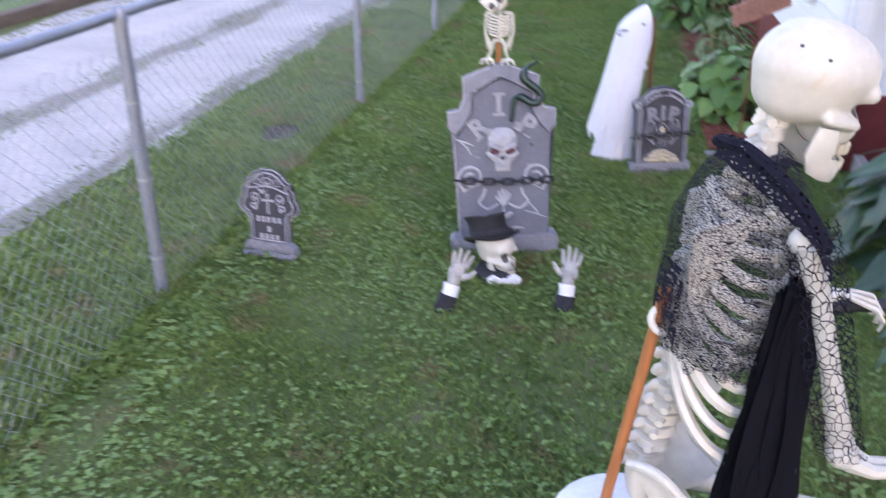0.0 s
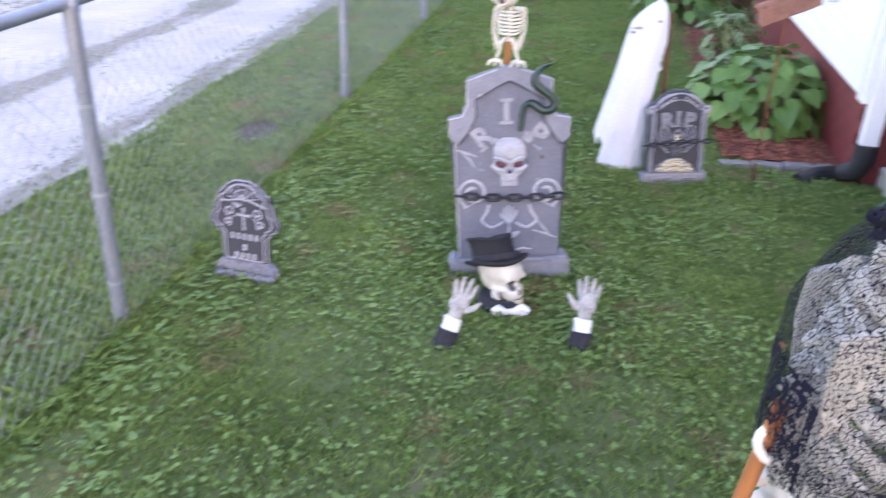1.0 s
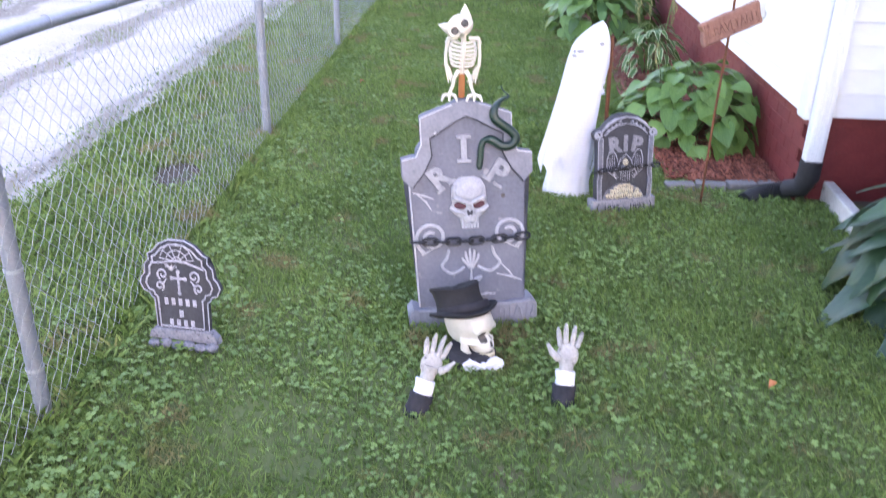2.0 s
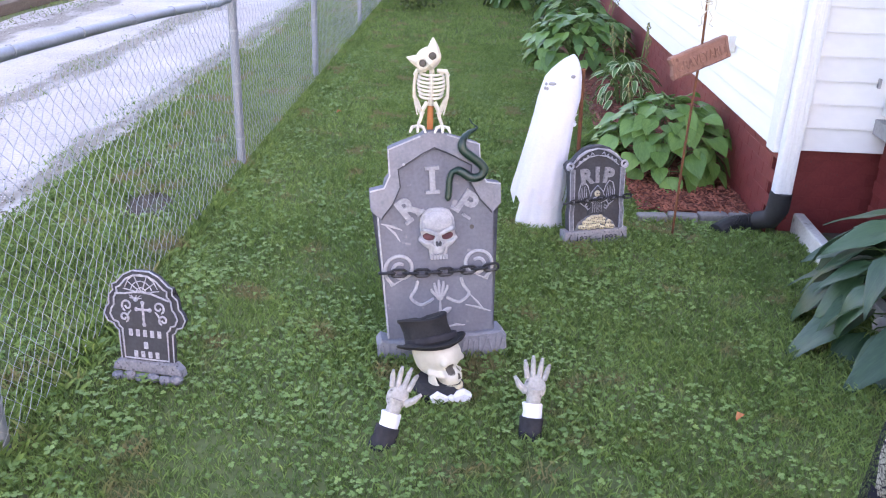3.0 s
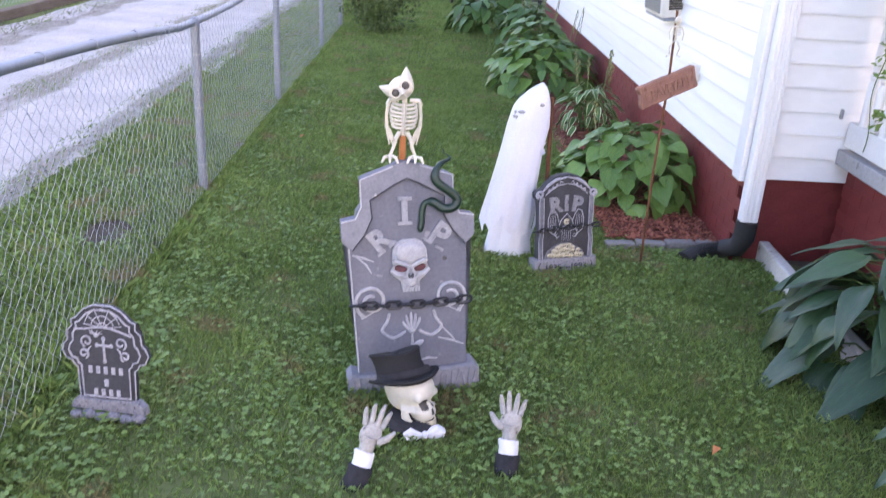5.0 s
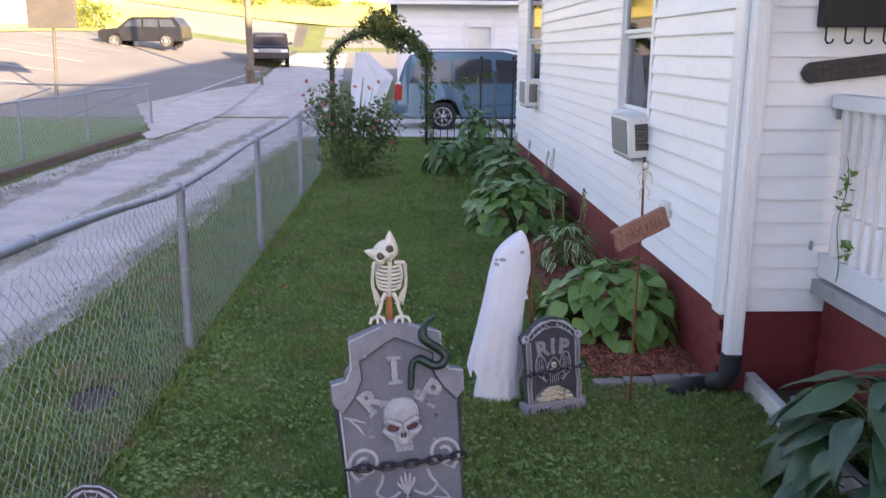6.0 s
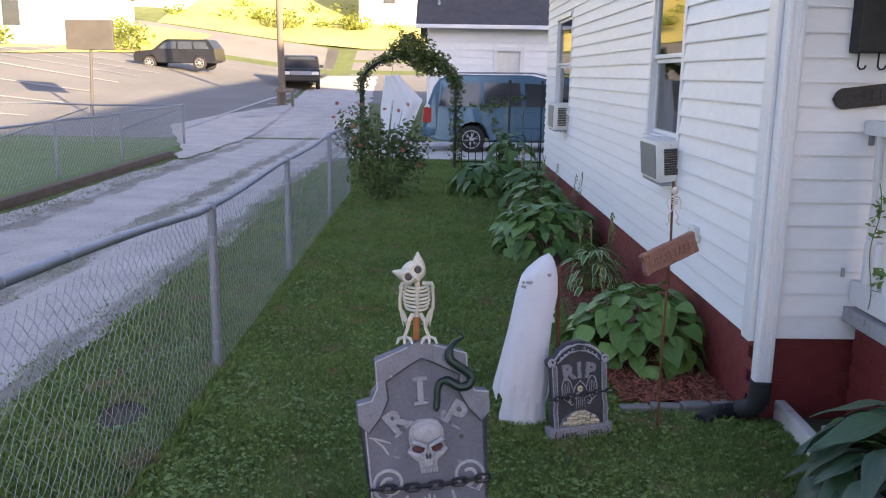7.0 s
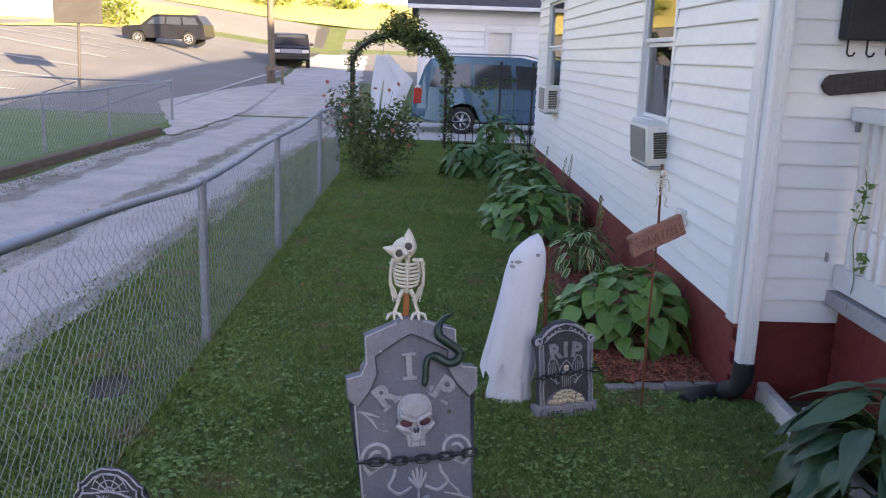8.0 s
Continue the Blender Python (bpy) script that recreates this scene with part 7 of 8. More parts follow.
# ---------------------------------------------------------------- bushes, arch and iron fence
def leaf_cloud(b, centre, radii, n, size, rng, shell=0.35, gap=0.0, seed=0.0):
    """Small folded leaves through an uneven volume, with gaps."""
    c = Vector(centre)
    made = 0
    while made < n:
        d = Vector((rng.gauss(0, 1), rng.gauss(0, 1), rng.gauss(0, 1))).normalized()
        r = rng.uniform(shell, 1.0) ** 0.5 * (1 + 0.45 * noise.noise(d * 2.2 + Vector((seed, 0, 0))))
        p = c + Vector((d.x * radii[0], d.y * radii[1], d.z * radii[2])) * r
        made += 1
        if gap and noise.noise(p * (1.3 / max(radii)) * 2 + Vector((0, seed, 0))) < -gap:
            continue
        if p.z < 0.02:
            continue
        s = size * rng.uniform(0.6, 1.3)
        e = Euler((rng.uniform(-0.9, 0.9), rng.uniform(-0.9, 0.9), rng.uniform(0, 6.28))).to_matrix()
        q = [e @ Vector(v) * s + p for v in ((-0.5, 0, 0), (0, -0.3, 0.1), (0.55, 0, -0.05), (0, 0.3, 0.1))]
        b.add(q, [(0, 1, 2), (0, 2, 3)])


rng = random.Random(23)
bush = thing("flower_bush", "tall leafy bush with small orange flowers by the fence", "bush", m=Matrix.Translation((-0.62, 9.85, 0)))
b = Build()
for i in range(26):
    a, r = rng.uniform(0, 6.28), rng.uniform(0.1, 0.75)
    top = (r * math.cos(a), r * math.sin(a) * 0.8, rng.uniform(0.8, 1.5))
    b.tube([(0.1 * math.cos(a), 0.1 * math.sin(a), 0), (top[0] * 0.6, top[1] * 0.6, top[2] * 0.55), top], [0.012, 0.008, 0.003], 5)
part("stem_tangle", b, M["stem"], bush)
b = Build()
leaf_cloud(b, (0.05, 0, 0.5), (0.6, 0.6, 0.52), 1900, 0.08, rng, 0.2, 0.15, 3)
leaf_cloud(b, (-0.28, -0.1, 0.95), (0.42, 0.4, 0.42), 1100, 0.07, rng, 0.1, 0.2, 5)
leaf_cloud(b, (0.42, 0, 0.85), (0.36, 0.35, 0.36), 700, 0.07, rng, 0.1, 0.2, 8)
tagged(part("crown", b, M["bush"], bush), kind="stuff")
b = Build()
for k in range(9):
    a = 2 * math.pi * k / 9
    q = [Vector((0, 0, 0)), Vector((0.026 * math.cos(a - 0.3), 0.026 * math.sin(a - 0.3), 0.008)), Vector((0.036 * math.cos(a), 0.036 * math.sin(a), 0.002)), Vector((0.026 * math.cos(a + 0.3), 0.026 * math.sin(a + 0.3), 0.008))]
    b.add(q, [(0, 1, 2), (0, 2, 3)])
b.ball((0, 0, 0.006), (0.013, 0.013, 0.009), nu=8, nv=5)
flower = mesh_of("flower", b, M["petal"])
for i in range(24):
    a, r = rng.uniform(0, 6.28), rng.uniform(0.3, 0.8)
    z = rng.uniform(0.55, 1.5)
    part("flower", flower, None, bush, m=Matrix.Translation((r * math.cos(a) - 0.1, r * math.sin(a) * 0.8 - 0.12, z)) @ Euler((rng.uniform(0.2, 1.3), rng.uniform(-0.5, 0.5), rng.uniform(-0.8, 0.8))).to_matrix().to_4x4())

AX0, AX1, AY = -1.3, 0.58, 14.2
arch = thing("garden_arch", "black metal garden arch overgrown with vine", "garden arch", m=Matrix.Translation((0, AY, 0)))
mid, rad = (AX0 + AX1) / 2, (AX1 - AX0) / 2
for dy in (0.0, 0.5):
    for x in (AX0, AX1):
        b = Build()
        b.tube([(x, dy, -0.05), (x, dy, 1.64)], 0.026, 8)
        part("post", b, M["iron"], arch)
    b = Build()
    b.tube([(mid + rad * math.cos(a), dy, 1.62 + 0.58 * math.sin(a)) for a in spread(0, math.pi, 20)], 0.022, 8)
    part("hoop", b, M["iron"], arch)
for k in range(9):
    a = math.pi * k / 8
    b = Build()
    b.tube([(mid + rad * math.cos(a), 0, 1.62 + 0.58 * math.sin(a)), (mid + rad * math.cos(a), 0.5, 1.62 + 0.58 * math.sin(a))], 0.012, 6)
    part("rung", b, M["iron"], arch)
vine = thing("climbing_vine", "tangled green vine over the garden arch", "vine", m=Matrix.Translation((0, AY, 0)))
b = Build()
for a in spread(0.0, math.pi, 26):
    n = 120 if a < 1.7 else 55
    leaf_cloud(b, (mid + rad * math.cos(a), 0.2, 1.63 + 0.6 * math.sin(a)), (0.16, 0.3, 0.12), n, 0.075, rng, 0.05, 0.25, a)
leaf_cloud(b, (mid + 0.04, 0.15, 2.34), (0.46, 0.4, 0.36), 2300, 0.08, rng, 0.1, 0.2, 7)
leaf_cloud(b, (mid + 0.46, 0.15, 2.05), (0.4, 0.35, 0.28), 1200, 0.08, rng, 0.1, 0.25, 4)
leaf_cloud(b, (mid - 0.42, 0.15, 2.12), (0.2, 0.3, 0.14), 160, 0.07, rng, 0.1, 0.2, 9)
for z in spread(0.2, 1.7, 12):
    leaf_cloud(b, (AX1 + 0.03, 0.1, z), (0.16, 0.22, 0.14), 60, 0.08, rng, 0.05, 0.25, z)
    leaf_cloud(b, (AX0, 0.1, z), (0.11, 0.2, 0.14), 36, 0.07, rng, 0.05, 0.25, z)
tagged(part("foliage", b, M["vine"], vine), kind="stuff")
b = Build()
for k in range(8):
    a0 = rng.uniform(0, 0.6)
    b.tube([(mid + (rad + 0.03 * math.sin(9 * a + k)) * math.cos(a), 0.25 + 0.25 * math.sin(5 * a + k), 1.64 + (0.62 + 0.05 * math.cos(7 * a + k)) * math.sin(a)) for a in spread(a0, 2.9, 20)], 0.008, 5)
part("runner", b, M["bark"], vine)

hg = thing("hanging_ghost", "white cloth ghost hanging in the garden arch", "ghost decoration", m=Matrix.Translation((-0.45, AY - 0.1, 0)))
b = Build()
nx, nz = 26, 26
vs = []
for k in range(nz):
    t = k / (nz - 1)
    z = 1.84 - 1.36 * t
    left = -0.36 - 0.10 * min(1, t * 2) + 0.5 * max(0, t - 0.75)
    right = -0.12 + 0.5 * (t / 0.36 if t < 0.36 else 1 - 0.75 * (t - 0.36) / 0.64)
    for i in range(nx):
        u = i / (nx - 1)
        x = left + (right - left) * u
        vs.append((x, -0.03 + 0.05 * math.sin(u * 14 + 2 * t) * (0.3 + t) - 0.08 * math.sin(math.pi * u), z - 0.10 * u * (1 - u) + 0.03 * noise.noise(Vector((u * 6, t * 2, 1)))))
b.add(vs, [(k * nx + i, k * nx + i + 1, (k + 1) * nx + i + 1, (k + 1) * nx + i) for k in range(nz - 1) for i in range(nx - 1)])
part("cloth", b, M["sheet"], hg, smooth=True)
b = Build()
b.tube([(-0.24, 0.02, 1.8), (-0.2, 0.1, 2.12)], 0.004, 5)
part("cord", b, M["iron"], hg)

ifence = thing("iron_fence", "low black iron garden fence with scrolled trellis", "fence", m=Matrix.Translation((0, AY, 0)))
for z in (0.14, 0.55):
    b = Build()
    b.tube([(0.6, 0, z), (2.35, 0, z)], 0.013, 6)
    part("rail", b, M["iron"], ifence)
for i in range(12):
    x = 0.72 + i * 0.14
    b = Build()
    b.tube([(x, 0, 0.0), (x, 0, 0.62), (x, 0, 0.72)], [0.009, 0.009, 0.001], 6)
    part("picket", b, M["iron"], ifence)
for x in (1.66, 2.3):
    b = Build()
    b.tube([(x, 0, 0), (x, 0, 1.72)], 0.02, 8)
    b.ball((x, 0, 1.74), 0.035, nu=8, nv=6)
    part("tall_post", b, M["iron"], ifence)
for sx in (-1, 1):
    b = Build()
    b.tube([(1.66 + sx * (0.04 + 0.16 * (1 - 0.7 * t)) + sx * 0.12 * math.cos(2 * math.pi * 1.3 * t) * (1 - 0.6 * t), 0, 1.38 + 0.13 * (1 - 0.6 * t) * math.sin(2 * math.pi * 1.3 * t)) for t in spread(0, 1, 26)], 0.009, 5)
    part("scroll", b, M["iron"], ifence)
tv = thing("trellis_vine", "thin vine on the iron fence", "vine", m=Matrix.Translation((0, AY, 0)))
b = Build()
for z in spread(0.3, 1.35, 8):
    leaf_cloud(b, (1.42 + 0.1 * math.sin(z * 4), -0.02, z), (0.13, 0.08, 0.11), 22, 0.09, rng, 0.05, 0.2, z)
for x in spread(0.9, 1.9, 7):
    leaf_cloud(b, (x, -0.02, 1.32 + 0.1 * math.sin(x * 4)), (0.12, 0.08, 0.08), 20, 0.085, rng, 0.05, 0.2, x)
tagged(part("foliage", b, M["vine"], tv), kind="stuff")
pv = thing("porch_vine", "thin green vine twined round the porch balusters", "vine")
b = Build()
for k, (y, z) in enumerate(((1.32, 1.16), (1.28, 1.2), (1.3, 1.24), (1.24, 1.30), (1.27, 1.1), (1.25, 0.92), (1.2, 0.9), (1.22, 0.86))):
    leaf_cloud(b, (2.44, y, z), (0.03, 0.035, 0.035), 5, 0.05, rng, 0.05, 0, k)
part("foliage", b, M["clover"], pv)
b = Build()
b.tube([(2.44, 1.3 + 0.03 * math.sin(z * 14), z) for z in spread(0.72, 1.36, 16)], 0.0025, 5)
part("runner", b, M["stem"], pv)

# ---------------------------------------------------------------- vehicles
def wheel(parent, x, y, z, r, face=-1, name="wheel"):
    w = part("wheel", Build().lathe([(r * 0.55, -0.1), (r * 0.93, -0.1), (r, -0.075), (r, 0.075), (r * 0.93, 0.1), (r * 0.55, 0.1)], 28, Matrix.Translation((x, y, z)) @ Matrix.Rotation(radians(90), 4, "X")), M["tyre"], parent, smooth=True)
    b = Build()
    t = Matrix.Translation((x, y + face * 0.085, z)) @ Matrix.Rotation(radians(90), 4, "X")
    b.tube([t @ Vector((r * 0.64 * math.cos(a), r * 0.64 * math.sin(a), 0)) for a in spread(0, 6.28 * 23 / 24, 24)], 0.022, 6, closed=True)
    for k in range(6):
        a = 2 * math.pi * k / 6 + 0.3
        for da in (-0.14, 0.14):
            b.tube([t @ Vector((0.03 * math.cos(a), 0.03 * math.sin(a), 0)), t @ Vector((r * 0.62 * math.cos(a + da), r * 0.62 * math.sin(a + da), 0))], [0.026, 0.016], 6)
    b.ball((x, y + face * 0.1, z), (0.05, 0.02, 0.05), nu=10, nv=6)
    part("rim", b, M["alloy"], w, smooth=True)
    part("hub_backing", Build().lathe([(r * 0.6, -0.01), (r * 0.6, 0.01)], 20, Matrix.Translation((x, y + face * 0.05, z)) @ Matrix.Rotation(radians(90), 4, "X")), M["tyre"], w)
    return w


van = thing("minivan", "blue minivan parked on the driveway", "minivan", m=Matrix.Translation((-0.16, 17.68, 0.0)))
L, W = 5.1, 1.9
prof = [(0.05, 0.42), (0.0, 0.6), (0.03, 0.95), (0.12, 1.1), (0.28, 1.55), (0.42, 1.76), (1.0, 1.85), (2.6, 1.86), (3.3, 1.72), (4.05, 1.12), (4.8, 0.98), (5.05, 0.8), (5.1, 0.5), (4.95, 0.3)]
wells = []
for wx in (4.12, 1.2):
    wells += [(wx + 0.43 * math.cos(a), 0.33 + 0.43 * math.sin(a)) for a in spread(-0.08, math.pi + 0.08, 12)]
outline = prof + wells + [(0.35, 0.3)]
b = Build()
b.plate(outline, 0.0, W, 0.03)
b.v = [(x, y + 0.16 * max(0, z - 1.02) * (1 if y < W / 2 else -1), z) for x, y, z in b.v]
part("body", b, M["vanblue"], van)
b = Build()
b.box((2.5, W / 2, 0.5), (4.4, W - 0.5, 0.3))
part("underbody", b, M["tyre"], van)


def pane_on(parent, pts, off=0.0):
    bb = Build()
    bb.plate(pts, -0.006, 0.02, 0.0)
    bb.v = [(x, y + 0.16 * max(0, z - 1.02) - 0.002 + off, z) for x, y, z in bb.v]
    return part("window", bb, M["carglass"], parent, "dark tinted window")


pane_on(van, [(0.40, 1.12), (0.60, 1.62), (1.38, 1.67), (1.4, 1.12)])
pane_on(van, [(1.5, 1.12), (1.48, 1.67), (2.35, 1.67), (2.4, 1.12)])
pane_on(van, [(2.5, 1.12), (2.46, 1.67), (2.95, 1.64), (3.7, 1.12)])
for x in (1.44, 2.45):
    b = Build()
    b.box((x, -0.008, 0.85), (0.012, 0.012, 0.95))
    part("door_seam", b, M["tyre"], van)
b = Build()
b.tube([(0.5, 0.12, 1.84), (0.9, 0.14, 1.90), (2.7, 0.14, 1.91), (3.0, 0.14, 1.84)], 0.018, 6)
part("roof_rail", b, M["galv"], van)
b = Build()
b.plate([(0.03, 0.72), (0.05, 1.08), (0.13, 1.1), (0.24, 1.05), (0.22, 0.72)], -0.014, 0.05, 0.008)
part("tail_light", b, M["tail"], van, "red tail light")
b = Build()
b.plate([(0.055, 1.08), (0.12, 1.17), (0.2, 1.14), (0.2, 1.06)], -0.012, 0.05, 0.006)
part("reverse_lens", b, M["lens"], van, "clear lens above the tail light")
b = Build()
b.box((0.16, 0.5 * W, 0.5), (0.36, W + 0.02, 0.22), ch=0.05)
part("bumper", b, M["vanblue"], van)
b = Build()
b.box((2.45, -0.008, 0.62), (1.9, 0.02, 0.035), ch=0.006)
part("side_moulding", b, M["vanblue"], van)
for x in (2.2, 2.6):
    b = Build()
    b.box((x, -0.02, 1.0), (0.2, 0.03, 0.035), ch=0.01)
    part("door_handle", b, M["vanblue"], van)
for x, y, f in ((1.2, 0.06, -1), (4.12, 0.06, -1), (1.2, W - 0.06, 1), (4.12, W - 0.06, 1)):
    wheel(van, x, y, 0.33, 0.33, f)


def pickup(x, y):
    """Faces the camera, along -y."""
    z = rise(x, y) + 0.03
    t = thing("pickup_truck", "black pickup truck parked facing the alley", "pickup truck", m=Matrix.Translation((x, y, z)) @ Matrix.Rotation(radians(-90 + 8), 4, "Z"))
    w = 1.8
    # local x runs from nose to tail, local y across
    side = [(0.0, 0.45), (0.0, 0.85), (0.1, 0.98), (1.25, 1.08), (1.75, 1.62), (2.0, 1.68), (3.0, 1.68), (3.25, 1.12), (5.0, 1.1), (5.05, 0.5), (4.5, 0.4)] + \
           [(4.0 + 0.42 * math.cos(a), 0.36 + 0.42 * math.sin(a)) for a in spread(0, math.pi, 9)] + [(0.95 + 0.42 * math.cos(a), 0.36 + 0.42 * math.sin(a)) for a in spread(0, math.pi, 9)] + [(0.4, 0.4)]
    turn = Matrix.Rotation(radians(180), 4, "Z")
    b = Build()
    b.plate(side, -w / 2, w / 2, 0.03, m=turn)
    b.v = [(px, py * (1 - 0.16 * max(0, pz - 1.05)), pz) for px, py, pz in b.v]
    part("body", b, M["carblack"], t)
    b = Build()
    b.add([(-1.33, -0.74, 1.11), (-1.33, 0.74, 1.11), (-1.74, 0.66, 1.58), (-1.74, -0.66, 1.58)], [(0, 1, 2, 3)])
    b.v = [(px + 0.02, py, pz + 0.015) for px, py, pz in b.v]
    part("windscreen", b, M["carglass"], t)
    for sy in (-1, 1):
        b = Build()
        b.box((0.01, sy * 0.68, 0.8), (0.05, 0.34, 0.16), ch=0.03)
        part("headlight", b, M["lens"], t, "clear headlight")
        b = Build()
        b.box((-1.45, sy * 1.0, 1.15), (0.1, 0.2, 0.15), ch=0.03)
        part("mirror", b, M["carblack"], t)
    b = Build()
    b.box((0.015, 0, 0.8), (0.05, 0.98, 0.2), ch=0.02)
    part("grille", b, M["galv"], t, "dull chrome grille")
    b = Build()
    b.box((0.05, 0, 0.52), (0.14, 1.78, 0.2), ch=0.04)
    part("bumper", b, M["carblack"], t)
    for px in (-0.95, -4.0):
        for sy in (-1, 1):
            wheel(t, px, sy * 0.8, 0.36, 0.36, sy)
    return t


pickup(-6.42, 38.9)


def suv(x, y):
    z = rise(x, y) + 0.02
    t = thing("dark_suv", "black sport utility vehicle parked sideways in the lot", "car", m=Matrix.Translation((x, y, z)) @ Matrix.Rotation(radians(-4), 4, "Z") @ Matrix.Scale(0.86, 4))
    side = [(-2.4, 0.5), (-2.42, 0.85), (-2.3, 1.0), (-1.3, 1.1), (-0.65, 1.62), (-0.4, 1.7), (1.9, 1.7), (2.3, 1.2), (2.38, 0.55), (2.1, 0.42)] + \
           [(1.45 + 0.44 * math.cos(a), 0.38 + 0.44 * math.sin(a)) for a in spread(0, math.pi, 9)] + [(-1.5 + 0.44 * math.cos(a), 0.38 + 0.44 * math.sin(a)) for a in spread(0, math.pi, 9)]
    b = Build()
    b.plate(side, -0.92, 0.92, 0.03)
    b.v = [(px, py * (1 - 0.16 * max(0, pz - 1.05)), pz) for px, py, pz in b.v]
    part("body", b, M["carblack"], t)
    for pts in ([(-0.95, 1.15), (-0.5, 1.55), (0.1, 1.57), (0.1, 1.15)], [(0.2, 1.15), (0.2, 1.57), (1.0, 1.57), (1.05, 1.15)], [(1.15, 1.15), (1.1, 1.57), (1.8, 1.55), (2.05, 1.15)]):
        b = Build()
        b.plate(pts, -0.93, -0.9)
        b.v = [(px, py + 0.1 * (pz - 1.05), pz) for px, py, pz in b.v]
        part("window", b, M["carglass"], t)
    for px in (-1.5, 1.45):
        for sy in (-1, 1):
            wheel(t, px, sy * 0.84, 0.38, 0.38, sy)
    return t


suv(-12.7, 40.6)

# ---------------------------------------------------------------- garage and other buildings
GY = 24.0
gar = thing("garage_building", "white sided outbuilding with a dark shingle roof", "building", m=Matrix.Translation((-0.13, GY, 0)))
b = Build()
b.box((1.08, 0.1, 1.65), (2.16, 0.2, 3.3))
b.box((6.45, 0.1, 1.65), (7.1, 0.2, 3.3))
b.box((2.53, 0.1, 0.75), (0.74, 0.2, 1.5))
b.box((2.53, 0.1, 2.96), (0.74, 0.2, 0.68))
for x in (0.1, 9.9):
    b.box((x, 3.5, 1.65), (0.2, 6.6, 3.3))
b.box((5, 6.9, 1.65), (9.6, 0.2, 3.3))
wall_g = part("wall", b, M["pale_wall"], gar)
for k in range(14):
    z = 0.1 + k * 0.228
    for x0, x1 in ([(0.0, 10.0)] if z + 0.228 < 1.45 or z > 2.65 else [(0.0, 2.1), (2.96, 10.0)]):
        part("siding_course", course_mesh, None, wall_g, m=Matrix.Translation((x0, -0.004, z)) @ Matrix.Rotation(radians(90), 4, "Z") @ Matrix.Diagonal((1.6, -(x1 - x0), 1.87, 1)))
b = Build()
for x in (2.12, 2.94):
    b.box((x, -0.03, 2.06), (0.12, 0.09, 1.32))
for z in (1.48, 2.64):
    b.box((2.53, -0.03, z), (0.7, 0.085, 0.12))
gw = part("window", b, M["trim"], gar, "white framed window with a pale blind")
b = Build()
b.box((2.53, 0.03, 2.06), (0.74, 0.02, 1.1))
part("blind", b, M["acbody"], gw)
b = Build()
b.add([(-0.35, -0.4, 3.32), (10.35, -0.4, 3.32), (10.35, 3.5, 5.3), (-0.35, 3.5, 5.3), (-0.35, 7.4, 3.32), (10.35, 7.4, 3.32),
       (-0.35, -0.4, 3.22), (10.35, -0.4, 3.22), (10.35, 3.5, 5.2), (-0.35, 3.5, 5.2), (-0.35, 7.4, 3.22), (10.35, 7.4, 3.22)],
      [(0, 1, 2, 3), (3, 2, 5, 4), (6, 9, 8, 7), (9, 10, 11, 8), (0, 6, 7, 1), (4, 5, 11, 10), (0, 3, 9, 6), (3, 4, 10, 9), (1, 7, 8, 2), (2, 8, 11, 5)])
part("roof", b, M["roof"], gar)
b = Build()
b.box((5, -0.45, 3.28), (10.7, 0.12, 0.12), ch=0.02)
part("gutter", b, M["trim"], gar)
b = Build()
b.tube([(0.35, 1.0, 3.9), (0.35, 1.0, 4.75)], 0.05, 8)
part("vent_pipe", b, M["galv"], gar)
b = Build()
b.box((0.06, -0.06, 1.6), (0.08, 0.08, 3.1))
part("corner_downspout", b, M["trim"], gar)


def far_house(x, y, w, d, h, label, roof_h=1.8, windows=2):
    z = rise(x, y)
    t = thing("house", label, "house", m=Matrix.Translation((x, y, z - 0.3)), group="far houses")
    b = Build()
    b.box((0, d / 2, h / 2), (w, d, h))
    part("wall", b, M["pale_wall"], t)
    b = Build()
    b.plate([(-w / 2 - 0.3, h), (w / 2 + 0.3, h), (0, h + roof_h)], -0.3, d + 0.3)
    part("roof", b, M["roof"], t)
    for i in range(windows):
        b = Build()
        b.box(((i + 0.5) * w / windows - w / 2, -0.03, h * 0.55), (0.9, 0.1, 1.3), ch=0.01)
        part("window", b, M["carglass"], t)
    return t


far_house(-25.0, 44, 9.5, 12, 3.6, "white low building beside the parking lot", 1.2)
far_house(-22.6, 61, 8.6, 9, 4.4, "white house on the bright hillside")
far_house(-16.0, 96, 12, 9, 3.4, "pale house at the hill top")
# Added house: its sunlit white wall makes the glaring patch left of the garage.
far_house(-3.6, 64, 4.6, 8, 4.6, "white house added for the glare at the hill's foot", 1.6, 1)
# Unseen gabled block, added only to shade the yard, garage and near lot.
nb = Build()
nb.plate([(14, 0.0), (22, 0.0), (22, 10.4), (18, 13.6), (14, 10.4)], -37.0, 9.5)
solid("house_next_door", nb, M["pale_wall"], "unseen tall gabled block added to keep sun off the yard", "house")

# pole, lot sign, road marks
pole = thing("utility_pole", "weathered wooden utility pole beside the lot", "utility pole", m=Matrix.Translation((-5.9, 31.0, rise(-5.9, 31.0))))
b = Build()
b.tube([(0, 0, -0.2), (-0.05, 0, 4), (-0.12, 0, 9.5)], [0.14, 0.125, 0.1], 10)
part("shaft", b, M["bark"], pole, smooth=True)
b = Build()
b.box((-0.1, 0, 8.9), (2.2, 0.1, 0.12), ch=0.01)
part("crossarm", b, M["bark"], pole)
b = Build()
for x in (-0.25, 0.3):
    b.box((x, -0.15, 0.35), (0.1, 0.1, 0.7), ch=0.01)
b.box((0.02, -0.15, 0.6), (0.75, 0.12, 0.12), ch=0.01)
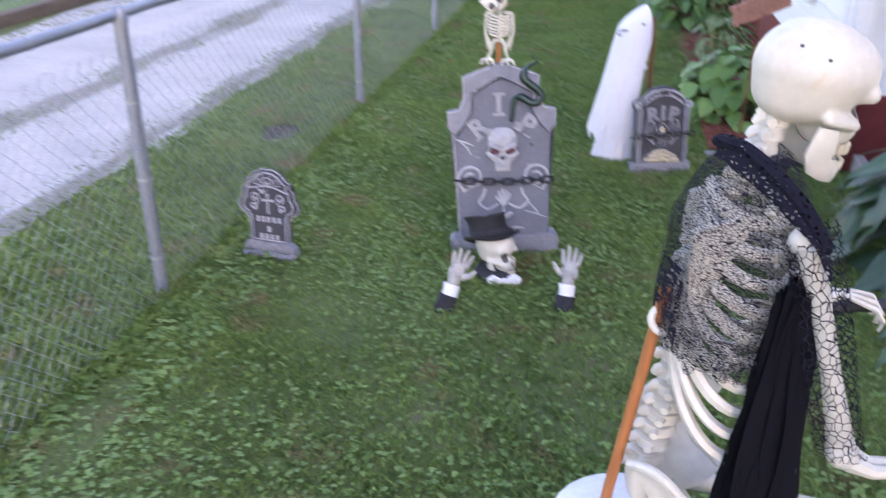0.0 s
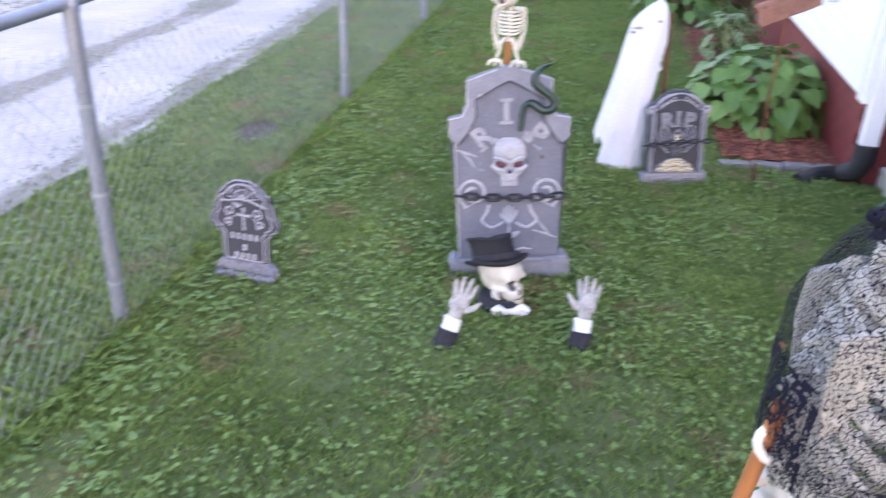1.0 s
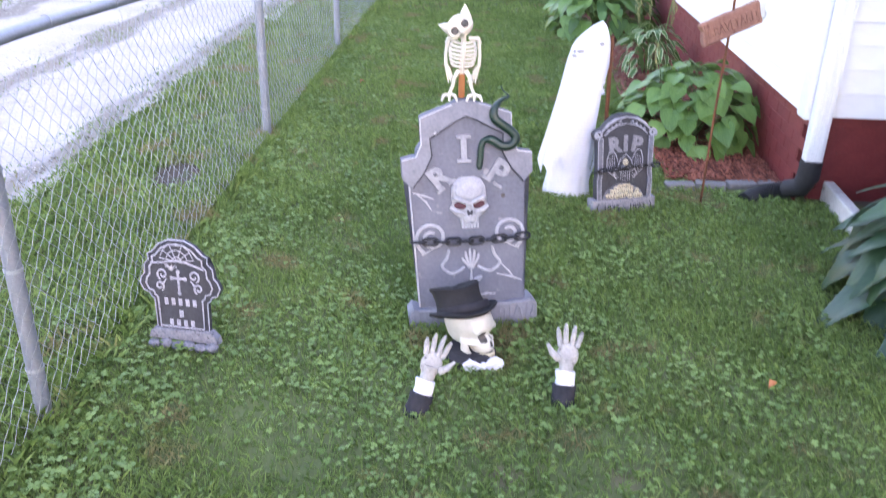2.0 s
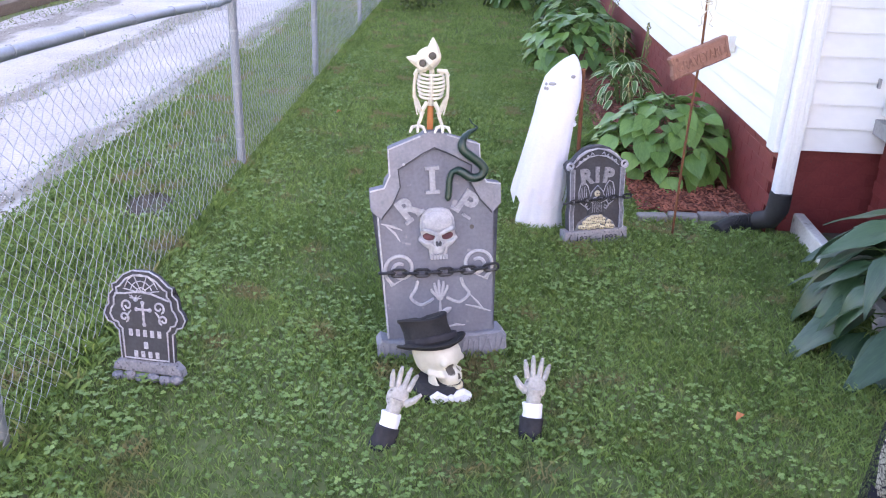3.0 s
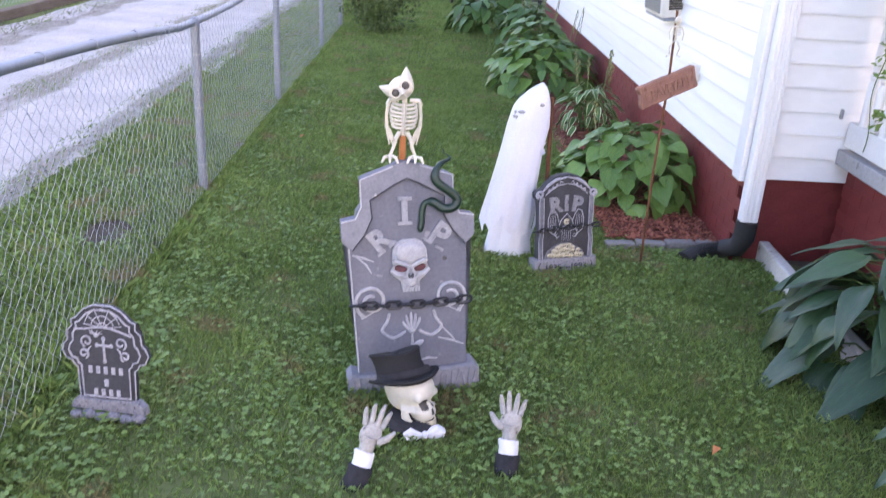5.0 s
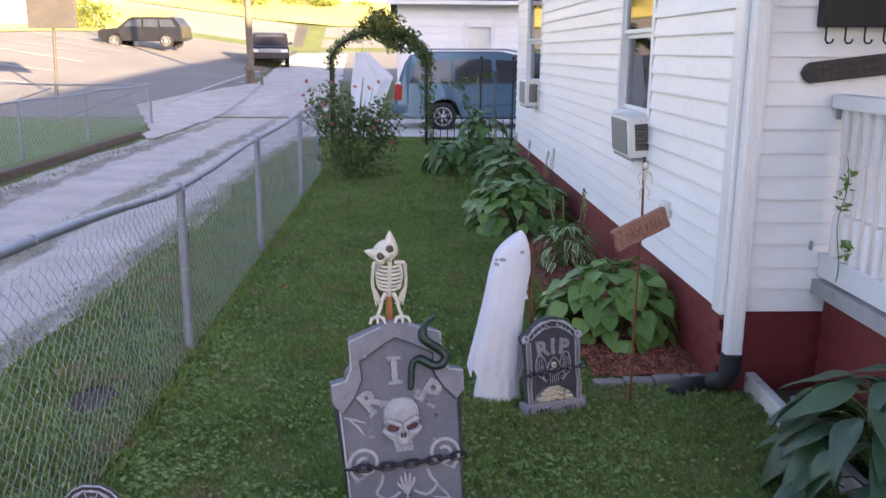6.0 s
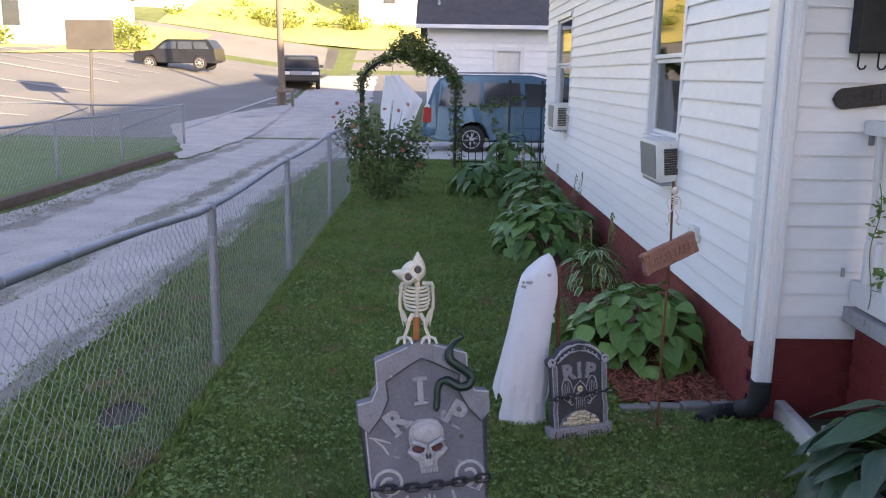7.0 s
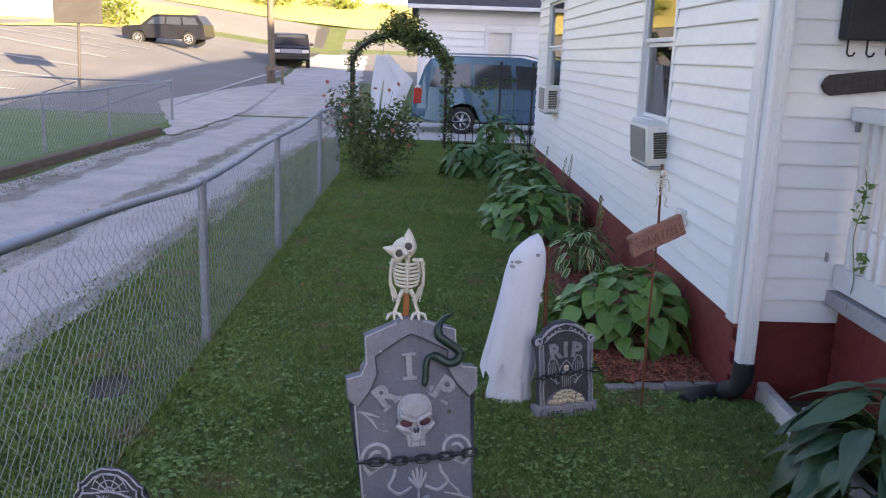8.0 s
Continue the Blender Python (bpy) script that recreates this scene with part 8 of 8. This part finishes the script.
solid("timber_barrier", b, M["bark"], "low brown timber barrier at the pole", "barrier", m=Matrix.Translation((-5.75, 30.8, rise(-5.75, 30.8))))
ls = thing("lot_sign", "dark blank signboard on a steel post", "sign", m=Matrix.Translation((-10.85, 24.6, rise(-10.85, 24.6))))
b = Build()
b.tube([(0, 0, -0.2), (0.12, 0, 2.5)], 0.05, 8)
part("post", b, M["signboard"], ls)
b = Build()
b.box((0.12, -0.06, 2.55), (1.5, 0.1, 0.92), ch=0.03)
part("board", b, M["signboard"], ls)


def ground_strip(name, p, q, w, label):
    b = Build()
    n = 16
    d = Vector((q[0] - p[0], q[1] - p[1])).normalized()
    vs = []
    for i in range(n):
        t = i / (n - 1)
        x, y = p[0] + (q[0] - p[0]) * t, p[1] + (q[1] - p[1]) * t
        for s in (-0.5, 0.5):
            px, py = x - d.y * w * s, y + d.x * w * s
            vs.append((px, py, rise(px, py) + 0.055))
    b.add(vs, [(2 * i, 2 * i + 1, 2 * i + 3, 2 * i + 2) for i in range(n - 1)])
    return solid(name, b, M["line"], label, "road marking", group="parking lines")


ground_strip("parking_line", (-7.4, 22.6), (-6.6, 36.5), 0.14, "long white painted edge line on asphalt")
for i in range(7):
    y = 24.0 + i * 2.6
    ground_strip("parking_line", (-20.5, y + 1.2), (-12.6, y), 0.13, "worn white parking line on asphalt")
for i in range(5):
    y = 26.5 + i * 2.4
    ground_strip("parking_line", (-6.55, y), (-5.7, y + 0.1), 0.12, "short white painted line on asphalt")


def far_tree(x, y, h, r, n, rng, label, size=0.42):
    t = thing("tree", label, "tree", m=Matrix.Translation((x, y, rise(x, y))), group="far trees")
    b = Build()
    b.tube([(0, 0, -0.3), (0.1, 0, h * 0.4), (0.0, 0.1, h * 0.8)], [0.25, 0.17, 0.06], 8)
    for k in range(6):
        a = k * 1.05
        b.tube([(0, 0, h * (0.32 + 0.05 * k)), (r * 0.35 * math.cos(a), r * 0.35 * math.sin(a), h * (0.5 + 0.05 * k)), (r * 0.7 * math.cos(a), r * 0.7 * math.sin(a), h * (0.58 + 0.05 * k))], [0.1, 0.06, 0.02], 6)
    part("trunk", b, M["bark"], t)
    b = Build()
    for k in range(9):
        a = k * 0.7 + rng.uniform(0, 1)
        rr = r * rng.uniform(0.15, 0.65)
        leaf_cloud(b, (rr * math.cos(a), rr * math.sin(a), h * rng.uniform(0.45, 0.92)), (r * 0.45, r * 0.45, r * 0.36), n // 9, size, rng, 0.1, 0.3, k)
    tagged(part("crown", b, M["farleaf"], t), kind="stuff")
    return t


rng = random.Random(41)
for x, y, h, r in ((-26, 74, 8, 4), (-19.5, 70, 6, 3.2), (-14, 82, 7, 3.5), (-33, 80, 9, 5), (-9, 104, 9, 5), (-22, 104, 10, 5.5), (2, 108, 10, 5), (-38, 62, 8, 4), (8, 92, 9, 5), (-1.5, 88, 5, 3)):
    far_tree(x, y, h, r, 1000, rng, "sunlit yellow-green tree on the hillside")
for x, y, h, r in ((-17.5, 47, 1.6, 1.4), (-20, 52, 1.8, 1.6), (-11, 60, 1.5, 1.8), (-6, 62, 1.3, 1.6), (-23, 42.6, 1.2, 1.2)):
    t = thing("shrub", "low sunlit shrub at the lot's edge", "shrub", m=Matrix.Translation((x, y, rise(x, y))), group="far shrubs")
    b = Build()
    leaf_cloud(b, (0, 0, h * 0.5), (r, r, h * 0.5), 500, 0.28, rng, 0.1, 0.2, x)
    tagged(part("crown", b, M["farleaf"], t), kind="stuff")
    b = Build()
    for k in range(7):
        b.tube([(0, 0, 0), (r * 0.5 * math.cos(k), r * 0.5 * math.sin(k), h * 0.7)], [0.03, 0.01], 5)
    part("stem_tangle", b, M["bark"], t)

b = Build()
for k in range(90):
    x, y = rng.uniform(-45, 14), rng.uniform(58, 96)
    s = rng.uniform(0.5, 1.6)
    leaf_cloud(b, (x, y, rise(x, y) + 0.25 * s), (s, s, 0.5 * s), 70, 0.34, rng, 0.1, 0.2, k)
solid("hill_scrub", b, M["farleaf"], "patchy yellow-green scrub on the sunlit hillside", "scrub", kind="stuff")

# ---------------------------------------------------------------- lawn
rs = np.random.RandomState(7)


def patch(x, y, f=1.0, s=0.0):
    """A smooth value from 0 to 1 that makes thick and thin places."""
    v = np.sin(x * 2.1 * f + 1.3 * np.sin(y * 1.7 * f + s)) + np.sin(y * 2.9 * f + 1.1 * np.sin(x * 2.3 * f + 2 * s) + s) + 0.7 * np.sin((x + y) * 5.3 * f + s * 3)
    return np.clip(v / 5.4 + 0.5, 0, 1)


# bare or thin places: centre, radii, how much is missing
BARE = [(-0.35, -0.75, 0.28, 0.2, 0.35), (0.05, -1.35, 0.3, 0.15, 0.3), (-0.2, 0.9, 0.35, 0.2, 0.3), (1.1, -1.0, 0.25, 0.2, 0.3), (-0.95, -1.6, 0.1, 0.3, 0.6), (0.72, -0.8, 0.22, 0.22, 0.55), (0.72, -1.2, 0.3, 0.2, 0.5), (0.3, -1.15, 0.2, 0.12, 0.45), (-0.75, 2.6, 0.2, 1.2, 0.3), (-0.65, 4.4, 0.2, 1.2, 0.3)]


def allowed(x, y):
    bed = (y > 1.72) & (x > 1.36 + 0.25 * np.clip(2.1 - y, 0, 1)) & (y < 11.6)
    side = (x > 2.2) & (y < 1.72)
    bare = ((x + 1.47) / 0.13) ** 2 + ((y - 1.49) / 0.18) ** 2 < 1
    wall = (x > 1.9) & (y > 1.5)
    lot = rs.uniform(0, 1, len(x))
    for cx, cy, rx, ry, p in BARE:
        bare = bare | ((((x - cx) / rx) ** 2 + ((y - cy) / ry) ** 2 < 1) & (lot < p))
    return ~(bed | side | bare | wall)


def scatter(n, x0, x1, y0, y1, thin, seed):
    x, y = rs.uniform(x0, x1, n), rs.uniform(y0, y1, n)
    keep = allowed(x, y) & (rs.uniform(0, 1, n) < 1 - thin + thin * patch(x, y, 1.0, seed))
    return x[keep], y[keep]


def raw_mesh(name, verts, faces, mat, label, category):
    me = bpy.data.meshes.new(name)
    nf, k = faces.shape
    me.vertices.add(len(verts))
    me.vertices.foreach_set("co", verts.astype(np.float32).ravel())
    me.loops.add(nf * k)
    me.loops.foreach_set("vertex_index", faces.astype(np.int32).ravel())
    me.polygons.add(nf)
    me.polygons.foreach_set("loop_start", np.arange(0, nf * k, k, dtype=np.int32))
    me.materials.append(mat)
    me.update(calc_edges=True)
    me.validate()
    return tagged(new(name, me), label, category, kind="stuff")


def blades(name, regions, label):
    vs, fs, o = [], [], 0
    for n, x0, x1, y0, y1, thin, h, w, seed in regions:
        x, y = scatter(n, x0, x1, y0, y1, thin, seed)
        m = len(x)
        a, b2 = rs.uniform(0, 2 * np.pi, m), rs.uniform(0, 2 * np.pi, m)
        hh = h * rs.uniform(0.45, 1.25, m) * (0.7 + 0.6 * patch(x, y, 1.7, seed + 1))
        ww = w * rs.uniform(0.7, 1.3, m)
        lean = hh * rs.uniform(0.15, 1.1, m)
        dx, dy = np.cos(a) * ww, np.sin(a) * ww
        lx, ly = np.cos(b2) * lean, np.sin(b2) * lean
        z = np.zeros(m)
        quad = np.stack([np.stack([x - dx, y - dy, z], 1), np.stack([x + dx, y + dy, z], 1),
                         np.stack([x + dx * 0.7 + lx * 0.4, y + dy * 0.7 + ly * 0.4, hh * 0.62], 1), np.stack([x + lx, y + ly, hh], 1)], 1)
        vs.append(quad.reshape(-1, 3))
        fs.append(o + np.arange(m * 4).reshape(-1, 4))
        o += m * 4
    return raw_mesh(name, np.concatenate(vs), np.concatenate(fs), M["blade"], label, "grass")


blades("grass", [
    (340000, -1.12, 2.25, -4.8, 1.6, 0.4, 0.03, 0.0022, 0.0),
    (180000, -1.12, 1.6, 1.6, 7.0, 0.4, 0.034, 0.003, 1.0),
    (80000, -1.12, 1.9, 7.0, 15.8, 0.3, 0.04, 0.005, 2.0),
    (72000, -2.15, -1.12, -4.8, 6.0, 0.3, 0.045, 0.003, 3.0),
    (20000, -2.15, -1.12, 6.0, 15.0, 0.3, 0.05, 0.005, 4.0),
    (9000, -1.24, -1.04, -3.0, 10.0, 0.2, 0.06, 0.003, 5.0),
    (7000, -3.6, -3.15, -2.0, 13.0, 0.9, 0.03, 0.003, 6.0),
    (8000, -2.45, -2.1, -2.5, 13.0, 0.95, 0.035, 0.004, 7.0),
    (4000, -5.5, -5.0, 2.0, 19.0, 0.95, 0.04, 0.005, 8.0),
], "short green lawn grass with clover and worn patches")


def clovers(name, regions, label):
    vs, fs, o = [], [], 0
    for n, x0, x1, y0, y1, thin, size, seed in regions:
        x, y = scatter(n, x0, x1, y0, y1, thin, seed)
        keep = rs.uniform(0, 1, len(x)) < np.clip(1.8 * patch(x, y, 1.4, seed + 2) - 0.1, 0.15, 1)
        x, y = x[keep], y[keep]
        m = len(x)
        a = rs.uniform(0, 2 * np.pi, m)
        s = size * rs.uniform(0.6, 1.3, m)
        z = rs.uniform(0.012, 0.03, m)
        tx, ty = rs.uniform(-0.35, 0.35, m), rs.uniform(-0.35, 0.35, m)
        pts = [np.stack([x, y, z], 1)]
        for k in range(3):
            for da, r in ((-0.9, 0.62), (-0.5, 0.98), (0.0, 0.94), (0.5, 0.98), (0.9, 0.62)):
                px, py = np.cos(a + k * 2.094 + da) * s * r, np.sin(a + k * 2.094 + da) * s * r
                pts.append(np.stack([x + px, y + py, z + px * tx + py * ty + 0.15 * s * abs(da)], 1))
        block = np.stack(pts, 1)
        vs.append(block.reshape(-1, 3))
        base = o + np.arange(m)[:, None] * 16
        for k in range(3):
            fs.append(np.concatenate([base, base + 1 + 5 * k, base + 2 + 5 * k, base + 3 + 5 * k, base + 4 + 5 * k, base + 5 + 5 * k], 1))
        o += m * 16
    return raw_mesh(name, np.concatenate(vs), np.concatenate(fs), M["clover"], label, "clover")


clovers("clover", [
    (34000, -1.1, 2.2, -4.7, 1.6, 0.5, 0.0105, 0.5),
    (14000, -1.1, 1.6, 1.6, 6.5, 0.5, 0.012, 1.5),
    (6000, -2.1, -1.12, -2.0, 6.0, 0.5, 0.015, 2.5),
    (2600, -1.12, -0.75, -2.5, 6.0, 0.2, 0.016, 3.5),
], "low green clover leaves among the grass")


def flecks(name, regions, mat, label, category):
    """Loose flat bits lying at all angles on the ground."""
    vs, fs, o = [], [], 0
    for n, x0, x1, y0, y1, s0, s1, far in regions:
        x = rs.normal((x0 + x1) / 2, (x1 - x0) / 4, n) if far else rs.uniform(x0, x1, n)
        y = rs.uniform(y0, y1, n)
        s = rs.uniform(s0, s1, n)
        a = rs.uniform(0, 2 * np.pi, n)
        z = np.array([rise(p, q) for p, q in zip(x, y)]) + 0.014
        corner = []
        for k, up in enumerate((0.0, 0.45, 0.1, 0.5)):
            r = s * rs.uniform(0.6, 1.1, n)
            corner.append(np.stack([x + r * np.cos(a + k * 1.57), y + r * np.sin(a + k * 1.57), z + up * s], 1))
        vs.append(np.stack(corner, 1).reshape(-1, 3))
        fs.append(o + np.arange(n * 4).reshape(-1, 4))
        o += n * 4
    return raw_mesh(name, np.concatenate(vs), np.concatenate(fs), mat, label, category)


flecks("loose_gravel", [(16000, -5.2, -2.25, -1.0, 9.0, 0.004, 0.010, False), (6000, -5.2, -2.3, 9.0, 24.0, 0.006, 0.015, False)], M["grit"], "loose pale gravel stones on the alley", "gravel")
flecks("leaf_litter", [(2200, -5.5, -4.7, 2.0, 16.0, 0.006, 0.02, True), (1400, -3.7, -3.0, 1.0, 16.0, 0.005, 0.014, True), (1800, -2.35, -2.05, -1.0, 14.0, 0.005, 0.014, True)], M["litter"], "dark dry leaf litter along the gravel", "leaf litter")
